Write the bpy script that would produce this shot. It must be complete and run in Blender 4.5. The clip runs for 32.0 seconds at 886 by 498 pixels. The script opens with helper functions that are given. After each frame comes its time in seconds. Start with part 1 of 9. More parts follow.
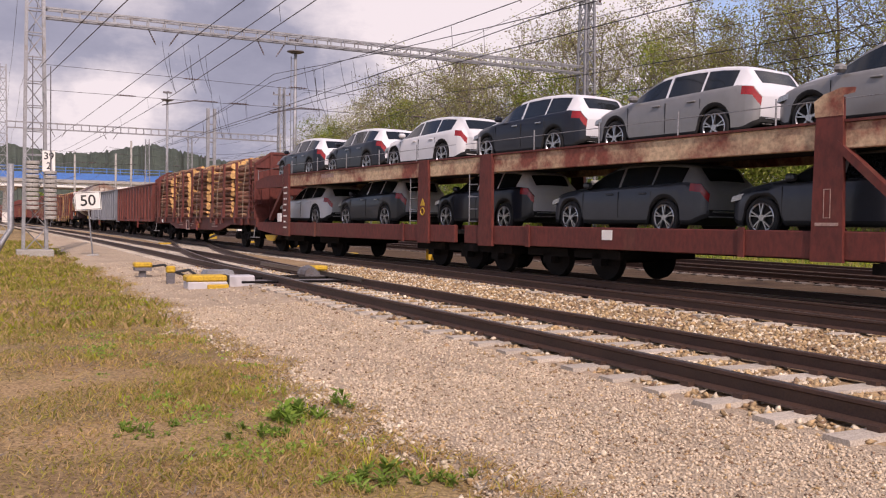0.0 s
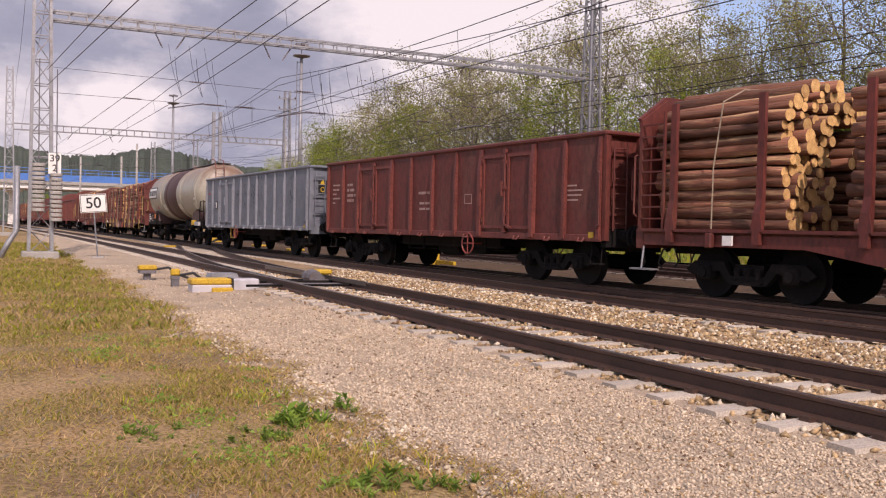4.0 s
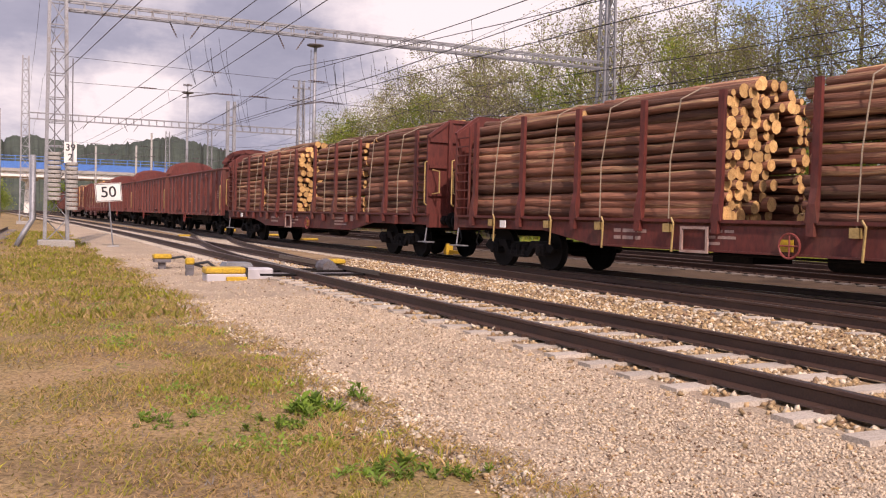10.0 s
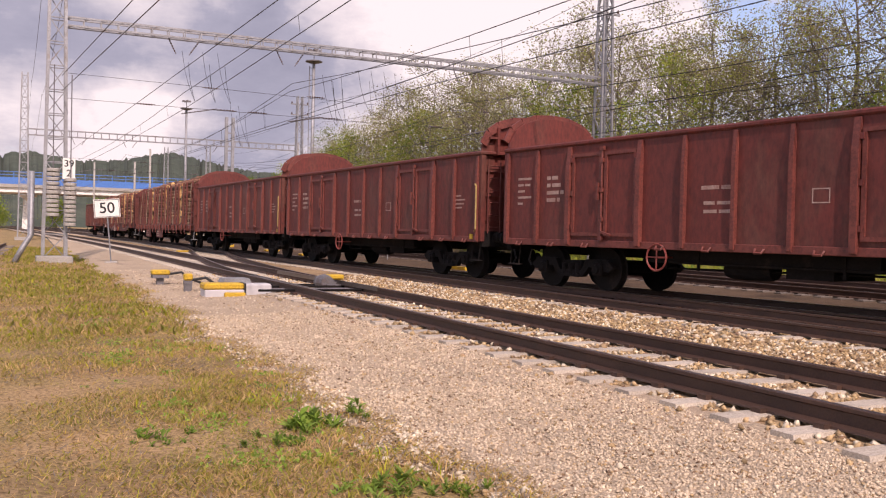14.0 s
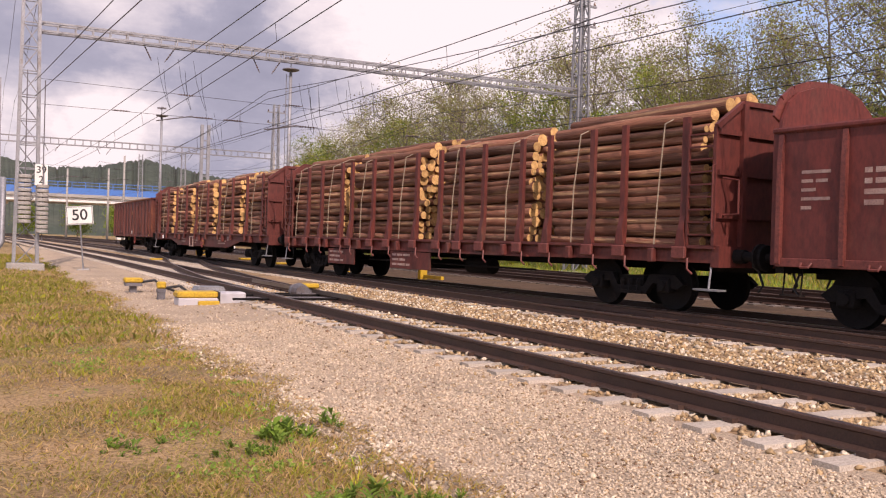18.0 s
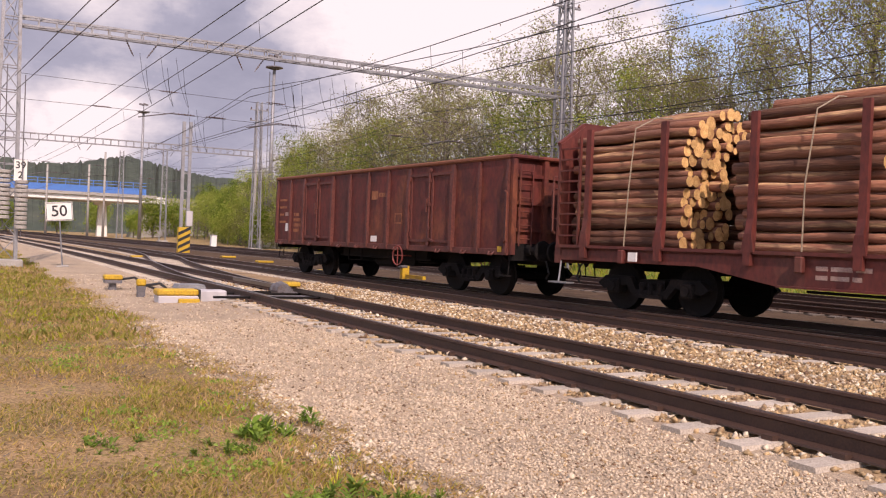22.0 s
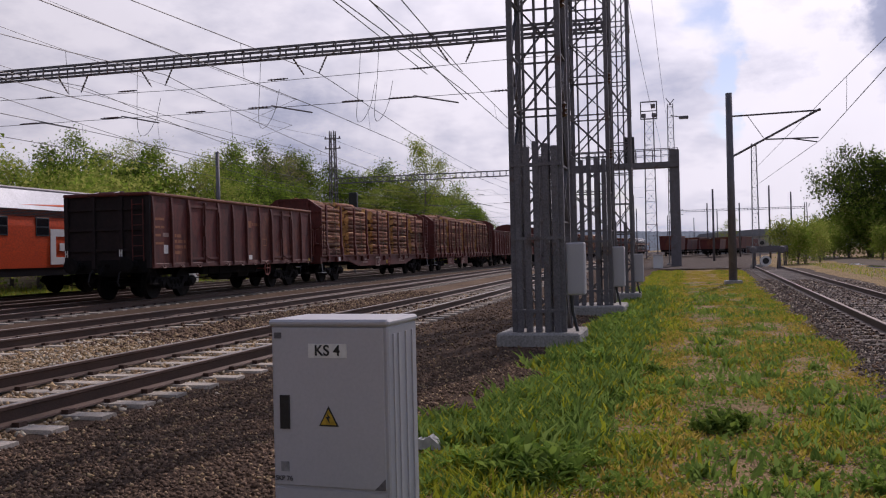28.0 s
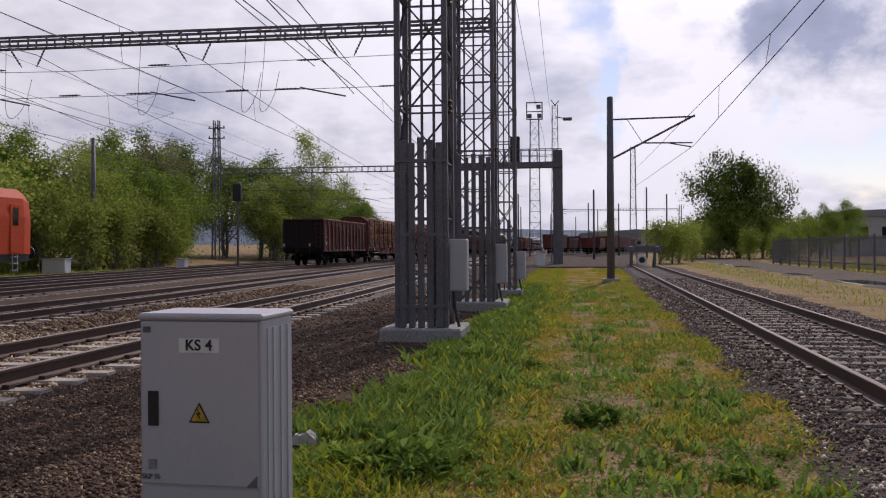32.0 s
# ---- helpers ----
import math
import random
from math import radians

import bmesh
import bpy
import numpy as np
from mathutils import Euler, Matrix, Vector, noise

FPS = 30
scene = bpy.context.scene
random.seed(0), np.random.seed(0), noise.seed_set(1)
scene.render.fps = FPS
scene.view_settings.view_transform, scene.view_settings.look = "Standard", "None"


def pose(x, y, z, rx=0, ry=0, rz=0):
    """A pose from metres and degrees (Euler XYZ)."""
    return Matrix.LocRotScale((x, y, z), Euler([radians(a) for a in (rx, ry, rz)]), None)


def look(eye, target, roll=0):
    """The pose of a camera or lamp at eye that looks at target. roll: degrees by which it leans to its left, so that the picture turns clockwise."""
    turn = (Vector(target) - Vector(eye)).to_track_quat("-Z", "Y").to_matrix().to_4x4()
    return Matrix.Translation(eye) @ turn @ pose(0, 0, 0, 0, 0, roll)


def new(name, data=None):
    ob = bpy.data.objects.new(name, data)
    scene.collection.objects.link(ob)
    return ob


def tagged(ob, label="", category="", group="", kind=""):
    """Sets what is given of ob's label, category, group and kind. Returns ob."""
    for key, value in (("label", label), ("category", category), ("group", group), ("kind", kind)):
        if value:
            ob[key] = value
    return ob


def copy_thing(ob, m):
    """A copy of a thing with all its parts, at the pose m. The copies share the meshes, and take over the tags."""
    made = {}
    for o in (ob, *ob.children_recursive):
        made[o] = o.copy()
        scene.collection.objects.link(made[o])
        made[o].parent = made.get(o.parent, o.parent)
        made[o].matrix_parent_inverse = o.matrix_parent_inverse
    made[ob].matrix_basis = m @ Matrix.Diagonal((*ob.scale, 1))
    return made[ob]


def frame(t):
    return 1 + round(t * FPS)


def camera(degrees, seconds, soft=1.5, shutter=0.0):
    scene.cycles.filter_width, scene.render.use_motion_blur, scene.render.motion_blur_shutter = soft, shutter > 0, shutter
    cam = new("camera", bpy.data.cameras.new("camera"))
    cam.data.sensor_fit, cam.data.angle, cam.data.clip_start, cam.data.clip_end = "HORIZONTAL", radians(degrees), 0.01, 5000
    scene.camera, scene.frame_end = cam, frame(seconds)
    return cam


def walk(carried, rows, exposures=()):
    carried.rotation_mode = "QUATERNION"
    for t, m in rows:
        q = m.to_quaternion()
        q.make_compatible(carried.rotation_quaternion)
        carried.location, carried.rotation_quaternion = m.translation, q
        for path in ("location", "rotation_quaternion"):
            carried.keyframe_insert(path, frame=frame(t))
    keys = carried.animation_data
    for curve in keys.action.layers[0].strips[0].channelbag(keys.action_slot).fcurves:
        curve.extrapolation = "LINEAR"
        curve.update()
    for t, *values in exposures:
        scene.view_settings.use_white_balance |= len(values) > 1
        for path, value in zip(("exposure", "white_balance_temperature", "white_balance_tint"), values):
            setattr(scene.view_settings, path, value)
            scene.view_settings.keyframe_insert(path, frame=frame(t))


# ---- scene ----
import collections

# ---- camera and its way ----
cam = camera(52.47, 32.0, soft=1.15)
EYE_H, EYE_R = 1.147, 0.346


def cam_pose(yaw, pitch, roll):
    a = radians(yaw)
    return pose(EYE_R * math.cos(a), EYE_R * math.sin(a), EYE_H, 90 + pitch, 0, yaw - 90) @ pose(0, 0, 0, 0, 0, roll)


# seconds, yaw, pitch and roll in degrees
walk(cam, [(t, cam_pose(a, b, c)) for t, a, b, c in (
    (0.0, 153.59, -1.62, 0.81),
    (0.5, 153.62, -1.64, 0.83),
    (1.0, 153.74, -1.59, 0.88),
    (1.5, 153.88, -1.37, 0.97),
    (2.0, 153.95, -1.21, 1.09),
    (2.5, 154.00, -1.30, 1.14),
    (3.0, 154.05, -1.37, 1.22),
    (3.5, 153.93, -1.38, 1.23),
    (5.5, 153.85, -1.21, 1.15),
    (6.0, 154.01, -1.27, 1.06),
    (6.5, 154.15, -1.38, 1.12),
    (7.0, 154.18, -1.59, 1.23),
    (7.5, 154.24, -1.68, 1.18),
    (8.0, 154.32, -1.67, 1.24),
    (8.5, 154.43, -1.72, 1.29),
    (9.0, 154.53, -1.85, 1.33),
    (9.5, 154.60, -1.96, 1.31),
    (10.0, 154.70, -1.98, 1.37),
    (10.5, 154.88, -1.93, 1.47),
    (11.0, 154.99, -2.03, 1.55),
    (11.5, 155.06, -1.96, 1.44),
    (12.0, 155.08, -1.77, 1.54),
    (12.5, 154.96, -1.54, 1.50),
    (13.0, 154.75, -1.20, 1.26),
    (13.5, 154.60, -0.92, 1.18),
    (14.0, 154.62, -1.00, 1.28),
    (14.5, 154.51, -1.12, 1.36),
    (15.0, 154.19, -1.08, 1.45),
    (15.5, 153.38, -1.04, 1.52),
    (17.5, 153.22, -0.55, 1.47),
    (18.0, 153.12, -0.36, 1.64),
    (18.5, 153.21, -0.19, 1.74),
    (19.0, 153.34, -0.06, 1.82),
    (19.5, 153.49, -0.19, 1.82),
    (20.0, 153.27, -0.30, 1.87),
    (20.5, 153.03, -0.38, 1.93),
    (21.0, 152.58, -0.33, 2.00),
    (21.5, 152.32, -0.35, 2.07),
    (22.0, 152.00, -0.33, 2.18),
    (22.5, 151.64, -0.17, 2.26),
    (23.0, 150.94, -0.02, 2.20),
    (23.5, 147.34, 0.99, 2.27),
    (23.6, 145.03, 1.49, 2.02),
    (24.0, 130.88, 4.07, 0.05),
    (24.4, 108.12, 4.91, -0.38),
    (24.8, 84.83, 4.57, -1.47),
    (25.0, 74.78, 3.67, -2.09),
    (25.2, 66.93, 2.91, -2.33),
    (25.5, 56.57, 2.18, -2.56),
    (25.6, 52.47, 2.02, -1.92),
    (26.0, 42.49, 1.55, -2.37),
    (26.5, 31.70, 1.18, -2.38),
    (28.5, 12.92, 0.25, -1.10),
    (29.0, 11.54, 0.43, -0.87),
    (29.5, 10.71, 0.57, -0.78),
    (30.0, 10.31, 0.26, -0.68),
    (30.5, 9.49, 0.15, -0.57),
    (31.0, 8.44, 0.20, -0.51),
    (31.5, 7.93, 0.20, -0.44),
    (32.0, 7.65, -0.08, -0.37))], exposures=((0, 0.02, 7000, 30), (3.5, 0.06, 7000, 30), (7, 0.12, 7050, 31), (10, 0.2, 7200, 32), (23.2, 0.2, 7200, 32), (24.4, 0.25, 7400, 28), (25.3, 0.47, 7600, 28), (26.2, -0.33, 6650, 31), (28.5, -0.72, 6350, 26), (32, -0.72, 6350, 25)))

# ---- sky and sun ----
SUN_AZ, SUN_EL = -11.0, 44.0
world = bpy.data.worlds.new("sky")
scene.world = world
world.use_nodes = True
wn, wl = world.node_tree.nodes, world.node_tree.links
wn.clear()


sky = wn.new("ShaderNodeTexSky")
sky.sky_type, sky.sun_disc = "NISHITA", False
sky.sun_elevation, sky.sun_rotation = radians(SUN_EL), radians(90 - SUN_AZ)
sky.air_density, sky.dust_density, sky.ozone_density = 1.0, 0.8, 1.5
wc = wn.new("ShaderNodeTexCoord")
sep = wn.new("ShaderNodeSeparateXYZ")
wl.new(wc.outputs["Generated"], sep.inputs[0])


def wmath(op, a, b=None, clamp=False):
    n = wn.new("ShaderNodeMath")
    n.operation, n.use_clamp = op, clamp
    for i, v in enumerate((a, b)):
        if v is None:
            continue
        if isinstance(v, (int, float)):
            n.inputs[i].default_value = v
        else:
            wl.new(v, n.inputs[i])
    return n.outputs[0]


height = wmath("MAXIMUM", sep.outputs[2], 0.0)
lift = wmath("ADD", height, 0.26)
flat = wn.new("ShaderNodeCombineXYZ")
wl.new(wmath("DIVIDE", sep.outputs[0], lift), flat.inputs[0])
wl.new(wmath("DIVIDE", sep.outputs[1], lift), flat.inputs[1])


def wnoise(scale, detail, rough, dx, dy):
    mp = wn.new("ShaderNodeMapping")
    mp.inputs["Location"].default_value = (dx, dy, 0)
    wl.new(flat.outputs[0], mp.inputs[0])
    n = wn.new("ShaderNodeTexNoise")
    n.inputs["Scale"].default_value, n.inputs["Detail"].default_value, n.inputs["Roughness"].default_value = scale, detail, rough
    wl.new(mp.outputs[0], n.inputs["Vector"])
    return n.outputs[0]


ragged = wn.new("ShaderNodeTexNoise")
ragged.inputs["Scale"].default_value, ragged.inputs["Detail"].default_value, ragged.inputs["Roughness"].default_value = 9.0, 6, 0.6
wl.new(wc.outputs["Generated"], ragged.inputs["Vector"])
shift = wn.new("ShaderNodeVectorMath")
shift.operation = "MULTIPLY_ADD"
wl.new(ragged.outputs["Color"], shift.inputs[0])
shift.inputs[1].default_value, shift.inputs[2].default_value = (0.21, 0.21, 0.15), (-0.105, -0.105, -0.075)
torn = wn.new("ShaderNodeVectorMath")
torn.operation = "ADD"
wl.new(wc.outputs["Generated"], torn.inputs[0])
wl.new(shift.outputs[0], torn.inputs[1])
unit = wn.new("ShaderNodeVectorMath")
unit.operation = "NORMALIZE"
wl.new(torn.outputs[0], unit.inputs[0])


def cloud_bank(az, el, wide):
    """How near the sky's direction lies to a bank of cloud (or a clear gap), 0 to 1."""
    a, e = radians(az), radians(el)
    v = wn.new("ShaderNodeVectorMath")
    v.operation = "DOT_PRODUCT"
    wl.new(unit.outputs[0], v.inputs[0])
    v.inputs[1].default_value = (math.cos(e) * math.cos(a), math.cos(e) * math.sin(a), math.sin(e))
    d = wmath("SUBTRACT", 1.0, v.outputs["Value"])
    return wmath("POWER", 2.718, wmath("MULTIPLY", d, -1.0 / (1 - math.cos(radians(wide)))))


cover = wnoise(1.3, 9, 0.56, 3.1, 1.7)
for az, el, wide, w in ((178, 14, 18, 0.22), (158, 13, 9, 0.25), (129, 13.5, 4.5, -0.38), (144, 19.5, 6, 0.35), (116, 15, 8, 0.22), (97, 17, 7, -0.30),
                        (75, 12, 9, -0.12), (40, 12, 22, 0.26), (8, 16, 16, 0.30), (-11, 12, 6, 0.3), (-8, 5, 6, 0.2), (134, 16, 3, 0.1), (-1.0, 14.5, 4.0, -0.24), (-13, 9.0, 2.2, -0.34), (-3, 9.5, 2.4, -0.34), (-13, 12.5, 5, 0.3)):
    cover = wmath("ADD", cover, wmath("MULTIPLY", cloud_bank(az, el, wide), w))
mask = wn.new("ShaderNodeMapRange")
mask.interpolation_type = "SMOOTHSTEP"
mask.inputs["From Min"].default_value, mask.inputs["From Max"].default_value = 0.46, 0.60
wl.new(cover, mask.inputs["Value"])
# white tops and grey-blue undersides, brighter towards the sun
body = wnoise(2.0, 7, 0.62, 8.4, 2.2)
for az, el, wide, w in ((166, 8.5, 4.5, -0.26), (166.5, 13.5, 2.6, -0.2), (178, 11, 6, -0.22), (153.5, 11.5, 5.0, 0.38), (174.5, 5.2, 3.4, 0.30), (160, 6, 4, -0.12), (-12.3, 13.2, 2.7, -0.50), (-17.2, 12.6, 2.6, -0.42), (-9.5, 15.5, 1.8, 0.35), (-9, 6.0, 4.5, 0.28), (-17, 7.5, 3, 0.2), (14, 7.5, 2.2, -0.14), (22, 8.5, 2.6, -0.14), (22, 4.5, 4, -0.10), (115, 15, 8, 0.18), (145, 18.5, 7, 0.2), (4, 18, 20, 0.10), (40, 16, 18, 0.06)):
    body = wmath("ADD", body, wmath("MULTIPLY", cloud_bank(az, el, wide), w))
ramp = wn.new("ShaderNodeValToRGB")
ramp.color_ramp.elements[0].position, ramp.color_ramp.elements[0].color = 0.02, (0.30, 0.35, 0.46, 1)
mid_tone = ramp.color_ramp.elements.new(0.28)
mid_tone.color = (0.40, 0.455, 0.57, 1)
ramp.color_ramp.elements[2].position, ramp.color_ramp.elements[2].color = 0.62, (0.96, 0.985, 1.0, 1)
wl.new(body, ramp.inputs[0])
glow = wmath("ADD", 0.84, wmath("MULTIPLY", cloud_bank(SUN_AZ, SUN_EL, 45), 1.3))
lit = wn.new("ShaderNodeVectorMath")
lit.operation = "SCALE"
wl.new(ramp.outputs[0], lit.inputs[0])
wl.new(glow, lit.inputs["Scale"])
blue = wn.new("ShaderNodeVectorMath")
blue.operation = "SCALE"
wl.new(sky.outputs[0], blue.inputs[0])
blue.inputs["Scale"].default_value = 0.155
mix = wn.new("ShaderNodeMix")
mix.data_type = "RGBA"
wl.new(mask.outputs[0], mix.inputs["Factor"])
wl.new(blue.outputs[0], mix.inputs["A"])
wl.new(lit.outputs[0], mix.inputs["B"])
bg = wn.new("ShaderNodeBackground")
bg.inputs["Strength"].default_value = 1.0
wl.new(mix.outputs["Result"], bg.inputs["Color"])
wout = wn.new("ShaderNodeOutputWorld")
wl.new(bg.outputs[0], wout.inputs[0])

sun_data = bpy.data.lights.new("sun", "SUN")
sun_data.energy, sun_data.angle, sun_data.color = 3.6, radians(0.6), (1.0, 0.93, 0.82)
sun = new("sun", sun_data)
sun.matrix_world = look((0, 0, 0), (-math.cos(radians(SUN_AZ)) * math.cos(radians(SUN_EL)), -math.sin(radians(SUN_AZ)) * math.cos(radians(SUN_EL)), -math.sin(radians(SUN_EL))))
sun.location = (60, -13, 50)

# ---- materials ----
def mat(name, c1, c2=None, rough=0.8, metal=0.0, scale=3.0, fine=40.0, bump=0.0, spread=0.5, c3=None, stain=1.0, island=0.0, stretch=None, coat=0.0, clear=0.0, grain=0.5):
    """A surface with broad and fine variation in object space: c1 and c2 mingle, c3 comes in stains."""
    m = bpy.data.materials.new(name)
    m.use_nodes = True
    n, l = m.node_tree.nodes, m.node_tree.links
    b = n["Principled BSDF"]
    b.inputs["Roughness"].default_value, b.inputs["Metallic"].default_value = rough, metal
    b.inputs["Coat Weight"].default_value = coat
    if clear:
        b.inputs["Transmission Weight"].default_value = clear
    co = n.new("ShaderNodeTexCoord")
    vec = co.outputs["Object"]
    if stretch:
        mp = n.new("ShaderNodeMapping")
        mp.inputs["Scale"].default_value = stretch
        l.new(vec, mp.inputs[0])
        vec = mp.outputs[0]

    def noi(s, d, r=0.6):
        t = n.new("ShaderNodeTexNoise")
        t.inputs["Scale"].default_value, t.inputs["Detail"].default_value, t.inputs["Roughness"].default_value = s, d, r
        l.new(vec, t.inputs["Vector"])
        return t.outputs[0]

    def rng(v, lo, hi):
        t = n.new("ShaderNodeMapRange")
        t.inputs["From Min"].default_value, t.inputs["From Max"].default_value = lo, hi
        l.new(v, t.inputs["Value"])
        return t.outputs[0]

    def mixc(f, a, bb):
        t = n.new("ShaderNodeMix")
        t.data_type = "RGBA"
        l.new(f, t.inputs["Factor"])
        for v, k in ((a, "A"), (bb, "B")):
            if isinstance(v, tuple):
                t.inputs[k].default_value = (*v, 1)
            else:
                l.new(v, t.inputs[k])
        return t.outputs["Result"]

    c2 = c2 or tuple(min(1, v * 0.8) for v in c1)
    fineN = noi(fine, 4)
    col = mixc(rng(noi(scale, 5), 0.5 - spread * 0.5, 0.5 + spread * 0.5), c1, c2)
    if c3:
        col = mixc(rng(noi(scale * 0.45, 7, 0.7), 0.62 - 0.1 * stain, 0.68), col, c3)
    dark = n.new("ShaderNodeMix")
    dark.data_type, dark.blend_type = "RGBA", "MULTIPLY"
    dark.inputs["Factor"].default_value = grain
    gre = n.new("ShaderNodeCombineColor")
    v = rng(fineN, 0.25, 0.62)
    for i in range(3):
        l.new(v, gre.inputs[i])
    l.new(col, dark.inputs["A"])
    l.new(gre.outputs[0], dark.inputs["B"])
    col = dark.outputs["Result"]
    if island:
        hs = n.new("ShaderNodeHueSaturation")
        g = n.new("ShaderNodeNewGeometry")
        oi = n.new("ShaderNodeObjectInfo")
        ad = n.new("ShaderNodeMath")
        ad.operation = "ADD"
        l.new(g.outputs["Random Per Island"], ad.inputs[0])
        l.new(oi.outputs["Random"], ad.inputs[1])
        fr = n.new("ShaderNodeMath")
        fr.operation = "FRACT"
        l.new(ad.outputs[0], fr.inputs[0])
        t = n.new("ShaderNodeMapRange")
        t.inputs["To Min"].default_value, t.inputs["To Max"].default_value = 1 - island, 1 + island
        l.new(fr.outputs[0], t.inputs["Value"])
        l.new(t.outputs[0], hs.inputs["Value"])
        l.new(col, hs.inputs["Color"])
        col = hs.outputs["Color"]
    l.new(col, b.inputs["Base Color"])
    if bump:
        bp = n.new("ShaderNodeBump")
        bp.inputs["Strength"].default_value, bp.inputs["Distance"].default_value = min(1, bump * 2), 0.02 * bump + 0.003
        l.new(fineN, bp.inputs["Height"])
        l.new(bp.outputs[0], b.inputs["Normal"])
    return m


def leaf_mat(name, c1, c2):
    """Thin leaves that let light through, each a little different."""
    m = bpy.data.materials.new(name)
    m.use_nodes = True
    n, l = m.node_tree.nodes, m.node_tree.links
    n.remove(n["Principled BSDF"])
    g = n.new("ShaderNodeNewGeometry")
    oi = n.new("ShaderNodeObjectInfo")
    mx = n.new("ShaderNodeMix")
    mx.data_type = "RGBA"
    mx.inputs["A"].default_value, mx.inputs["B"].default_value = (*c1, 1), (*c2, 1)
    l.new(g.outputs["Random Per Island"], mx.inputs["Factor"])
    hs = n.new("ShaderNodeHueSaturation")
    t = n.new("ShaderNodeMapRange")
    t.inputs["To Min"].default_value, t.inputs["To Max"].default_value = 0.7, 1.25
    l.new(oi.outputs["Random"], t.inputs["Value"])
    l.new(t.outputs[0], hs.inputs["Value"])
    l.new(mx.outputs["Result"], hs.inputs["Color"])
    d, tr, add = n.new("ShaderNodeBsdfDiffuse"), n.new("ShaderNodeBsdfTranslucent"), n.new("ShaderNodeMixShader")
    add.inputs[0].default_value = 0.46
    l.new(hs.outputs[0], d.inputs[0])
    l.new(hs.outputs[0], tr.inputs[0])
    l.new(d.outputs[0], add.inputs[1])
    l.new(tr.outputs[0], add.inputs[2])
    l.new(add.outputs[0], n["Material Output"].inputs[0])
    return m


def rusted(m, rust, lo, hi):
    """Adds rust that runs down in streaks from the crown of a barrel."""
    n, l = m.node_tree.nodes, m.node_tree.links
    b = n["Principled BSDF"]
    was = b.inputs["Base Color"].links[0].from_socket
    co, mp, no = n.new("ShaderNodeTexCoord"), n.new("ShaderNodeMapping"), n.new("ShaderNodeTexNoise")
    mp.inputs["Scale"].default_value = (3.2, 0.5, 0.35)
    no.inputs["Scale"].default_value, no.inputs["Detail"].default_value, no.inputs["Roughness"].default_value = 1.6, 7, 0.65
    l.new(co.outputs["Object"], mp.inputs[0])
    l.new(mp.outputs[0], no.inputs["Vector"])
    sp = n.new("ShaderNodeSeparateXYZ")
    l.new(co.outputs["Object"], sp.inputs[0])
    up, streak, both, mx = n.new("ShaderNodeMapRange"), n.new("ShaderNodeMapRange"), n.new("ShaderNodeMath"), n.new("ShaderNodeMix")
    up.inputs["From Min"].default_value, up.inputs["From Max"].default_value, up.inputs["To Max"].default_value = lo, hi, 0.42
    l.new(sp.outputs[2], up.inputs["Value"])
    both.operation = "ADD"
    l.new(no.outputs[0], both.inputs[0])
    l.new(up.outputs[0], both.inputs[1])
    streak.inputs["From Min"].default_value, streak.inputs["From Max"].default_value, streak.inputs["To Max"].default_value = 0.66, 0.92, 0.8
    l.new(both.outputs[0], streak.inputs["Value"])
    mx.data_type = "RGBA"
    mx.inputs["B"].default_value = (*rust, 1)
    l.new(streak.outputs[0], mx.inputs["Factor"])
    l.new(was, mx.inputs["A"])
    l.new(mx.outputs["Result"], b.inputs["Base Color"])


M_GROUND = mat("meadow", (0.31, 0.235, 0.105), (0.42, 0.285, 0.155), 0.95, 0, 0.9, 30, 1.0, 0.3, (0.25, 0.165, 0.095), 1.1, grain=0.75)
M_BALLAST = mat("ballast", (0.43, 0.305, 0.165), (0.28, 0.175, 0.095), 0.95, 0, 0.9, 26, 1.0, 0.6, (0.16, 0.10, 0.06))
# darker copy of the ballast: the eastern backlight is put into its colour
M_BALLASTBACKLIT = mat("backlit_ballast", (0.24, 0.165, 0.105), (0.14, 0.092, 0.06), 0.95, 0, 0.9, 26, 1.0, 0.6, (0.095, 0.062, 0.045))
M_YARD = mat("yard_ballast", (0.165, 0.11, 0.074), (0.085, 0.057, 0.04), 0.95, 0, 0.9, 20, 1.0, 0.6, (0.06, 0.042, 0.032), grain=0.7)
M_STONES = mat("ballast_stones", (0.54, 0.39, 0.205), (0.34, 0.22, 0.115), 0.95, 0, 2.0, 30, 0.5, 0.7, (0.26, 0.165, 0.095), 1, 0.36)
M_STONEPALE = mat("pale_stone", (0.72, 0.62, 0.46), (0.55, 0.45, 0.33), 0.95, 0, 3.0, 30, 0.3, 0.6, None, 1, 0.3)
M_STONEDARK = mat("rusty_stone", (0.26, 0.16, 0.09), (0.17, 0.10, 0.065), 0.95, 0, 3.0, 30, 0.3, 0.6, None, 1, 0.35)
M_PATHSTONE = mat("gravel_grains", (0.68, 0.55, 0.40), (0.48, 0.375, 0.265), 0.95, 0, 3.0, 40, 0.3, 0.6, None, 1, 0.26)
M_CINDER = mat("brown_gravel", (0.125, 0.08, 0.055), (0.066, 0.044, 0.032), 0.95, 0, 0.8, 40, 1.0, 0.7, (0.07, 0.05, 0.038))
M_CINDERSTONE = mat("brown_gravel_grains", (0.25, 0.165, 0.112), (0.10, 0.068, 0.05), 0.95, 0, 3.0, 40, 0.3, 0.6, None, 1, 0.4)
M_PATH = mat("fine_gravel", (0.57, 0.445, 0.31), (0.39, 0.295, 0.205), 0.95, 0, 0.8, 60, 1.0, 0.7, (0.45, 0.335, 0.24), grain=0.6)
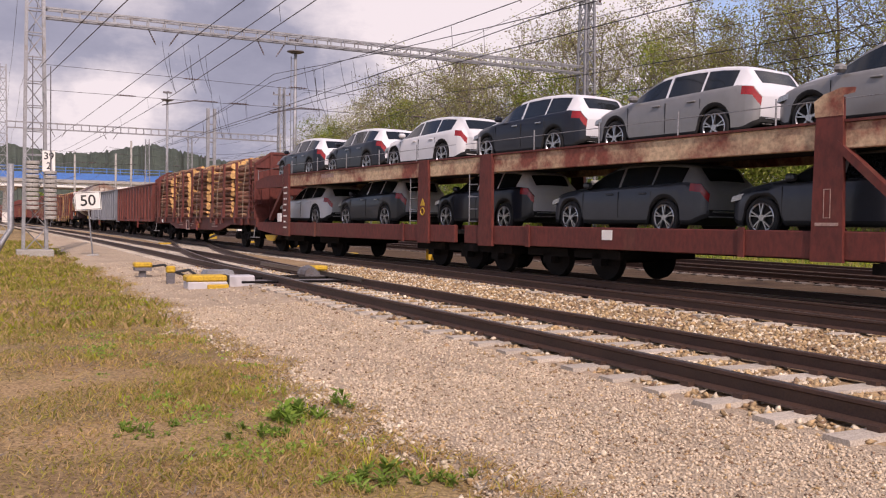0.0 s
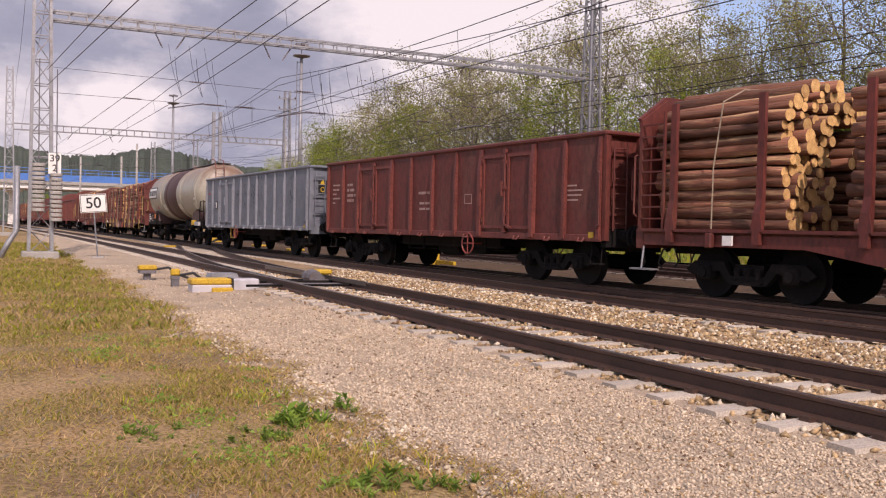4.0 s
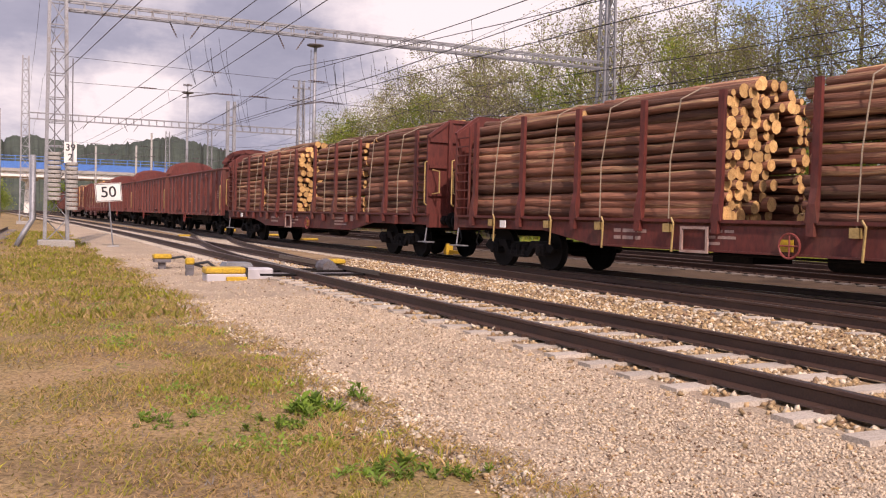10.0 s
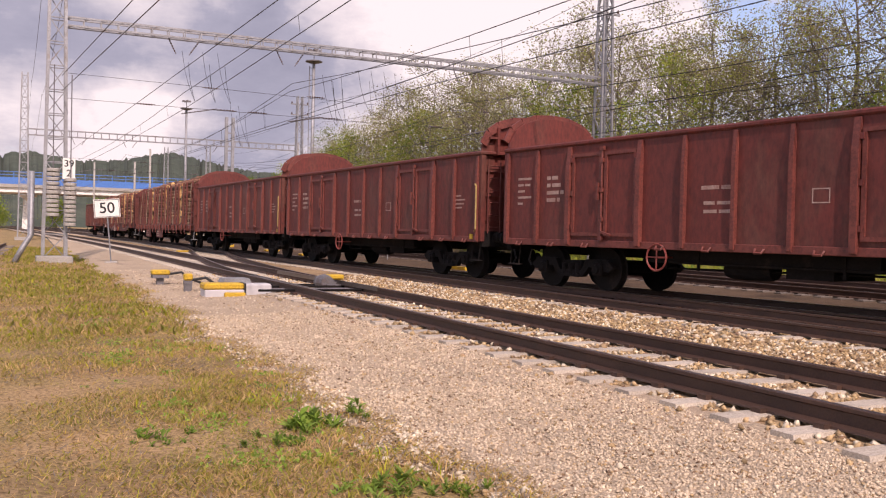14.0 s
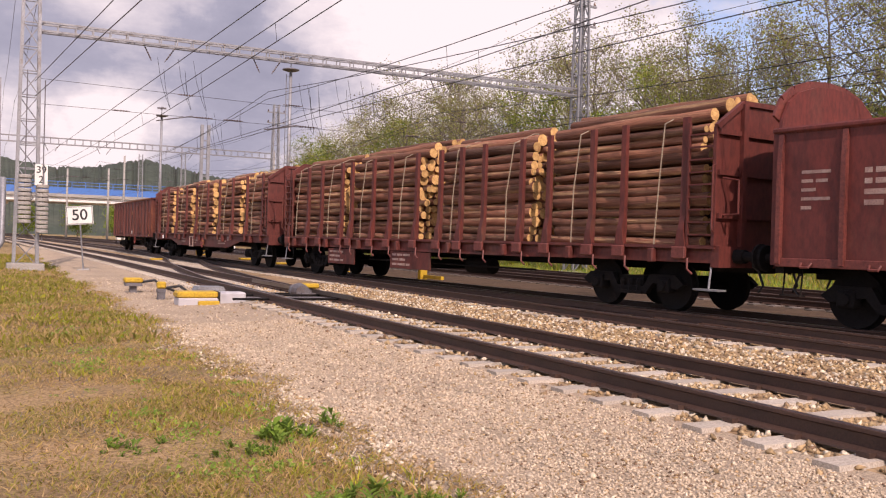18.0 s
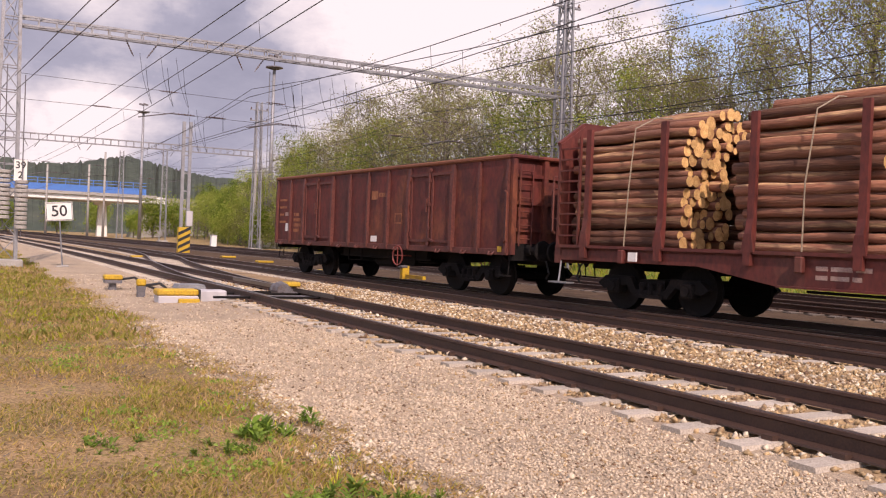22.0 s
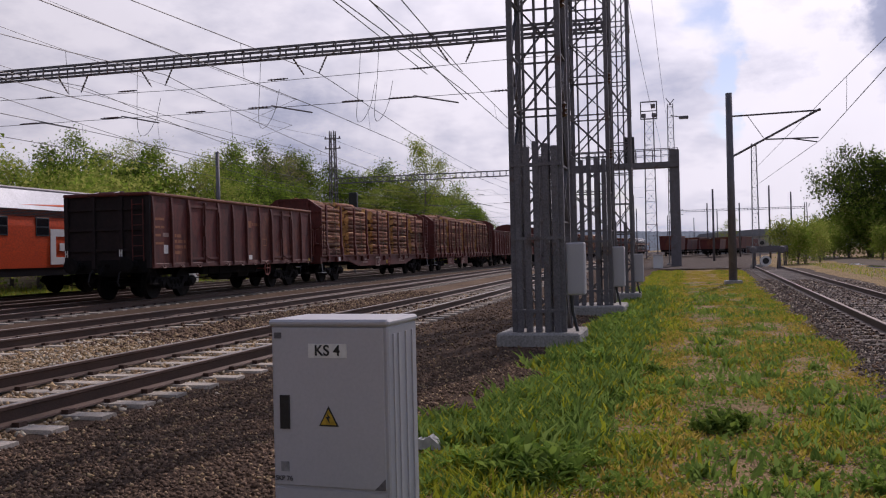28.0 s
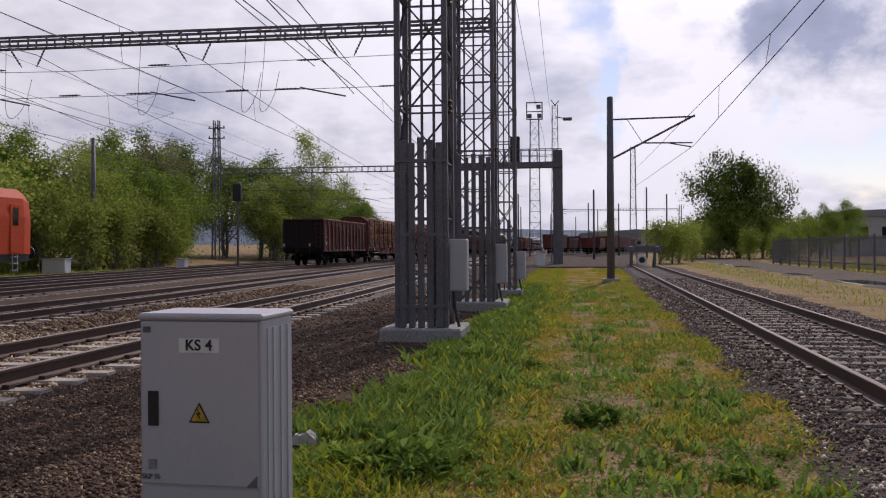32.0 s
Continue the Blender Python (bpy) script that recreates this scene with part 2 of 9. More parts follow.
M_GREYBALLAST = mat("grey_ballast", (0.14, 0.108, 0.088), (0.075, 0.059, 0.05), 0.95, 0, 1.0, 24, 1.0, 0.6)
M_GREYSTONES = mat("grey_stones", (0.27, 0.215, 0.18), (0.13, 0.105, 0.092), 0.95, 0, 2.0, 30, 0.4, 0.7, None, 1, 0.5)
M_ROAD = mat("dirt_road", (0.17, 0.135, 0.10), (0.11, 0.088, 0.066), 0.9, 0, 0.4, 12, 0.5)
M_PUDDLE = mat("puddle", (0.06, 0.06, 0.06), (0.05, 0.05, 0.05), 0.03)
M_RAIL = mat("rail_steel", (0.105, 0.055, 0.039), (0.065, 0.037, 0.028), 0.6, 0.3, 2, 60, 0.2)
M_RAILTOP = mat("rail_head", (0.30, 0.27, 0.25), (0.22, 0.18, 0.16), 0.32, 0.9, 2, 50)
M_SLEEPER = mat("concrete_sleeper", (0.53, 0.465, 0.385), (0.40, 0.34, 0.275), 0.9, 0, 3, 60, 0.3, 0.6, (0.25, 0.18, 0.13), 0.6, 0.14)
M_WOODSLEEPER = mat("wooden_sleeper", (0.16, 0.13, 0.11), (0.11, 0.09, 0.075), 0.9, 0, 3, 40, 0.5, 0.6, None, 1, 0.2)
M_OLDSLEEPER = mat("bleached_sleeper", (0.28, 0.23, 0.19), (0.20, 0.165, 0.138), 0.9, 0, 3, 40, 0.5, 0.6, None, 1, 0.2)
M_STEEL = mat("galvanised_steel", (0.36, 0.37, 0.39), (0.25, 0.25, 0.26), 0.55, 0.5, 2.5, 30, 0.1, 0.5, (0.24, 0.20, 0.17), 0.4)
M_DARKSTEEL = mat("weathered_steel", (0.21, 0.20, 0.215), (0.14, 0.13, 0.135), 0.6, 0.4, 3, 40, 0.1, 0.5, (0.13, 0.08, 0.06), 0.5)
M_CONCRETE = mat("concrete", (0.42, 0.40, 0.37), (0.32, 0.30, 0.27), 0.9, 0, 1.4, 30, 0.4, 0.6, (0.24, 0.22, 0.19), 0.6)
M_WIRE = mat("wire", (0.05, 0.05, 0.055), (0.04, 0.04, 0.04), 0.5, 0.6)
M_INSUL = mat("insulator", (0.10, 0.045, 0.03), (0.07, 0.035, 0.025), 0.25)
M_RED = mat("wagon_red", (0.165, 0.027, 0.019), (0.10, 0.020, 0.016), 0.65, 0, 1.0, 12, 0.12, 0.6, (0.13, 0.045, 0.032), 0.7, 0, (1, 1, 0.45))
M_BROWN = mat("wagon_brown", (0.155, 0.024, 0.016), (0.06, 0.014, 0.012), 0.7, 0, 1.0, 9, 0.12, 0.40, (0.22, 0.062, 0.026), 0.8, 0, (1, 1, 0.6))
M_OXIDE = mat("wagon_oxide", (0.155, 0.028, 0.019), (0.095, 0.020, 0.015), 0.65, 0, 1.1, 12, 0.12, 0.6, (0.13, 0.045, 0.03), 0.6, 0, (1, 1, 0.45))
M_GREY = mat("wagon_grey", (0.150, 0.165, 0.195), (0.118, 0.130, 0.155), 0.55, 0, 1.0, 7, 0.06, 0.6, (0.185, 0.197, 0.222), 0.6, 0, (1, 1, 0.6), grain=0.3)
# worn red paint, lightened further for the sun on post edges
M_REDWORNLIT = mat("sunlit_worn_red", (0.20, 0.05, 0.037), (0.125, 0.026, 0.02), 0.6, 0, 2.5, 18, 0.1, 0.5, (0.16, 0.04, 0.03), 0.8)
# the shade on the last wagon's west end, painted as a near-black brown
M_BROWNSHADE = mat("shaded_brown", (0.024, 0.012, 0.012), (0.014, 0.009, 0.009), 0.9, 0, 1.0, 10, 0.12, 0.5, (0.034, 0.017, 0.015), 0.6)
# worn brown and grey, with the same sunlight mixed into the colour
M_BROWNWORNLIT = mat("sunlit_worn_brown", (0.155, 0.042, 0.03), (0.08, 0.02, 0.016), 0.65, 0, 2.5, 18, 0.1, 0.5, (0.10, 0.03, 0.024), 0.8)
M_GREYWORNLIT = mat("sunlit_worn_grey", (0.235, 0.25, 0.28), (0.175, 0.188, 0.215), 0.5, 0, 2.5, 9, 0.06, 0.5, (0.15, 0.155, 0.17), 0.6, grain=0.3)
M_HOOK = mat("cream_yellow_paint", (0.50, 0.35, 0.12), (0.36, 0.24, 0.09), 0.6, 0, 4, 20)
M_OLDMARK = mat("old_lettering", (0.40, 0.17, 0.07), (0.22, 0.06, 0.03), 0.75, 0, 5, 30, 0, 0.5)
M_WHEELRED = mat("dull_red", (0.30, 0.06, 0.045), (0.22, 0.045, 0.035), 0.6)
M_RUST = mat("rust", (0.24, 0.085, 0.04), (0.16, 0.055, 0.03), 0.85, 0, 3, 30, 0.3)
M_PEEL = mat("peeled_paint", (0.60, 0.43, 0.27), (0.24, 0.065, 0.042), 0.7, 0, 1.1, 14, 0.1, 0.16, (0.20, 0.055, 0.038), 1.2)
M_GEAR = mat("running_gear", (0.014, 0.012, 0.012), (0.009, 0.008, 0.008), 0.85, 0.0, 3, 30, 0.2, 0.5, (0.03, 0.022, 0.019), 0.5)
M_GEAR.node_tree.nodes["Principled BSDF"].inputs["Specular IOR Level"].default_value = 0.15
M_WHITE = mat("white_paint", (0.78, 0.77, 0.74), (0.68, 0.66, 0.62), 0.6, 0, 2, 30, grain=0.15)
M_BLACK = mat("black_paint", (0.02, 0.02, 0.022), (0.015, 0.015, 0.015), 0.5)
M_YELLOW = mat("yellow_paint", (0.62, 0.40, 0.02), (0.50, 0.30, 0.025), 0.55, 0, 3, 30, 0, 0.5, (0.33, 0.22, 0.05), 0.5)
M_SIGNRED = mat("signal_red", (0.45, 0.03, 0.02), None, 0.5)
M_ORANGE = mat("orange_plate", (0.75, 0.20, 0.03), None, 0.5)
M_FAINT = mat("faded_lettering", (0.48, 0.36, 0.31), (0.30, 0.16, 0.13), 0.7, 0, 6, 40)
M_TANK = mat("tank_cream", (0.37, 0.345, 0.275), (0.29, 0.265, 0.205), 0.42, 0, 0.6, 9, 0.05, 0.6, (0.27, 0.225, 0.165), 0.6, 0, (0.35, 1, 1), grain=0.2)
rusted(M_TANK, (0.165, 0.078, 0.044), 2.3, 3.95)
M_PANEL = mat("cream_panel", (0.60, 0.58, 0.48), (0.52, 0.50, 0.41), 0.6, 0, 2, 20, grain=0.2)
M_TANKBAND = mat("tank_brown", (0.085, 0.034, 0.03), (0.06, 0.026, 0.024), 0.6, 0, 1, 14)
M_BARK = mat("log_bark", (0.31, 0.125, 0.07), (0.13, 0.06, 0.042), 0.95, 0, 11, 45, 1.0, 0.4, (0.52, 0.31, 0.16), 0.85, 0.55, (0.22, 1, 1))
M_LOGEND = mat("log_end", (0.74, 0.47, 0.19), (0.50, 0.26, 0.09), 0.9, 0, 13, 60, 0.2, 0.35, (0.36, 0.17, 0.07), 0.5, 0.3)
M_STRAP = mat("lashing_strap", (0.36, 0.29, 0.20), (0.28, 0.22, 0.16), 0.8)
M_STRAPO = mat("orange_strap", (0.62, 0.16, 0.06), None, 0.8)
M_LOCO = mat("locomotive_orange", (0.70, 0.075, 0.006), (0.60, 0.06, 0.006), 0.6, 0, 1.2, 20, 0, 0.6, (0.38, 0.04, 0.012), 0.4)
M_CAB = mat("cabinet_grey", (0.47, 0.455, 0.47), (0.43, 0.415, 0.43), 0.5, 0, 2, 60, 0.05, 0.5, (0.40, 0.385, 0.395), 0.4, grain=0.08)
M_BLUE = mat("bridge_blue", (0.06, 0.20, 0.55), (0.05, 0.16, 0.46), 0.5)
M_GLASS = mat("dark_glass", (0.018, 0.022, 0.026), (0.012, 0.014, 0.016), 0.06)
M_TYRE = mat("tyre", (0.018, 0.018, 0.018), None, 0.85)
M_ALLOY = mat("alloy", (0.55, 0.56, 0.58), None, 0.3, 0.9)
M_TAIL = mat("tail_lamp", (0.35, 0.02, 0.02), None, 0.2)
M_PWHITE = mat("car_white", (0.60, 0.60, 0.61), (0.56, 0.56, 0.57), 0.3, 0, 1, 5, 0, 0.5, None, 1, 0, None, 0.3, 0, 0.05)
M_PDARK = mat("car_dark_blue", (0.010, 0.012, 0.020), (0.008, 0.009, 0.015), 0.28, 0, 1, 5, 0, 0.5, None, 1, 0, None, 0.15, 0, 0.1)
M_PSILVER = mat("car_silver", (0.235, 0.23, 0.225), (0.21, 0.205, 0.20), 0.35, 0.3, 1, 5, 0, 0.5, None, 1, 0, None, 0.2, 0, 0.1)
M_PGREY = mat("car_grey", (0.05, 0.055, 0.066), (0.042, 0.046, 0.055), 0.3, 0.2, 1, 5, 0, 0.5, None, 1, 0, None, 0.2, 0, 0.1)
M_PFILM = mat("protective_film", (0.62, 0.62, 0.64), (0.56, 0.56, 0.585), 0.45, 0, 2, 8, grain=0.06)
M_PGREYFILM = mat("grey_film", (0.20, 0.205, 0.215), (0.17, 0.175, 0.185), 0.4, 0, 2, 8, grain=0.06)
for dull in (M_GREYBALLAST, M_GREYSTONES, M_ROAD, M_YARD, M_CINDER, M_BALLASTBACKLIT, M_GROUND, M_CINDERSTONE):
    dull.node_tree.nodes["Principled BSDF"].inputs["Specular IOR Level"].default_value = 0.08
for paint_ in (M_PDARK, M_PGREY, M_LOCO):
    paint_.node_tree.nodes["Principled BSDF"].inputs["Specular IOR Level"].default_value = 0.3
M_TRUNK = mat("tree_bark", (0.21, 0.18, 0.15), (0.14, 0.12, 0.10), 0.95, 0, 3, 30, 0.6, 0.6, (0.25, 0.22, 0.185), 0.5)
M_BIRCH = mat("pale_bark", (0.42, 0.40, 0.36), (0.28, 0.25, 0.22), 0.9, 0, 4, 20, 0.3, 0.6, (0.07, 0.06, 0.055), 0.8)
M_LEAF_SPRING = leaf_mat("spring_leaves", (0.26, 0.315, 0.062), (0.42, 0.42, 0.115))
M_LEAF_GREEN = leaf_mat("green_leaves", (0.14, 0.235, 0.028), (0.26, 0.34, 0.055))
M_LEAF_DARK = leaf_mat("dark_leaves", (0.07, 0.11, 0.03), (0.13, 0.17, 0.05))
M_LEAF_BROWN = leaf_mat("young_brown_leaves", (0.205, 0.175, 0.105), (0.32, 0.275, 0.165))
M_GRASS = leaf_mat("grass_blades", (0.40, 0.34, 0.055), (0.60, 0.44, 0.11))
M_WEED = leaf_mat("weed_leaves", (0.16, 0.27, 0.04), (0.30, 0.40, 0.08))
M_DOCK = leaf_mat("dock_leaves", (0.14, 0.24, 0.045), (0.26, 0.36, 0.09))
M_STRAW = leaf_mat("straw_blades", (0.45, 0.31, 0.14), (0.60, 0.42, 0.21))
M_OLIVE = leaf_mat("olive_blades", (0.26, 0.255, 0.055), (0.40, 0.345, 0.095))
M_DRY = leaf_mat("dry_blades", (0.40, 0.25, 0.11), (0.60, 0.43, 0.21))
M_GRASSGREEN = leaf_mat("green_blades", (0.28, 0.34, 0.022), (0.50, 0.48, 0.055))
M_HILL = mat("far_wood", (0.040, 0.058, 0.042), (0.060, 0.075, 0.050), 1.0, 0, 0.02, 0.12, 0, 0.6, (0.075, 0.085, 0.06))
M_PLASTER = mat("plaster", (0.55, 0.54, 0.52), (0.47, 0.46, 0.44), 0.9, 0, 0.8, 10)
M_ROOF = mat("roof_sheet", (0.30, 0.31, 0.33), None, 0.5)


# ---- building blocks ----
class Shape:
    """Collects vertices and faces of one mesh."""

    def __init__(self):
        self.v, self.f, self.k = [], [], []

    def add(self, vs, fs, k=0):
        b = len(self.v)
        self.v += [tuple(p) for p in vs]
        self.f += [tuple(b + i for i in q) for q in fs]
        self.k += [k] * len(fs)
        return self

    def box(self, x0, x1, y0, y1, z0, z1, k=0, c=0.0):
        if c:
            c = min(c, (x1 - x0) * 0.45, (y1 - y0) * 0.45, (z1 - z0) * 0.45)
            ring = [(x0 + c, y0), (x1 - c, y0), (x1, y0 + c), (x1, y1 - c), (x1 - c, y1), (x0 + c, y1), (x0, y1 - c), (x0, y0 + c)]
            inner = [(x0 + c, y0 + c), (x1 - c, y0 + c), (x1 - c, y0 + c), (x1 - c, y1 - c), (x1 - c, y1 - c), (x0 + c, y1 - c), (x0 + c, y1 - c), (x0 + c, y0 + c)]
            vs = [(x, y, z0) for x, y in inner] + [(x, y, z0 + c) for x, y in ring] + [(x, y, z1 - c) for x, y in ring] + [(x, y, z1) for x, y in inner]
            fs = [(0, 5, 3, 1), (24, 25, 27, 29)]
            for r in range(3):
                for i in range(8):
                    j = (i + 1) % 8
                    fs.append((r * 8 + i, r * 8 + j, r * 8 + 8 + j, r * 8 + 8 + i))
            return self.add(vs, fs, k)
        return self.add([(x0, y0, z0), (x1, y0, z0), (x1, y1, z0), (x0, y1, z0), (x0, y0, z1), (x1, y0, z1), (x1, y1, z1), (x0, y1, z1)],
                        [(0, 3, 2, 1), (4, 5, 6, 7), (0, 1, 5, 4), (1, 2, 6, 5), (2, 3, 7, 6), (3, 0, 4, 7)], k)

    def rod(self, p, q, r, r2=None, n=6, k=0, caps=True):
        p, q = Vector(p), Vector(q)
        d = (q - p).normalized()
        a = d.orthogonal().normalized()
        b = d.cross(a)
        r2 = r if r2 is None else r2
        cs = [(math.cos(2 * math.pi * i / n), math.sin(2 * math.pi * i / n)) for i in range(n)]
        vs = [p + (a * c + b * s) * r for c, s in cs] + [q + (a * c + b * s) * r2 for c, s in cs]
        fs = [(i, (i + 1) % n, n + (i + 1) % n, n + i) for i in range(n)]
        if caps:
            fs += [tuple(range(n - 1, -1, -1)), tuple(range(n, 2 * n))]
        return self.add(vs, fs, k)

    def bar(self, p, q, w, h=None, k=0):
        """A square bar from p to q."""
        p, q = Vector(p), Vector(q)
        d = (q - p).normalized()
        up = Vector((0, 0, 1)) if abs(d.z) < 0.95 else Vector((1, 0, 0))
        a = d.cross(up).normalized() * (w / 2)
        b = d.cross(a).normalized() * ((h or w) / 2)
        vs = [p - a - b, p + a - b, p + a + b, p - a + b, q - a - b, q + a - b, q + a + b, q - a + b]
        return self.add(vs, [(0, 3, 2, 1), (4, 5, 6, 7), (0, 1, 5, 4), (1, 2, 6, 5), (2, 3, 7, 6), (3, 0, 4, 7)], k)

    def prism(self, ring, axis, a, b, k=0):
        """A flat outline drawn out along an axis: x (ring is y, z), y (x, z) or z (x, y)."""
        put = {"x": lambda s, u, v: (s, u, v), "y": lambda s, u, v: (u, s, v), "z": lambda s, u, v: (u, v, s)}[axis]
        n = len(ring)
        vs = [put(a, *p) for p in ring] + [put(b, *p) for p in ring]
        fs = [tuple(range(n - 1, -1, -1)), tuple(range(n, 2 * n))] + [(i, (i + 1) % n, n + (i + 1) % n, n + i) for i in range(n)]
        return self.add(vs, fs, k)

    def lathe(self, prof, n=24, axis="x", k=0, at=(0, 0, 0)):
        """A profile of (along, radius) turned about an axis."""
        vs, fs = [], []
        for s, r in prof:
            for i in range(n):
                c, d = r * math.cos(2 * math.pi * i / n), r * math.sin(2 * math.pi * i / n)
                p = (s, c, d) if axis == "x" else (c, s, d) if axis == "y" else (c, d, s)
                vs.append((p[0] + at[0], p[1] + at[1], p[2] + at[2]))
        for j in range(len(prof) - 1):
            for i in range(n):
                fs.append((j * n + i, j * n + (i + 1) % n, (j + 1) * n + (i + 1) % n, (j + 1) * n + i))
        fs += [tuple(range(n - 1, -1, -1)), tuple(range((len(prof) - 1) * n, len(prof) * n))]
        return self.add(vs, fs, k)

    def ring(self, c, r, t, axis="y", n=20, k=0):
        for i in range(n):
            a, b = 2 * math.pi * i / n, 2 * math.pi * (i + 1) / n
            if axis == "y":
                p, q = (c[0] + r * math.cos(a), c[1], c[2] + r * math.sin(a)), (c[0] + r * math.cos(b), c[1], c[2] + r * math.sin(b))
            else:
                p, q = (c[0], c[1] + r * math.cos(a), c[2] + r * math.sin(a)), (c[0], c[1] + r * math.cos(b), c[2] + r * math.sin(b))
            self.rod(p, q, t, n=5, k=k, caps=False)
        return self

    def path(self, pts, r, n=6, k=0):
        """One bent tube through all the points."""
        pts = [Vector(p) for p in pts]
        vs, side = [], None
        for i, p in enumerate(pts):
            d = (pts[min(i + 1, len(pts) - 1)] - pts[max(i - 1, 0)]).normalized()
            a = d.orthogonal().normalized() if side is None else (side - d * side.dot(d)).normalized()
            side = a
            b = d.cross(a)
            vs += [p + (a * math.cos(2 * math.pi * j / n) + b * math.sin(2 * math.pi * j / n)) * r for j in range(n)]
        m = len(pts) - 1
        fs = [(i * n + j, i * n + (j + 1) % n, (i + 1) * n + (j + 1) % n, (i + 1) * n + j) for i in range(m) for j in range(n)]
        return self.add(vs, fs + [tuple(range(n - 1, -1, -1)), tuple(range(m * n, m * n + n))], k)

    def mesh(self, name, mats, smooth=False):
        me = bpy.data.meshes.new(name)
        me.from_pydata(self.v, [], self.f)
        for m in (mats if isinstance(mats, (list, tuple)) else [mats]):
            me.materials.append(m)
        if any(self.k):
            me.polygons.foreach_set("material_index", self.k)
        if smooth:
            me.polygons.foreach_set("use_smooth", [True] * len(self.f))
        me.update()
        # turn all faces outwards
        bm = bmesh.new()
        bm.from_mesh(me)
        bmesh.ops.recalc_face_normals(bm, faces=bm.faces)
        bm.to_mesh(me)
        bm.free()
        return me


def part(name, shape, material, parent, label="", smooth=False, at=None):
    me = shape if isinstance(shape, bpy.types.Mesh) else shape.mesh(name, material, smooth)
    ob = new(name, me)
    ob.parent = parent
    if at is not None:
        ob.matrix_basis = at
    if label:
        ob["label"] = label
    return ob


def thing(name, label, category, group="", kind="", at=None):
    ob = new(name)
    ob.empty_display_size = 0.3
    if at is not None:
        ob.matrix_basis = at
    return tagged(ob, label, category, group, kind)


def solid(name, shape, material, label, category, group="", kind="", smooth=False, at=None):
    ob = new(name, shape.mesh(name, material, smooth))
    if at is not None:
        ob.matrix_basis = at
    return tagged(ob, label, category, group, kind)


def curve_fn(xs, ys):
    """A smooth line through the knots (Hermite), flat at both ends."""
    n = len(xs)
    m = [0.0] * n
    for i in range(1, n - 1):
        m[i] = (ys[i + 1] - ys[i - 1]) / (xs[i + 1] - xs[i - 1])

    def fn(x):
        x = min(max(x, xs[0] + 1e-3), xs[-1] - 1e-3)
        i = 0
        while xs[i + 1] < x:
            i += 1
        h = xs[i + 1] - xs[i]
        u = (x - xs[i]) / h
        return (2 * u ** 3 - 3 * u * u + 1) * ys[i] + (u ** 3 - 2 * u * u + u) * h * m[i] + (3 * u * u - 2 * u ** 3) * ys[i + 1] + (u ** 3 - u * u) * h * m[i + 1]
    return fn


def gz(x):
    """The line climbs gently to the far west."""
    return min(0.35, 0.002 * max(0.0, -15.0 - x))

# ---- ground, tracks and ballast ----
yT = curve_fn([-420, -250, -160, -120, -80, -60, -47, -36, -30, -25, -20, -10, 0, 10, 20, 30, 45, 60, 100, 150, 250, 400, 600],
              [-7.0, 0.6, 5.4, 7.4, 8.9, 9.5, 9.9, 10.45, 10.9, 11.3, 11.78, 12.98, 14.2, 15.26, 16.08, 16.65, 17.15, 17.4, 17.3, 16.0, 11.0, 0.0, -20.0])
y1 = curve_fn([-420, -250, -160, -120, -80, -47, -20, 0, 20, 40, 60, 100, 150, 250, 400, 600], [-11.2, -3.6, 1.2, 3.2, 4.8, 5.75, 6.1, 6.18, 6.22, 6.7, 7.2, 7.4, 6.6, 2.0, -9, -29])
y2 = curve_fn([-420, -250, -160, -120, -80, -60, -47, -36, -20, 0, 20, 40, 60, 100, 150, 250, 400, 600], [-7.0, 0.6, 5.4, 7.4, 8.9, 9.5, 9.9, 10.3, 10.7, 10.88, 10.95, 11.4, 12.0, 12.2, 11.2, 6.5, -4.5, -24.5])
y4 = curve_fn([-420, -250, -160, -100, -60, -36, 0, 30, 60, 100, 150, 250, 400, 600], [-2.0, 5.4, 10.2, 14.6, 17.2, 18.5, 19.0, 19.8, 21.2, 21.6, 20.5, 15.5, 4.5, -15])
y5 = curve_fn([-420, -250, -160, -100, -60, -36, 0, 30, 60, 100, 150, 250, 400, 600], [3.0, 10.4, 15.2, 19.3, 21.7, 22.6, 22.9, 23.2, 25.2, 25.9, 24.8, 20, 9, -10.5])
yS = lambda x: -3.17 - 0.033 * x
Z_S = -0.08


def steps(a, b, near=1.5):
    """Stations along the line, dense by the camera and wide far off."""
    out, x = [a], a
    while x < b - 1e-6:
        x = min(b, x + max(near, abs(x) * 0.06))
        out.append(x)
    return out


def bank(x, y):
    """Height of the ground: level by the tracks, rising to the wooded bank."""
    z = gz(x) - 0.33
    r = y - (27.5 if -95 < x else 31.0)
    if r > 0 and x > -260:
        z += min(2.2, r * 0.075) * min(1, max(0, (260 - abs(x)) / 60))
    if y > 26:  # the grassy foot of the bank opposite the camera
        z += float(np.interp(y, [26, 28.2, 30.4], [0, 0.55, 1.3])) * float(np.interp(x, [-62, -48, 10, 24], [0, 1, 1, 0]))
    return z + 0.03 * math.sin(x * 1.7) * math.sin(y * 1.3 + 0.5 * x) * (1 if y < 2.4 or y > 25 else 0)


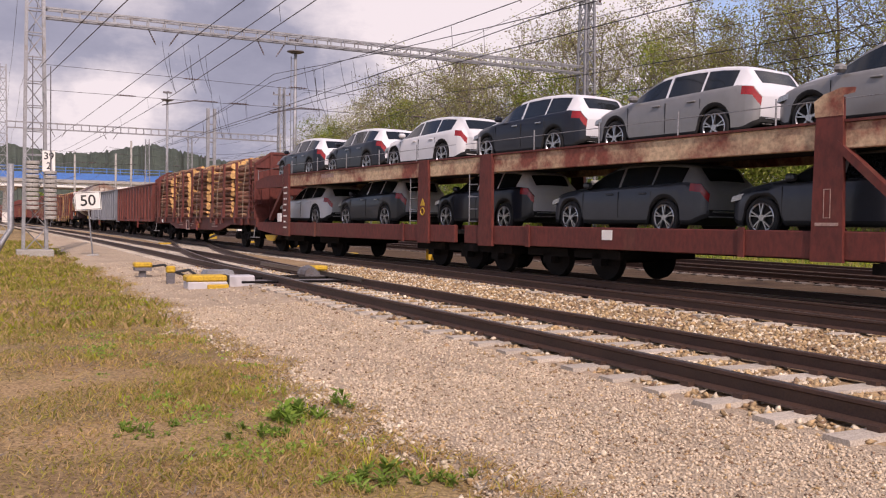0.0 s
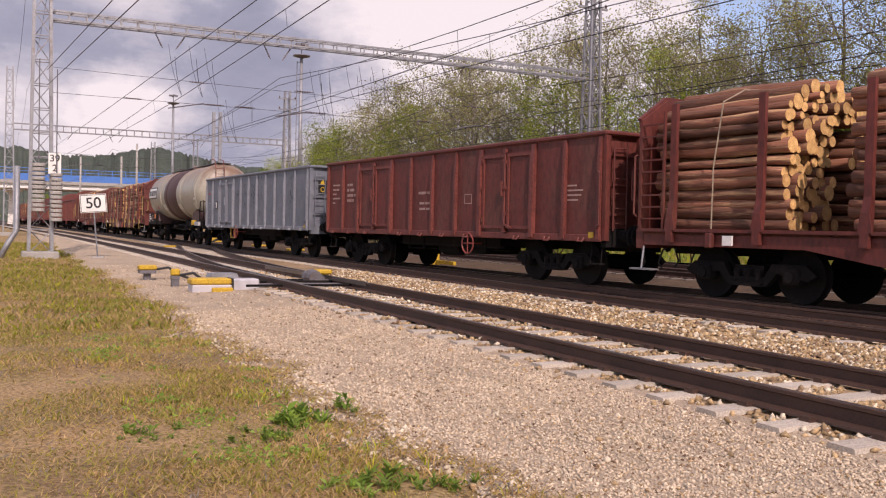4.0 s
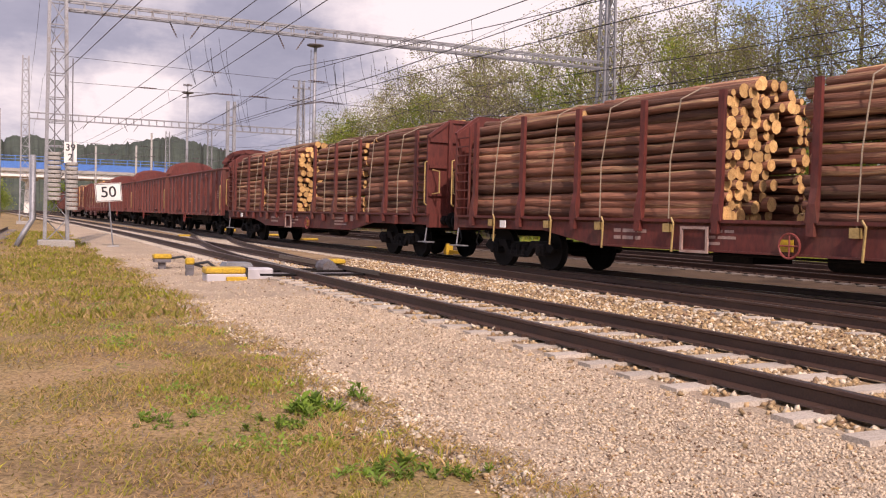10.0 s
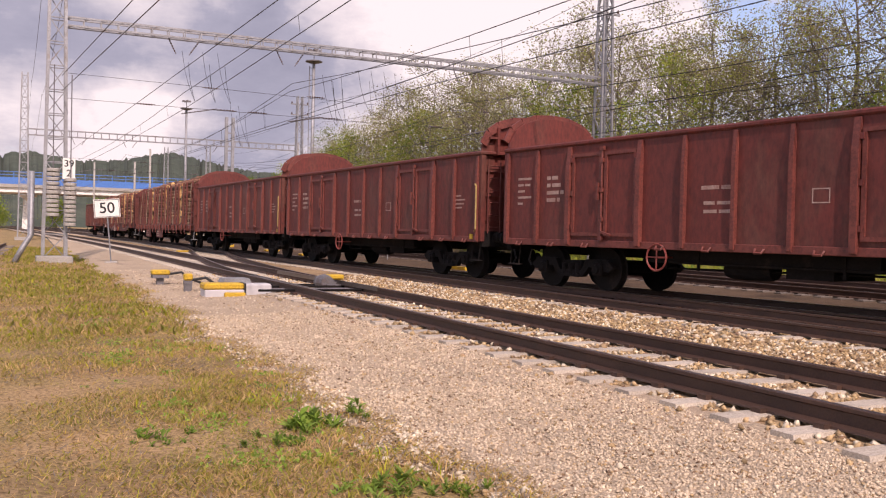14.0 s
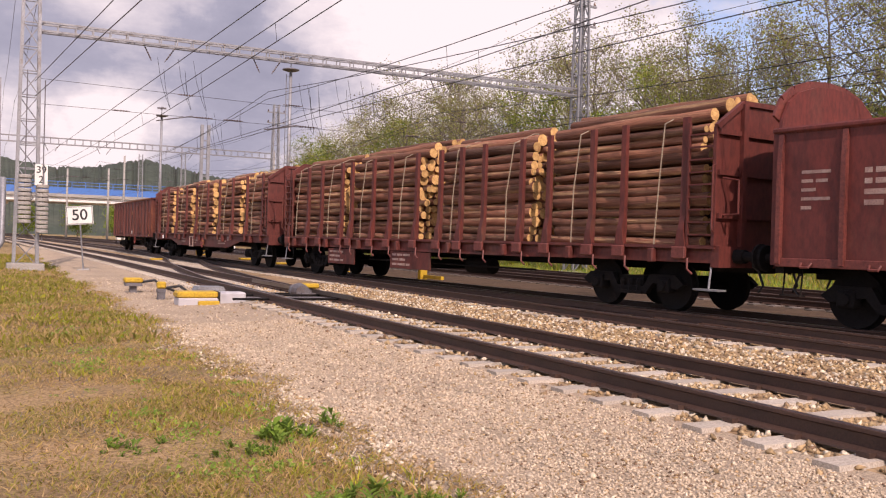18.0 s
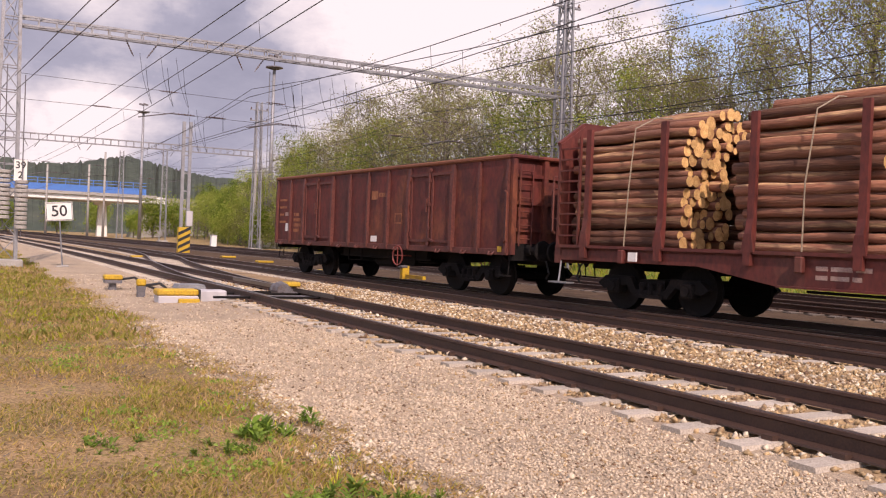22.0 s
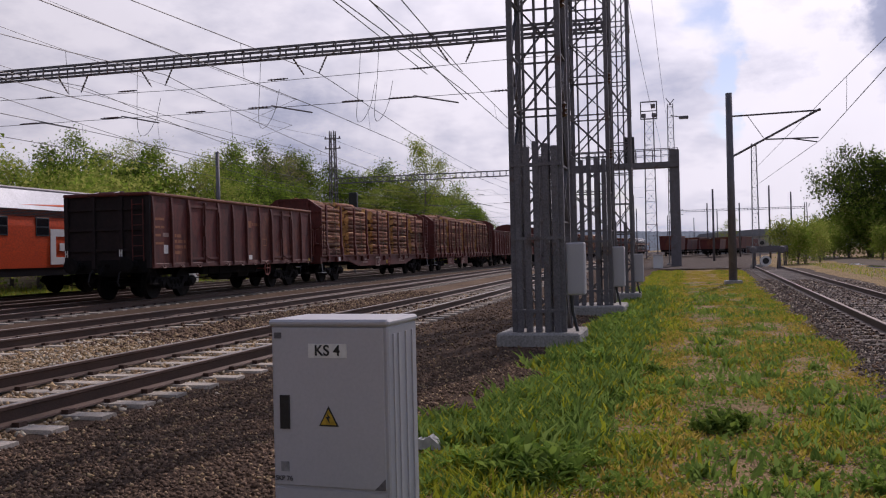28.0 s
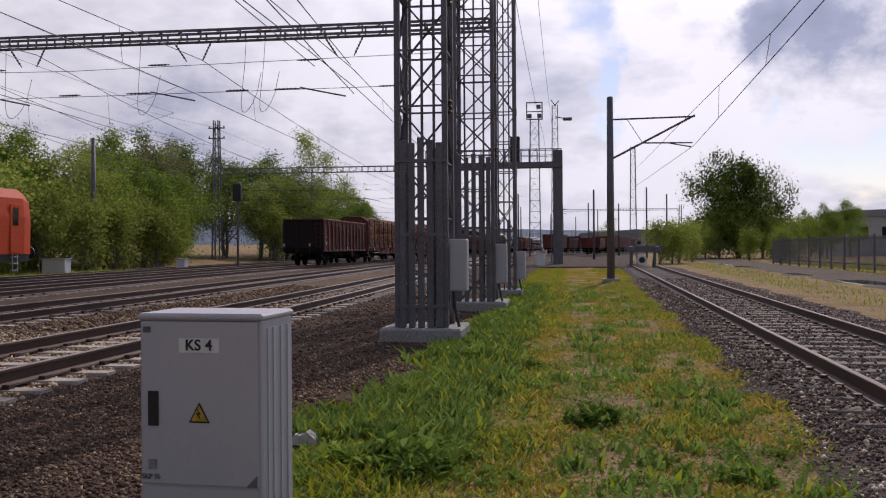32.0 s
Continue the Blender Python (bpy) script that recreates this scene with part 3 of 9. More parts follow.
gs = Shape()
gx = [-1600, -1000, -600] + steps(-400, 400, 1.2) + [600, 1000, 1600]
gy = [-1600, -900, -500, -250, -120, -60] + [-40 + 2.5 * i for i in range(12)] + [-10 + 0.9 * i for i in range(15)] + [4.0, 8, 12, 16, 20, 24] + [26 + 2.2 * i for i in range(16)] + [70, 100, 160, 300, 600, 1000, 1600]
gs.add([(x, y, bank(x, y)) for x in gx for y in gy],
       [(i * len(gy) + j, (i + 1) * len(gy) + j, (i + 1) * len(gy) + j + 1, i * len(gy) + j + 1) for i in range(len(gx) - 1) for j in range(len(gy) - 1)])
ground = solid("ground", gs, M_GROUND, "dry yellow-green meadow ground with bare patches beside the tracks", "ground", kind="structure", smooth=True)


def strip(name, material, label, stations, lats, kind="structure"):
    """A sheet along the line. lats: functions of x that give (y, z) from one edge to the other."""
    s = Shape()
    n = len(lats)
    s.add([(x, *f(x)) for x in stations for f in lats], [(i * n + j, (i + 1) * n + j, (i + 1) * n + j + 1, i * n + j + 1) for i in range(len(stations) - 1) for j in range(n - 1)])
    return solid(name, s, material, label, name.replace("_", " "), kind=kind, smooth=True)


def edge_y(x):
    """Where the grass ends and the gravel begins."""
    base = 2.45 if x < 0 else max(1.75, 2.45 - 0.055 * x)
    return base + 0.13 * math.sin(x * 1.1) + 0.09 * math.sin(x * 2.7 + 1) + 0.07 * math.sin(x * 4.9 + 2) + 0.05 * math.sin(x * 7.3) + 0.03 * math.sin(x * 17.0)


PATH_LATS = (
      [lambda x: (edge_y(x), gz(x) - 0.325), lambda x: (edge_y(x) + 0.25, gz(x) - 0.275), lambda x: (3.4, gz(x) - 0.262 + 0.012 * math.sin(x * 2.3)), lambda x: (y1(x) - 1.6, gz(x) - 0.225), lambda x: (y1(x) - 1.05, gz(x) - 0.203)])
strip("gravel_path", M_PATH, "pale fine gravel path between meadow and tracks", steps(-200, 2.2, 0.35), PATH_LATS)
strip("cinder_path", M_CINDER, "brown cinder gravel between grass and tracks", steps(2.2, 130, 0.35), PATH_LATS)


def bed(yf, d, z):
    return lambda x: (yf(x) + d, gz(x) + z)


BED_LATS = [bed(y1, -1.15, -0.30), bed(y1, -1.0, -0.212), bed(y1, -0.7, -0.20), bed(y1, 0.7, -0.20), bed(y1, 1.5, -0.205), lambda x: ((y1(x) + y2(x)) / 2, gz(x) - 0.225),
            bed(y2, -1.5, -0.205), bed(y2, 0, -0.20), bed(y2, 0.9, -0.20)]
strip("ballast", M_BALLAST, "tan and rusty ballast bed under the station tracks", steps(-420, 13, 1.5), BED_LATS)
# same bed, coloured darker because it lies against the light
strip("east_ballast", M_BALLASTBACKLIT, "ballast bed under the station tracks, darkened to brown for backlight", steps(13, 560, 1.5), BED_LATS)
strip("yard_ballast", M_YARD, "dark brown ballast of the yard tracks beyond", steps(-420, 560, 1.5),
      [lambda x: (y2(x) + 0.9, gz(x) - 0.20), lambda x: ((max(yT(x), y2(x) + 1) + y4(x)) / 2 - 1, gz(x) - 0.205),
       bed(y4, -1.5, -0.20), bed(y4, 1.5, -0.20), bed(y5, -1.5, -0.205), bed(y5, 1.5, -0.205), bed(y5, 2.5, -0.34)])
strip("side_ballast", M_GREYBALLAST, "dark grey stone ballast bed of the siding", steps(-60, 64, 0.5),
      [lambda x: (yS(x) - 2.6, -0.345), lambda x: (yS(x) - 1.6, Z_S - 0.19), lambda x: (yS(x) + 1.35, Z_S - 0.19), lambda x: (yS(x) + 1.75 + 0.12 * math.sin(x * 2.1) + 0.08 * math.sin(x * 5.3), -0.345)])
strip("dirt_road", M_ROAD, "worn grey dirt road beside the siding", steps(8, 190, 1.0),
      [lambda x: (-8.6 - 0.05 * x + 0.3 * math.sin(x * 0.7), -0.345), lambda x: (-9.2 - 0.05 * x, -0.30), lambda x: (-12.6 - 0.05 * x, -0.30), lambda x: (-13.4 - 0.05 * x + 0.3 * math.sin(x * 0.5), -0.345)])

SLEEPER = Shape().prism([(-0.14, -0.36), (0.14, -0.36), (0.10, -0.175), (-0.10, -0.175)], "y", -1.25, 1.25).mesh("sleeper", M_SLEEPER)
WOODEN = Shape().box(-0.125, 0.125, -1.25, 1.25, -0.34, -0.165, 0, 0.012).mesh("wooden_sleeper", M_WOODSLEEPER)
BLEACHED = Shape().box(-0.125, 0.125, -1.25, 1.25, -0.34, -0.165, 0, 0.012).mesh("bleached_sleeper", M_OLDSLEEPER)
RAIL_RING = [(-0.075, -0.165), (0.075, -0.165), (0.07, -0.15), (0.012, -0.13), (0.012, -0.045), (0.036, -0.032), (0.036, -0.006), (0.028, 0.0), (-0.028, 0.0), (-0.036, -0.006), (-0.036, -0.032), (-0.012, -0.045), (-0.012, -0.13), (-0.07, -0.15)]


def rail(parent, yf, off, x0, x1, z0=0.0, near=1.5, top=None):
    st = steps(x0, x1, near)
    s, n = Shape(), len(RAIL_RING)
    s.add([(x, yf(x) + off + u, gz(x) + z0 + v) for x in st for u, v in RAIL_RING], [])
    for i in range(len(st) - 1):
        for j in range(n):
            s.f.append((i * n + j, i * n + (j + 1) % n, (i + 1) * n + (j + 1) % n, (i + 1) * n + j))
            s.k.append(1 if j == 7 else 0)
    part("rail", s, [M_RAIL, top or M_RAILTOP], parent, "rust-brown steel rail with a worn head")


def clip_shape(yf, off, xs, z0=0.0):
    """Fastenings where a rail sits on its sleepers."""
    s = Shape()
    for x in xs:
        for d in (-0.10, 0.10):
            s.box(x - 0.05, x + 0.05, yf(x) + off + d - 0.035, yf(x) + off + d + 0.035, gz(x) + z0 - 0.18, gz(x) + z0 - 0.135)
    return s


def track(name, yf, x0, x1, parts_from, parts_to, label, sleeper=SLEEPER, z0=0.0, pitch=0.6, phase=0.0):
    t = thing(name, label, "railway track", kind="structure")
    for off in (-0.753, 0.753):
        rail(t, yf, off, x0, x1, z0, 1.5, M_RAIL if sleeper is BLEACHED else None)
    xs = []
    x = parts_from + phase
    while x < parts_to:
        xs.append(x)
        x += pitch
    rnd = random.Random(hash(name) % 1 + len(name))
    for x in xs:
        slope = math.degrees(math.atan(yf(x + 0.5) - yf(x - 0.5)))
        part("sleeper", sleeper, None, t, at=pose(x, yf(x) + rnd.uniform(-0.02, 0.02), gz(x) + z0 + rnd.uniform(-0.006, 0.004), 0, 0, slope + rnd.uniform(-0.6, 0.6)))
    for off in (-0.753, 0.753):
        c = clip_shape(yf, off, [x for x in xs if abs(x) < 26], z0)
        if c.v:
            tagged(part("rail_fastenings", c, M_RAIL, t), kind="stuff")
    far = Shape()
    x = x0
    while x < x1:
        if not parts_from - 0.3 <= x <= parts_to + 0.3 and -170 < x < 190:
            far.box(x - 0.12, x + 0.12, yf(x) - 1.25, yf(x) + 1.25, gz(x) + z0 - 0.3, gz(x) + z0 - 0.172)
        x += pitch
    if far.v:
        tagged(part("far_sleepers", far, sleeper.materials[0], t), kind="stuff")
    return t


track("track_1", y1, -420, 560, -62, 62, "concrete-sleepered railway track with rusty rails", phase=0.12)
track("track_2", y2, -420, 560, -50, 62, "concrete-sleepered railway track with rusty rails", phase=0.31)
y3 = lambda x: yT(x)
track("track_3", y3, -34, 560, -32, 30, "railway track that branches off under the train")
track("track_4", y4, -420, 560, -22, 22, "railway track beyond the train", WOODEN)
track("track_5", y5, -420, 560, -12, 18, "farthest railway track beside the wooded bank", WOODEN)
track("siding", yS, -60, 61, -4, 58, "disused siding with bleached wooden sleepers", BLEACHED, Z_S, 0.62)

# the crossover from the first track to the second, west of the point machine
cross_y = curve_fn([-62, -54, -46, -38, -30, -24, -18], [y2(-62), y2(-54) - 0.25, 8.75, 7.6, 6.75, 6.28, y1(-18)])
crossover = thing("crossover", "set of points that joins the first two tracks", "railway switch", kind="structure")
for off in (-0.753, 0.753):
    rail(crossover, cross_y, off, -60, -19, 0.002, 1.0)
wide = Shape()
for i in range(66):
    x = -58 + i * 0.6
    wide.prism([(x - 0.12, -0.34 + gz(x)), (x + 0.12, -0.34 + gz(x)), (x + 0.1, -0.178 + gz(x)), (x - 0.1, -0.178 + gz(x))], "y", cross_y(x) - 1.3, cross_y(x) + 1.3)
tagged(part("long_sleepers", wide, M_SLEEPER, crossover), kind="stuff")
tongue = Shape()
for off in (-0.66, 0.66):
    for i in range(14):
        xa, xb = -24.5 + i * 0.5, -24 + i * 0.5
        tongue.bar((xa, y1(xa) + off * (1 - 0.0 * i) + (0.012 * (14 - i) - 0.08) * (1 if off < 0 else -1), gz(xa) - 0.03), (xb, y1(xb) + off + (0.012 * (13 - i) - 0.08) * (1 if off < 0 else -1), gz(xb) - 0.03), 0.05, 0.09)
part("switch_blades", tongue, M_RAILTOP, crossover, "polished switch blades")
rods = Shape()
for x in (-20.2, -19.6, -18.4):
    rods.rod((x, 4.6, -0.1), (x, 7.1, -0.1), 0.025)
part("stretcher_rods", rods, M_GEAR, crossover)

# ---- the train ----
# wagons: local x runs ahead, y to the far side, z up from the rail head
def bogie(parent, x, label="black four-wheel bogie"):
    b = part("bogie", Shape().box(x - 0.3, x + 0.3, -1.0, 1.0, 0.42, 0.62).box(x - 0.12, x + 0.12, -0.3, 0.3, 0.6, 0.85), M_GEAR, parent, label)
    for y in (-1.0, 1.0):
        f = Shape().prism([(x - 1.35, 0.50), (x - 1.15, 0.66), (x - 0.5, 0.66), (x - 0.35, 0.42), (x + 0.35, 0.42), (x + 0.5, 0.66), (x + 1.15, 0.66), (x + 1.35, 0.50), (x + 1.2, 0.40), (x + 0.6, 0.5), (x + 0.4, 0.28), (x - 0.4, 0.28), (x - 0.6, 0.5), (x - 1.2, 0.40)], "y", y - 0.06, y + 0.06)
        part("bogie_frame", f, M_GEAR, b)
        sp = Shape()
        for dx in (-0.22, 0, 0.22):
            sp.lathe([(0.32, 0.06), (0.38, 0.075), (0.44, 0.06), (0.5, 0.075), (0.56, 0.06)], 8, "z", 0, (x + dx, y * 1.02, 0))
        sp.box(x - 0.32, x + 0.32, *sorted((y * 0.94, y * 1.10)), 0.27, 0.33)
        part("spring_nest", sp, M_GEAR, b)
        for dx in (-0.9, 0.9):
            part("axle_box", Shape().box(x + dx - 0.15, x + dx + 0.15, y - 0.13, y + 0.13, 0.33, 0.60, 0, 0.03).lathe([(y * 1.13, 0.10), (y * 1.17, 0.09)], 10, "y", 0, (x + dx, 0, 0.46)), M_GEAR, b)
    for dx in (-0.9, 0.9):
        w = Shape()
        for y, s in ((-0.75, -1), (0.75, 1)):
            w.lathe([(y + s * 0.07, 0.12), (y + s * 0.06, 0.38), (y + s * 0.065, 0.455), (y - s * 0.05, 0.46), (y - s * 0.07, 0.49), (y - s * 0.09, 0.48), (y - s * 0.085, 0.14)], 28, "y", 0, (x + dx, 0, 0.462))
        w.rod((x + dx, -0.8, 0.462), (x + dx, 0.8, 0.462), 0.085, n=10)
        part("wheelset", w, [M_GEAR], b, "dark steel wheelset")
    return b


def draw_gear(parent, half, z=1.05):
    """Buffers and coupling at both ends, half: distance from the middle to the headstock."""
    for sx in (-1, 1):
        for y in (-0.875, 0.875):
            b = Shape().lathe([(sx * half, 0.13), (sx * (half + 0.25), 0.12), (sx * (half + 0.25), 0.085), (sx * (half + 0.52), 0.085), (sx * (half + 0.53), 0.22), (sx * (half + 0.58), 0.23), (sx * (half + 0.60), 0.16)], 14, "x", 0, (0, y, z))
            part("buffer", b, M_GEAR, parent, "round black buffer")
        c = Shape().bar((sx * half, 0, z - 0.03), (sx * (half + 0.3), 0, z - 0.03), 0.08).rod((sx * (half + 0.25), 0, z), (sx * (half + 0.5), 0, z - 0.28), 0.03).rod((sx * (half + 0.5), 0, z - 0.28), (sx * (half + 0.6), 0, z - 0.05), 0.03)
        part("screw_coupling", c, M_GEAR, parent)
        for y in (-0.45, 0.5):
            part("brake_hose", Shape().path([(sx * half, y, z - 0.12), (sx * (half + 0.2), y, z - 0.25), (sx * (half + 0.3), y, z - 0.5), (sx * (half + 0.2), y, z - 0.62)], 0.022), M_BLACK, parent)


def bars(parent, name, x0, z1, y, rows, material, step=0.11, h=0.06, label=""):
    """Lettering that cannot be read, as plain bars. rows: lists of bar lengths."""
    s = Shape()
    for r, row in enumerate(rows):
        x = x0
        for wd in row:
            s.box(x, x + wd, y - 0.003, y, z1 - r * step - h, z1 - r * step)
            x += wd + 0.05
    return part(name, s, material, parent, label)


# body paint to its worn variant, lightened for sunlit posts and frames
WORNLIT = {M_RED: M_REDWORNLIT, M_BROWN: M_BROWNWORNLIT, M_OXIDE: M_REDWORNLIT, M_GREY: M_GREYWORNLIT}


def open_wagon(name, label, material, gable=False, marks="", half=6.46):
    w = thing(name, label, "freight wagon", "wagons of the goods train")
    top, bot, hy = 3.06, 1.02, 1.37
    k = half / 6.46
    one = marks == "grey"  # a single pair of doors a side
    wx = -1.77 if gable or one else 1.75
    posts = [v * k for v in ((-6.40, -5.4, -4.25, -2.22, -1.2, -0.15, 0.9, 1.96, 3.02, 4.08, 5.14, 6.36) if one else (-6.40, -5.32, -4.25, -2.22, -1.12, 0.0, 1.12, 2.22, 4.25, 5.32, 6.40))]
    part("floor", Shape().box(-half, half, -hy + 0.02, hy - 0.02, 0.98, 1.10), M_RUST, w, "rusty wagon floor")
    part("centre_sill", Shape().box(-half, half, -0.28, 0.28, 0.72, 0.98).box(-2.4, 2.4, -0.9, -0.75, 0.66, 0.95).box(-2.4, 2.4, 0.75, 0.9, 0.66, 0.95), M_GEAR, w)
    for sy in (-1, 1):
        y0, y1_ = sorted((sy * hy, sy * (hy - 0.035)))
        sw = part("side_wall", Shape().box(-half, half, y0, y1_, bot, top), material, w, "dented steel side wall")
        part("top_rim", Shape().box(-half - 0.02, half + 0.02, *sorted((sy * (hy - 0.06), sy * (hy + 0.055))), top, top + 0.10, 0, 0.03), M_RUST if material is M_BROWN else material, sw, "worn top rim")
        part("sill", Shape().box(-half, half, *sorted((sy * hy, sy * (hy + 0.045))), 0.93, 1.07, 0, 0.01), WORNLIT[material], sw)
        for i, x in enumerate(posts):
            big = i in ((2, 3) if one else (2, 3, 7, 8))
            wd = 0.058 if big else 0.04
            d = 0.105 if big else 0.085
            ring = [(sy * hy, 0.94), (sy * (hy + d), 0.98), (sy * (hy + d), 2.55), (sy * (hy + 0.045), top - 0.02), (sy * hy, top - 0.02)]
            part("post", Shape().prism(ring, "x", x - wd, x + wd), WORNLIT[material], sw)
        for c in (-3.235,) if one else (-3.235, 3.235):
            dr = part("door", Shape().box(c * k - 0.98, c * k + 0.98, *sorted((sy * hy, sy * (hy + 0.012))), 1.12, 2.92), material, sw, "double side door")
            fr = Shape()
            for x0, x1 in ((c * k - 0.95, c * k - 0.05), (c * k + 0.05, c * k + 0.95)):
                for b in ((x0, x0 + 0.07, 1.16, 2.88), (x1 - 0.07, x1, 1.16, 2.88), (x0 + 0.07, x1 - 0.07, 1.16, 1.23), (x0 + 0.07, x1 - 0.07, 2.81, 2.88)):
                    fr.box(b[0], b[1], *sorted((sy * (hy + 0.012), sy * (hy + 0.05))), b[2], b[3])
            part("door_frame", fr, WORNLIT[material], dr)
            lk = Shape().rod((c * k, sy * (hy + 0.07), 1.05), (c * k, sy * (hy + 0.07), 2.98), 0.024)
            for z in (1.12, 1.5, 2.1, 2.7, 2.95):
                lk.box(c * k - 0.05, c * k + 0.05, *sorted((sy * (hy + 0.03), sy * (hy + 0.10))), z - 0.04, z + 0.04)
            lk.box(c * k - 0.12, c * k - 0.06, *sorted((sy * (hy + 0.05), sy * (hy + 0.12))), 1.9, 2.25).bar((c * k + 0.02, sy * (hy + 0.09), 1.25), (c * k + 0.3, sy * (hy + 0.09), 1.18), 0.04)
            part("door_lock", lk, WORNLIT[material], dr, "vertical locking bars")
            for dx in (-0.96, 0.96):
                for z in (1.35, 2.05, 2.75):
                    part("hinge", Shape().box(c * k + dx - 0.05, c * k + dx + 0.05, *sorted((sy * (hy + 0.02), sy * (hy + 0.075))), z - 0.05, z + 0.05), material, dr)
        for x in (-half + 0.25, half - 0.25):
            part("step", Shape().rod((x - 0.16, sy * 1.25, 0.92), (x - 0.16, sy * 1.3, 0.48), 0.014).rod((x + 0.16, sy * 1.25, 0.92), (x + 0.16, sy * 1.3, 0.48), 0.014).box(x - 0.18, x + 0.18, *sorted((sy * 1.2, sy * 1.36)), 0.46, 0.49), M_GEAR, w)
        for x in (-5.9, -4.8, -3.7, -1.65, -0.55, 0.55, 1.65, 3.7, 4.8, 5.9):
            part("lashing_ring", Shape().path([(x * k - 0.09, sy * 1.42, 1.0), (x * k - 0.07, sy * 1.47, 0.93), (x * k + 0.07, sy * 1.47, 0.93), (x * k + 0.09, sy * 1.42, 1.0)], 0.022, 5), WORNLIT[material], w)
        part("hand_rail", Shape().path([(half - 0.08, sy * 1.46, 1.2), (half + 0.04, sy * 1.5, 1.25), (half + 0.04, sy * 1.5, 2.3), (half - 0.08, sy * 1.46, 2.35)], 0.022), M_HOOK if gable else material, w, "bent shunter's hand rail")
        part("handwheel", Shape().ring((wx, sy * 1.42, 0.78), 0.25, 0.02).rod((wx - 0.25, sy * 1.42, 0.78), (wx + 0.25, sy * 1.42, 0.78), 0.014).rod((wx, sy * 1.42, 0.53), (wx, sy * 1.42, 1.03), 0.014).rod((wx, sy * 1.42, 0.78), (wx, sy * 1.0, 0.78), 0.02), M_WHEELRED, w, "red spoked handwheel")
    for sx in (-1, 1):
        x0, x1 = sorted((sx * half, sx * (half - 0.04)))
        # the last wagon's west end takes its shade from a darker paint
        paint = M_BROWNSHADE if marks == "logo" and sx < 0 else material
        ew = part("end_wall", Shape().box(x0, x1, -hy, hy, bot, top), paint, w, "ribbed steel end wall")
        rib = Shape()
        for y in (-1.33, -0.45, 0.45, 1.33):
            rib.box(*sorted((sx * half, sx * (half + 0.10))), y - 0.06, y + 0.06, 0.95, top)
        for z in (1.5, 2.1, 2.7):
            rib.box(*sorted((sx * half, sx * (half + 0.06))), -1.27, 1.27, z - 0.04, z + 0.04)
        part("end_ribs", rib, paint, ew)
        part("end_rim", Shape().box(*sorted((sx * (half - 0.05), sx * (half + 0.12))), -hy - 0.05, hy + 0.05, top, top + 0.1, 0, 0.03), material, ew)
        part("headstock", Shape().box(*sorted((sx * (half - 0.1), sx * (half + 0.06))), -1.3, 1.3, 0.82, 1.2), M_GEAR if material is not M_GREY else material, w)
        ld = Shape()
        for z in (1.3, 1.6, 1.9, 2.2, 2.5, 2.8):
            ld.rod((sx * (half + 0.13), -1.2, z), (sx * (half + 0.13), -0.85, z), 0.014)
        for y in (-1.2, -0.85):
            ld.rod((sx * (half + 0.13), y, 1.15), (sx * (half + 0.13), y, 2.95), 0.018)
        part("ladder", ld, material, w)
    for sx in (-1, 1) if gable else ():
        arch = [(-1.34, 3.3), (-1.18, 3.6), (-0.9, 3.79), (-0.5, 3.91), (0, 3.95), (0.5, 3.91), (0.9, 3.79), (1.18, 3.6), (1.34, 3.3)]
        inner, outer = sx * (half - 0.03), sx * (half + 0.03)
        gw = part("gable_board", Shape().prism([(-1.37, top + 0.05)] + arch + [(1.37, top + 0.05)], "x", *sorted((inner, outer))), material, w, "raised gable board on the end wall")
        for u in (-0.95, -0.32, 0.32, 0.95):
            zt = float(np.interp(abs(u), [0, 0.5, 0.9, 1.18], [3.93, 3.89, 3.77, 3.58]))
            part("gable_rib", Shape().box(*sorted((outer, outer + sx * 0.15)), u - 0.035, u + 0.035, top + 0.02, zt), material, gw)
        part("gable_shelf", Shape().box(*sorted((outer, outer + sx * 0.14)), -1.2, 1.2, 3.46, 3.51), material, gw)
        hood = [(u * 1.01, v + 0.015) for u, v in arch]
        rim_ = Shape()
        for (ua, va), (ub, vb) in zip(hood, hood[1:]):
            rim_.bar((outer + sx * 0.06, ua, va), (outer + sx * 0.06, ub, vb), 0.05, 0.2)
        part("gable_rim", rim_, WORNLIT[material], gw, "bent rim of the gable")
    for x in (-half + 1.95, half - 1.95):
        bogie(w, x)
    draw_gear(w, half)
    ug = Shape().lathe([(-0.6, 0.18), (-0.5, 0.2), (0.3, 0.2), (0.4, 0.18)], 12, "x", 0, (-0.2, -0.5, 0.62)).box(0.6, 1.5, -0.75, 0.4, 0.5, 0.72).rod((-2.6, -0.9, 0.7), (2.6, -0.9, 0.7), 0.02).rod((-2.6, -0.6, 0.55), (2.4, -0.6, 0.62), 0.02)
    for x in (-2.0, -1.2, 1.8):
        ug.bar((x, -0.9, 0.9), (x, -0.9, 0.55), 0.05)
    part("brake_gear", ug, M_GEAR, w, "brake cylinder and rods under the floor")
    y = -hy - 0.002
    lt = M_FAINT
    if marks == "grey":
        lt = M_WHITE
        part("notice_plate", Shape().box(-5.0, -4.68, y - 0.02, y, 1.75, 2.1), M_BLACK, w, "black plate with a white slip")
        part("slip", Shape().box(-4.9, -4.77, y - 0.026, y - 0.021, 1.8, 2.05), M_WHITE, w)
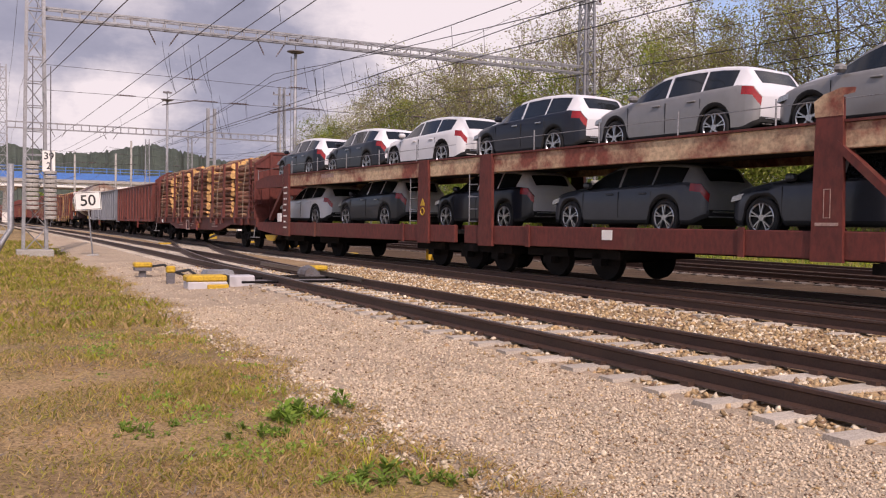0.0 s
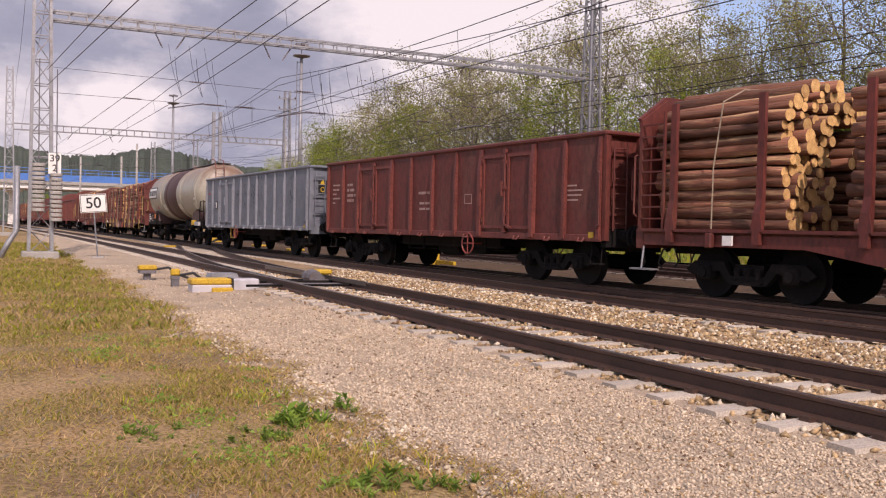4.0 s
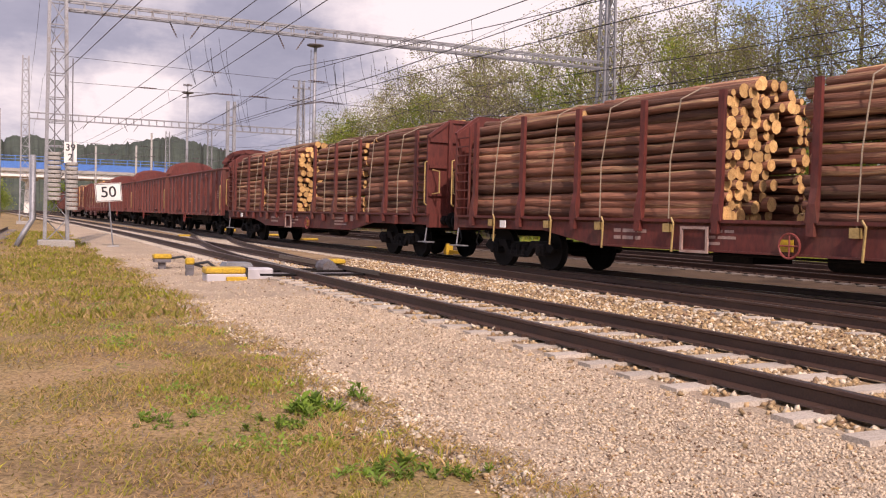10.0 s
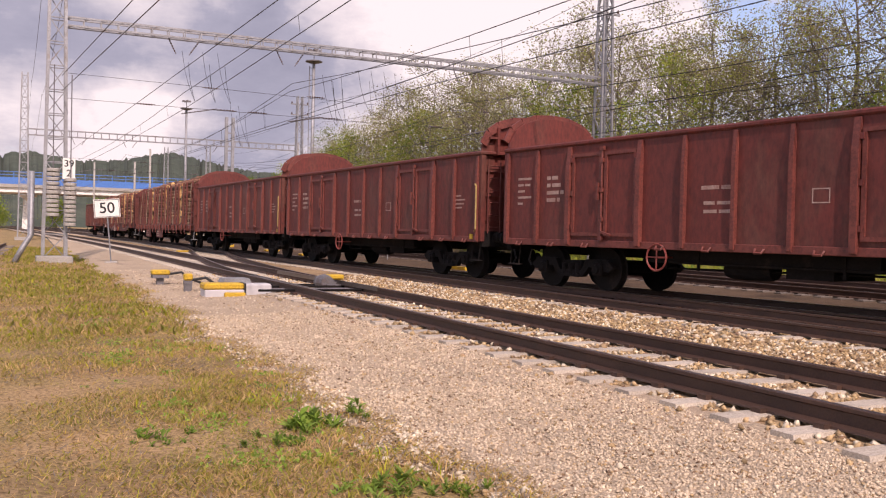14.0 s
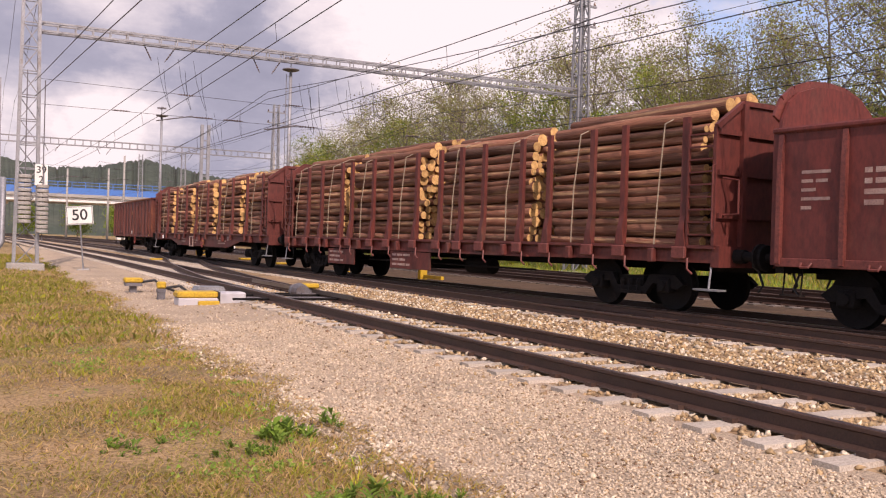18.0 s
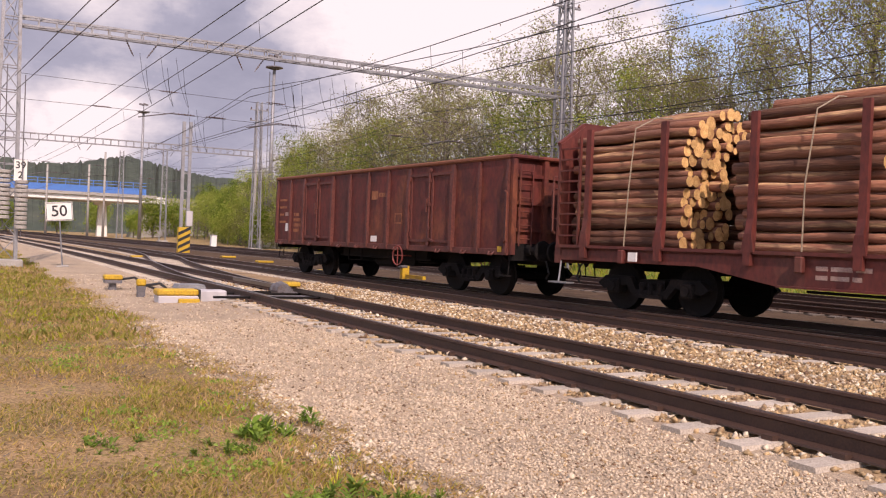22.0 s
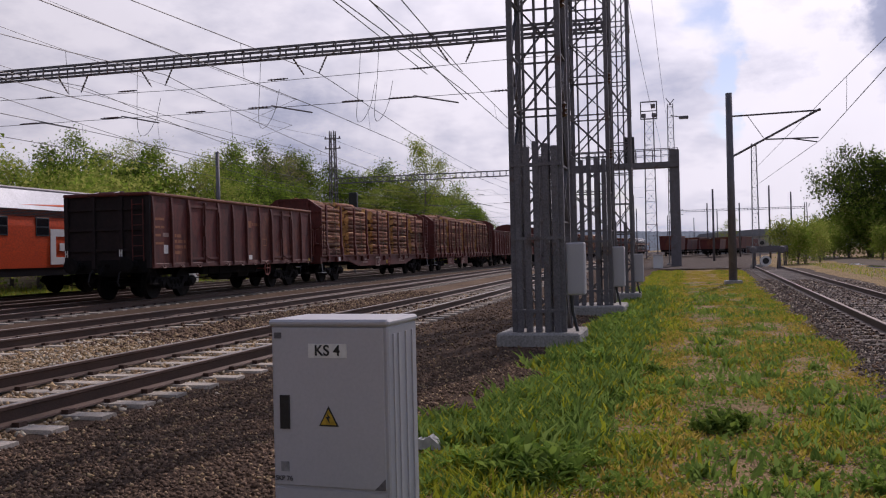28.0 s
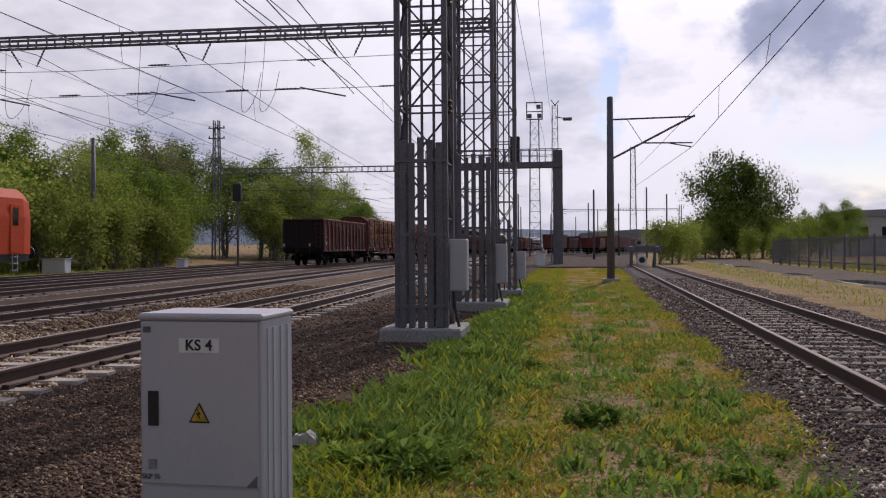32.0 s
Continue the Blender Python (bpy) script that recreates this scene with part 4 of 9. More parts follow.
        part("frame_box", Shape().box(-2.95, -2.3, -1.3, -1.26, 0.5, 0.55).box(-2.95, -2.3, -1.3, -1.26, 0.9, 0.95).box(-2.95, -2.9, -1.3, -1.26, 0.55, 0.9).box(-2.35, -2.3, -1.3, -1.26, 0.55, 0.9), M_YELLOW, w, "yellow step frame")
        flakes = Shape()
        rr = random.Random(4)
        for i in range(70):
            x = rr.choice((-1.7, -0.65, 0.35, 1.45, 4.6)) + rr.gauss(0, 0.16)
            z = rr.gauss(2.3, 0.28)
            a, b = rr.uniform(0.02, 0.05), rr.uniform(0.03, 0.16)
            flakes.add([(x - a, y, z), (x + a * rr.random(), y, z - b), (x + a, y, z - b * 0.3), (x + a * 0.4, y, z + b)], [(0, 1, 2, 3)])
        tagged(part("paint_scar", flakes, M_BLACK, w, "dark flaked patches in the paint"), kind="stuff")
        bars(w, "lettering", -6.25, 2.05, y, [(0.3, 0.12), (0.22,), (0.3, 0.1), (0.25,), (0.2, 0.15), (0.3,)], M_GREYWORNLIT, 0.13, 0.05)
        part("pale_mark", Shape().box(-5.95, -5.65, y - 0.003, y, 2.5, 2.58), M_FAINT, w)
        bars(w, "red_lettering", -6.2, 2.5, y, [(0.28,)], M_SIGNRED, 0.1, 0.07)
        part("warning_plate", Shape().box(6.48, 6.5, -1.05, -0.75, 2.2, 2.75), M_BLACK, w).matrix_basis = Matrix()
        part("warning_mark", Shape().prism([(-1.0, 2.5), (-0.8, 2.5), (-0.9, 2.7)], "x", 6.505, 6.512).ring((6.51, -0.9, 2.34), 0.07, 0.018, "x"), M_YELLOW, w)
    elif marks == "logo":
        part("emblem", Shape().box(0.14, 0.49, y - 0.003, y, 2.28, 2.52), M_OLDMARK, w, "faded square emblem")
        bars(w, "lettering", 0.55, 2.46, y, [(0.09, 0.06, 0.06, 0.07, 0.06)], M_OLDMARK, 0.1, 0.12)
        part("label_plate", Shape().box(0.16, 0.50, y - 0.004, y, 1.12, 1.28), M_WHITE, w, "white label plate")
        for u in (-0.45, 1.33):
            part("end_mark", Shape().box(-half - 0.106, -half - 0.101, u - 0.05, u - 0.02, 1.3, 1.5).box(-half - 0.106, -half - 0.101, u + 0.02, u + 0.05, 1.3, 1.5).box(-half - 0.106, -half - 0.101, u - 0.02, u + 0.02, 1.38, 1.42), M_WHITE, w)
        part("paper_slip", Shape().box(-5.75, -5.5, y - 0.004, y, 1.36, 1.62), M_WHITE, w, "white paper slip")
        part("small_plate", Shape().box(-5.8, -5.45, y - 0.004, y, 1.86, 1.98), M_FAINT, w)
        bars(w, "lettering", -6.25, 2.42, y, [(0.55,), (0.3, 0.2), (0.34,), (0.5,)], M_OLDMARK, 0.24, 0.07)
        bars(w, "number_mark", -5.1, 1.95, y, [(0.1, 0.25), (0.14, 0.3, 0.12), (0.5, 0.12), (0.4,)], M_OLDMARK, 0.17, 0.1)
        part("frame_mark", Shape().box(1.45, 1.83, y - 0.003, y, 1.62, 1.65).box(1.45, 1.83, y - 0.003, y, 1.86, 1.89).box(1.45, 1.48, y - 0.003, y, 1.65, 1.86).box(1.80, 1.83, y - 0.003, y, 1.65, 1.86), M_OLDMARK, w)
    else:
        bars(w, "lettering", -6.2, 2.45, y, [(0.5,), (0.2, 0.2), (0.25,), (0.5,), (0.18,)], lt, 0.14, 0.05)
        bars(w, "number_mark", -5.15, 2.45, y, [(0.12, 0.2), (0.12, 0.3), (0.4, 0.12), (0.3, 0.1)], lt, 0.16, 0.08)
        bars(w, "notice", -0.76, 2.1, y, [(0.4, 0.35)], lt, 0.15, 0.07)
        bars(w, "notice", -0.7, 1.82, y, [(0.25, 0.35), (0.3, 0.3)], lt, 0.15, 0.06)
        part("frame_mark", Shape().box(1.5, 1.82, y - 0.003, y, 1.75, 1.77).box(1.5, 1.82, y - 0.003, y, 1.97, 1.99).box(1.5, 1.52, y - 0.003, y, 1.77, 1.97).box(1.8, 1.82, y - 0.003, y, 1.77, 1.97), lt, w)
        bars(w, "notice", 5.45, 2.1, y, [(0.3,), (0.5,), (0.45,), (0.35,)], lt, 0.1, 0.035)
    part("data_plate", Shape().box(half - 0.35, half - 0.2, y - 0.05, y - 0.04, 1.0, 1.12), M_YELLOW, w)
    return w


LOG_MESHES = []
for r, seed in ((0.085, 1), (0.10, 2), (0.115, 3), (0.13, 4), (0.075, 5)):
    rr = random.Random(seed)
    s = Shape()
    n, prof = 9, []
    for i in range(6):
        u = i / 5 - 0.5
        cy_, cz_, rad = rr.uniform(-0.02, 0.02), rr.uniform(-0.02, 0.02), r * (1 + 0.16 * -u + rr.uniform(-0.07, 0.07))
        prof.append([(u, cy_ + rad * math.cos(2 * math.pi * j / n) * rr.uniform(0.95, 1.05), cz_ + rad * math.sin(2 * math.pi * j / n)) for j in range(n)])
    s.add([p for ring_ in prof for p in ring_], [(i * n + j, i * n + (j + 1) % n, (i + 1) * n + (j + 1) % n, (i + 1) * n + j) for i in range(5) for j in range(n)])
    s.f += [tuple(range(n - 1, -1, -1)), tuple(range(5 * n, 6 * n))]
    s.k += [1, 1]
    LOG_MESHES.append((r, s.mesh("log", [M_BARK, M_LOGEND], True)))
for _, me in LOG_MESHES:
    for p in me.polygons:
        if len(p.vertices) > 4:
            p.use_smooth = False


def log_stack(x0, x1, seed, top=3.42, crown=0.3, full=True):
    """A stack of logs between the stakes, as a thing of its own in the wagon's space."""
    st = thing("log_stack", "stack of debarked and bark-covered spruce logs with pale yellow cut ends", "logs", "log stacks on the timber wagons")
    rr = random.Random(seed)
    z, row = 1.30, 0
    length = x1 - x0
    while z < top + crown:
        over = max(0.0, (z - (top - 0.12)) / (crown + 0.12))
        half = 1.19 * (1 - 0.75 * over ** 1.5)
        y = -half + rr.uniform(0, 0.08)
        rowh = 0
        while y < half:
            r, me = rr.choice(LOG_MESHES)
            y += r
            # the hidden heart of the pile needs no logs of its own
            if (0.2 if full else -0.75) < y < 0.85 and z < top - 0.3:
                y += r * 0.96
                continue
            jut = rr.gauss(0, 0.07)
            part("log", me, None, st, at=Matrix.Translation(((x0 + x1) / 2 + jut, y, z + r - 0.1 + rr.uniform(-0.02, 0.02))) @ Euler((rr.uniform(0, 6.28), rr.uniform(-0.008, 0.008), rr.uniform(-0.006, 0.006))).to_matrix().to_4x4() @ Matrix.Diagonal((length * rr.uniform(0.97, 1.02) * rr.choice((1, -1)), 1, 1, 1)))
            y += r * 0.96
            rowh = max(rowh, r)
        z += 0.186
        row += 1
    return st


def timber_wagon(name, label, stakes, stacks, seed, belly=True, half=9.45):
    material = M_OXIDE
    w = thing(name, label, "timber wagon", "wagons of the goods train")
    part("deck", Shape().box(-half, half, -1.32, 1.32, 1.12, 1.2), M_RUST, w, "steel deck")
    part("centre_sill", Shape().box(-half, half, -0.3, 0.3, 0.75, 1.12), M_GEAR, w)
    for sy in (-1, 1):
        low = 0.66 if belly else 0.90
        ring = [(-half, 1.22), (half, 1.22), (half, 0.92), (half - 3.6, 0.92), (half - 5.2, low), (-half + 5.2, low), (-half + 3.6, 0.92), (-half, 0.92)]
        sb = part("sole_bar", Shape().prism(ring, "y", *sorted((sy * 1.32, sy * 1.26))), material, w, "fish-bellied sole bar")
        part("sole_bar_flange", Shape().box(-half, half, *sorted((sy * 1.32, sy * 1.38)), 1.17, 1.23).box(-half + 5.2, half - 5.2, *sorted((sy * 1.32, sy * 1.38)), low - 0.005, low + 0.03), material, sb)
        for x in stakes:
            s = Shape().prism([(sy * 1.28, 1.2), (sy * 1.40, 1.2), (sy * 1.40, 1.5), (sy * 1.345, 1.75), (sy * 1.335, 3.52), (sy * 1.26, 3.52), (sy * 1.26, 1.5)], "x", x - 0.065, x + 0.065)
            stk = part("stake", s, material, w, "upright steel stake")
            part("stake_foot", Shape().prism([(x - 0.12, 1.2), (x + 0.12, 1.2), (x + 0.07, 1.5), (x - 0.07, 1.5)], "y", *sorted((sy * 1.405, sy * 1.375))).box(x - 0.07, x + 0.07, *sorted((sy * 1.33, sy * 1.42)), 0.98, 1.2), material, stk)
        ra = random.Random(seed + 7)
        for i, x in enumerate(stakes[:-1]):
            xs_ = (x + stakes[i + 1]) / 2 + ra.uniform(-0.25, 0.25)
            if not any(a + 0.1 < xs_ < b - 0.1 for a, b in stacks) or (not belly and i % 2):
                continue
            stm = M_STRAPO if (seed == 6 and i == len(stakes) - 2) else M_STRAP
            part("lashing_strap", Shape().path([(xs_, sy * 1.36, 1.0), (xs_ + ra.uniform(-0.06, 0.1), sy * 1.34, 2.3), (xs_ + 0.1, sy * 1.24, 3.46), (xs_ + 0.12, sy * 0.7, 3.72), (xs_ + 0.12, 0, 3.78)], 0.014, 5), stm, w, "woven lashing strap")
            if seed == 6:
                part("lashing_hook", Shape().path([(xs_ + 0.12, sy * 1.42, 1.25), (xs_ + 0.2, sy * 1.44, 1.15), (xs_ + 0.16, sy * 1.43, 0.62)], 0.022, 5).box(xs_ - 0.08, xs_ + 0.08, *sorted((sy * 1.33, sy * 1.43)), 0.98, 1.14), M_HOOK if seed == 6 else material, w)
            else:
                part("ratchet", Shape().box(xs_ - 0.07, xs_ + 0.07, *sorted((sy * 1.33, sy * 1.45)), 0.9, 1.16, 0, 0.02), material, w)
    for sx in (-1, 1):
        g = Shape().prism([(-1.38, 1.2), (1.38, 1.2), (1.38, 3.28), (0.72, 3.72), (-0.72, 3.72), (-1.38, 3.28)], "x", *sorted((sx * half, sx * (half - 0.07))))
        ew = part("end_wall", g, material, w, "gabled steel end wall")
        r = Shape()
        for y in (-0.72, 0.72):
            r.box(*sorted((sx * half, sx * (half + 0.09))), y - 0.06, y + 0.06, 1.2, 3.72)
        for y0, y1_ in ((-1.34, -0.8), (-0.64, 0.64), (0.8, 1.34)):
            for z in (1.75, 2.5, 3.2):
                r.box(*sorted((sx * half, sx * (half + 0.06))), y0, y1_, z - 0.05, z + 0.04)
        r.bar((sx * half, -1.38, 3.28), (sx * half, -0.72, 3.74), 0.09).bar((sx * half, -0.72, 3.74), (sx * half, 0.72, 3.74), 0.09).bar((sx * half, 0.72, 3.74), (sx * half, 1.38, 3.28), 0.09)
        part("end_ribs", r, material, ew)
        for y in (-1.36, 1.36):
            rg = Shape().box(*sorted((sx * (half - 0.64), sx * (half - 0.60))), y - 0.025, y + 0.025, 1.2, 3.4)
            for i in range(9):
                rg.box(*sorted((sx * (half - 0.62), sx * (half - 0.05))), y - 0.02, y + 0.02, 1.4 + i * 0.22, 1.43 + i * 0.22)
            part("end_ladder", rg, material, ew, "rungs that brace the end wall")
        part("headstock", Shape().box(*sorted((sx * (half - 0.1), sx * (half + 0.08))), -1.33, 1.33, 0.85, 1.22), material, w)
        part("hand_rail", Shape().path([(sx * (half + 0.02), -1.40, 1.45), (sx * (half + 0.02), -1.47, 1.5), (sx * (half + 0.02), -1.47, 2.6), (sx * (half + 0.02), -1.40, 2.62)], 0.02).path([(sx * (half + 0.05), -1.25, 1.75), (sx * (half + 0.35), -1.2, 1.78), (sx * (half + 0.35), -1.2, 2.35), (sx * (half + 0.05), -1.25, 2.4)], 0.02), M_HOOK if seed in (6, 7) else material, w, "shunter's hand rail")
        part("step", Shape().rod((sx * (half - 0.1), -1.3, 0.9), (sx * (half - 0.1), -1.36, 0.46), 0.02).box(*sorted((sx * (half - 0.4), sx * (half + 0.15))), -1.42, -1.2, 0.44, 0.47), M_STEEL, w)
    for x in (-half + 2.3, half - 2.3):
        bogie(w, x)
    draw_gear(w, half + 0.02)
    part("brake_gear", Shape().box(-1.5, -0.6, -0.8, 0.3, 0.45, 0.7).lathe([(-0.4, 0.2), (0.6, 0.2)], 12, "x", 0, (1.2, -0.5, 0.6)).rod((-4, -0.9, 0.6), (4, -0.9, 0.6), 0.025), M_GEAR, w)
    y = -1.322
    if not belly:
        for x0, x1 in ((-5.9, -4.1), (-1.9, 0.2)):
            part("sign_board", Shape().box(x0, x1, -1.37, -1.33, 0.42, 0.88, 0, 0.008), material, w, "hanging steel sign board")
            bars(w, "lettering", x0 + 0.12, 0.82, -1.372, [(0.2, 0.3, 0.35), (0.35, 0.3), (0.25, 0.4, 0.2)], M_FAINT, 0.13, 0.06)
        for x in stakes:
            part("stake_bracket", Shape().box(x - 0.16, x + 0.16, -1.46, -1.38, 0.98, 1.2, 0, 0.02).path([(x + 0.2, -1.42, 1.0), (x + 0.24, -1.46, 0.8), (x + 0.34, -1.44, 0.72)], 0.02, 5), WORNLIT[material], w)
        return w, [log_stack(a, b, seed * 31 + i, 3.42 + 0.08 * (i % 2), 0.42, i + 1 < len(stacks) and stacks[i + 1][0] - b > 0.3) for i, (a, b) in enumerate(stacks)]
    bars(w, "lettering", -3.6, 1.02, y, [(0.2, 0.35, 0.25), (0.2, 0.3, 0.15)], M_FAINT, 0.14, 0.07)
    part("axle_plate", Shape().box(-7.4, -7.2, -1.42, -1.385, 0.95, 1.12), M_WHITE, w, "small white plate")
    part("yellow_notice", Shape().box(0.35, 0.62, -1.345, -1.33, 0.72, 0.92), M_YELLOW, w, "yellow notice plate")
    bars(w, "lettering", 2.9, 1.05, y, [(0.9,), (1.1,), (1.0,)], M_FAINT, 0.1, 0.045)
    bars(w, "lettering", -1.2, 1.05, y, [(0.35, 0.2), (0.2, 0.4), (0.3,)], M_FAINT, 0.11, 0.05)
    part("emblem", Shape().box(4.2, 4.42, y - 0.003, y, 0.95, 1.12).box(4.5, 4.85, y - 0.003, y, 0.98, 1.09), M_FAINT, w, "small square emblem with a plain bar")
    part("step_frame", Shape().box(-1.75, -1.7, -1.42, -1.38, 0.62, 1.1).box(-1.15, -1.1, -1.42, -1.38, 0.62, 1.1).box(-1.7, -1.15, -1.42, -1.38, 0.62, 0.67).box(-1.7, -1.15, -1.42, -1.38, 1.05, 1.1), M_FAINT, w)
    part("handwheel", Shape().ring((0.6, -1.42, 0.82), 0.2, 0.02).rod((0.4, -1.42, 0.82), (0.8, -1.42, 0.82), 0.014).rod((0.6, -1.42, 0.62), (0.6, -1.42, 1.02), 0.014), M_WHEELRED, w)
    return w, [log_stack(a, b, seed * 31 + i, 3.42 + 0.08 * (i % 2), full=i + 1 < len(stacks) and stacks[i + 1][0] - b > 0.3) for i, (a, b) in enumerate(stacks)]


def tank_wagon():
    w = thing("tank_wagon", "dirty cream tank wagon with a broad brown band and rusty streaks", "tank wagon", "wagons of the goods train")
    r, zc, west, east = 1.40, 2.62, -7.95, 6.15
    prof = [(-7.84, 0.15), (-7.82, 0.5), (-7.75, 0.85), (-7.62, 1.14), (-7.42, 1.32), (-7.15, r), (-4, r), (0, r), (3, r), (4.85, r), (5.05, 1.36), (5.25, 1.24), (5.42, 1.02), (5.52, 0.62), (5.56, 0.15)]
    t = part("tank", Shape().lathe(prof, 48, "x", 0, (0, 0, zc)), M_TANK, w, "streaked cream barrel of the tank", True)
    part("band", Shape().lathe([(-2.74, r + 0.002), (-2.72, r + 0.010), (0.44, r + 0.010), (0.46, r + 0.002)], 48, "x", 0, (0, 0, zc)), M_TANKBAND, t, "dark brown warning band", True)
    for x in (-3.80, -2.04, 1.42, 4.80):
        part("hoop", Shape().lathe([(x - 0.07, r), (x - 0.05, r + 0.035), (x + 0.05, r + 0.035), (x + 0.07, r)], 48, "x", 0, (0, 0, zc)), M_TANK if abs(x + 2.04) > 0.1 else M_TANKBAND, t, "", True)
    for x, k in ((-6.0, -1), (4.3, 1)):
        part("saddle", Shape().prism([(x - 0.9, 1.0), (x + 0.9, 1.0), (x + 0.9 * (0.9 if k > 0 else 0.75), 1.55), (x + k * 0.1, 1.75), (x - 0.9 * (0.75 if k > 0 else 0.9), 1.55)], "y", -1.2, 1.2), M_TANKBAND, w, "sooty saddle under the barrel")
    part("underframe", Shape().box(west, -4.4, -0.45, 0.45, 0.85, 1.15).box(2.8, east, -0.45, 0.45, 0.85, 1.15).box(west, -4.6, -1.25, -1.12, 0.95, 1.18).box(3.0, east, -1.25, -1.12, 0.95, 1.18).box(west, -4.6, 1.12, 1.25, 0.95, 1.18).box(3.0, east, 1.12, 1.25, 0.95, 1.18), M_GEAR, w)
    for x in (west, east):
        part("headstock", Shape().box(x - 0.05, x + 0.05, -1.3, 1.3, 0.85, 1.2), M_GEAR, w)
    part("data_panel", Shape().box(-7.82, -5.55, -1.30, -1.26, 0.98, 1.62), M_GEAR, w, "black data panel")
    bars(w, "lettering", -7.72, 1.58, -1.302, [(0.2, 0.2), (0.15, 0.4), (0.5, 0.15), (0.2,)], M_WHITE, 0.13, 0.07)
    bars(w, "lettering", -6.75, 1.5, -1.302, [(0.25,), (0.3,), (0.2,)], M_FAINT, 0.14, 0.08)
    part("hazard_plate", Shape().box(-6.02, -5.68, -1.32, -1.29, 1.30, 1.58), M_ORANGE, w, "orange hazard plate")

    def patch(name, x0, x1, a0, a1, lift, material, label="", slant=0.0):
        """A flat mark that lies on the barrel between two angles above its middle."""
        vs, n = [], 8
        for i in range(n + 1):
            q = radians(a0 + (a1 - a0) * i / n)
            for x in (x0, x1):
                vs.append((x + slant * i / n, -(r + lift) * math.cos(q), zc + (r + lift) * math.sin(q)))
        part(name, Shape().add(vs, [(2 * i, 2 * i + 1, 2 * i + 3, 2 * i + 2) for i in range(n)]), material, t, label)

    patch("name_board", -7.36, -5.0, -7, 21, 0.012, M_BLACK, "dark framed name board on the barrel")
    patch("name_field", -7.24, -5.14, -4, 18, 0.018, M_WHITE, "white field of the name board")
    for x, wd in ((-7.12, 0.34), (-6.71, 0.09), (-6.54, 0.24), (-6.22, 0.24), (-5.9, 0.26), (-5.56, 0.28)):
        patch("name_bar", x, x + wd, 1, 13, 0.024, M_BLACK, "", 0.06)
    for x in (-7.1, -3.5, 0.55, 4.2):
        patch("pale_panel", x, x + (0.85 if x != 4.2 else 0.6), -36, -22, 0.014, M_PANEL, "pale lettered panel")
    patch("red_mark", -5.26, -5.05, -33, -25, 0.016, M_SIGNRED)
    patch("number_bar", 4.45, 4.95, -16, -12, 0.038, M_WHITE)
    part("end_mark", Shape().box(5.40, 5.46, -0.98, -0.5, 2.9, 3.0), M_PANEL, t, "white bar on the tank's end")
    part("end_plate", Shape().box(5.60, 5.64, -0.18, 0.0, 2.85, 3.2), M_BLACK, t, "small dark plate")
    wk = Shape().box(-6.0, 5.0, -0.35, 0.35, 4.06, 4.09)
    for i in range(18):
        wk.bar((-5.8 + i * 0.6, -0.35, 4.0), (-5.8 + i * 0.6, 0.35, 4.0), 0.05)
    part("roof_walkway", wk, M_DARKSTEEL, w, "walkway along the top")
    part("filling_dome", Shape().lathe([(3.95, 0.4), (4.12, 0.4), (4.16, 0.3)], 16, "z"), M_TANK, w)
    for y in (-0.62, -0.22):
        part("ladder_rail", Shape().path([(5.85, y, 1.2), (5.85, y, 3.7), (5.6, y, 4.15), (4.9, y, 4.25)], 0.022), M_REDWORNLIT, w)
    for i in range(10):
        part("ladder_rung", Shape().rod((5.85, -0.62, 1.4 + i * 0.26), (5.85, -0.22, 1.4 + i * 0.26), 0.016), M_REDWORNLIT, w)
    part("platform_rail", Shape().path([(5.55, -1.3, 1.2), (5.55, -1.3, 1.75), (5.7, -1.3, 2.12), (6.35, -1.3, 2.15), (6.38, -1.3, 1.2)], 0.024), M_GEAR, w, "bent platform hand rail")
    part("platform_rail", Shape().path([(6.38, -1.3, 2.1), (6.38, 1.3, 2.1)], 0.02).path([(5.6, -1.3, 1.65), (6.38, -1.3, 1.65)], 0.02), M_GEAR, w)
    part("platform", Shape().box(5.4, 6.42, -1.3, 1.3, 1.18, 1.22), M_GEAR, w)
    part("yellow_box", Shape().box(4.05, 4.4, -1.38, -1.2, 0.98, 1.22, 0, 0.02), M_YELLOW, w, "yellow valve box")
    part("grey_box", Shape().box(4.6, 5.5, -1.36, -1.2, 0.95, 1.15, 0, 0.02), M_CAB, w)
    part("valve_box", Shape().box(-1.3, -0.5, -0.5, 0.5, 0.78, 1.25, 0, 0.04).rod((-0.9, -1.2, 0.85), (-0.9, 1.2, 0.85), 0.09).rod((-2.2, -0.6, 0.9), (0.3, -0.6, 0.85), 0.12).rod((0.9, -0.7, 0.95), (1.3, -0.7, 0.8), 0.1), M_GEAR, w)
    part("outlet_pipe", Shape().path([(-3.4, -0.8, 0.8), (-1.0, -0.8, 0.72), (1.6, -0.85, 0.8), (2.4, -0.85, 1.0)], 0.035), M_GEAR, w)
    for x in (-5.95, 4.05):
        bogie(w, x)
    for sx, x in ((-1, west), (1, east)):
        for y in (-0.875, 0.875):
            part("buffer", Shape().lathe([(x, 0.13), (x + sx * 0.25, 0.12), (x + sx * 0.25, 0.085), (x + sx * 0.52, 0.085), (x + sx * 0.53, 0.22), (x + sx * 0.58, 0.23), (x + sx * 0.60, 0.16)], 14, "x", 0, (0, y, 1.05)), M_GEAR, w, "round black buffer")
        part("brake_hose", Shape().path([(x, -0.45, 0.93), (x + sx * 0.2, -0.45, 0.8), (x + sx * 0.3, -0.45, 0.55), (x + sx * 0.2, -0.45, 0.43)], 0.022), M_BLACK, w)
    return w


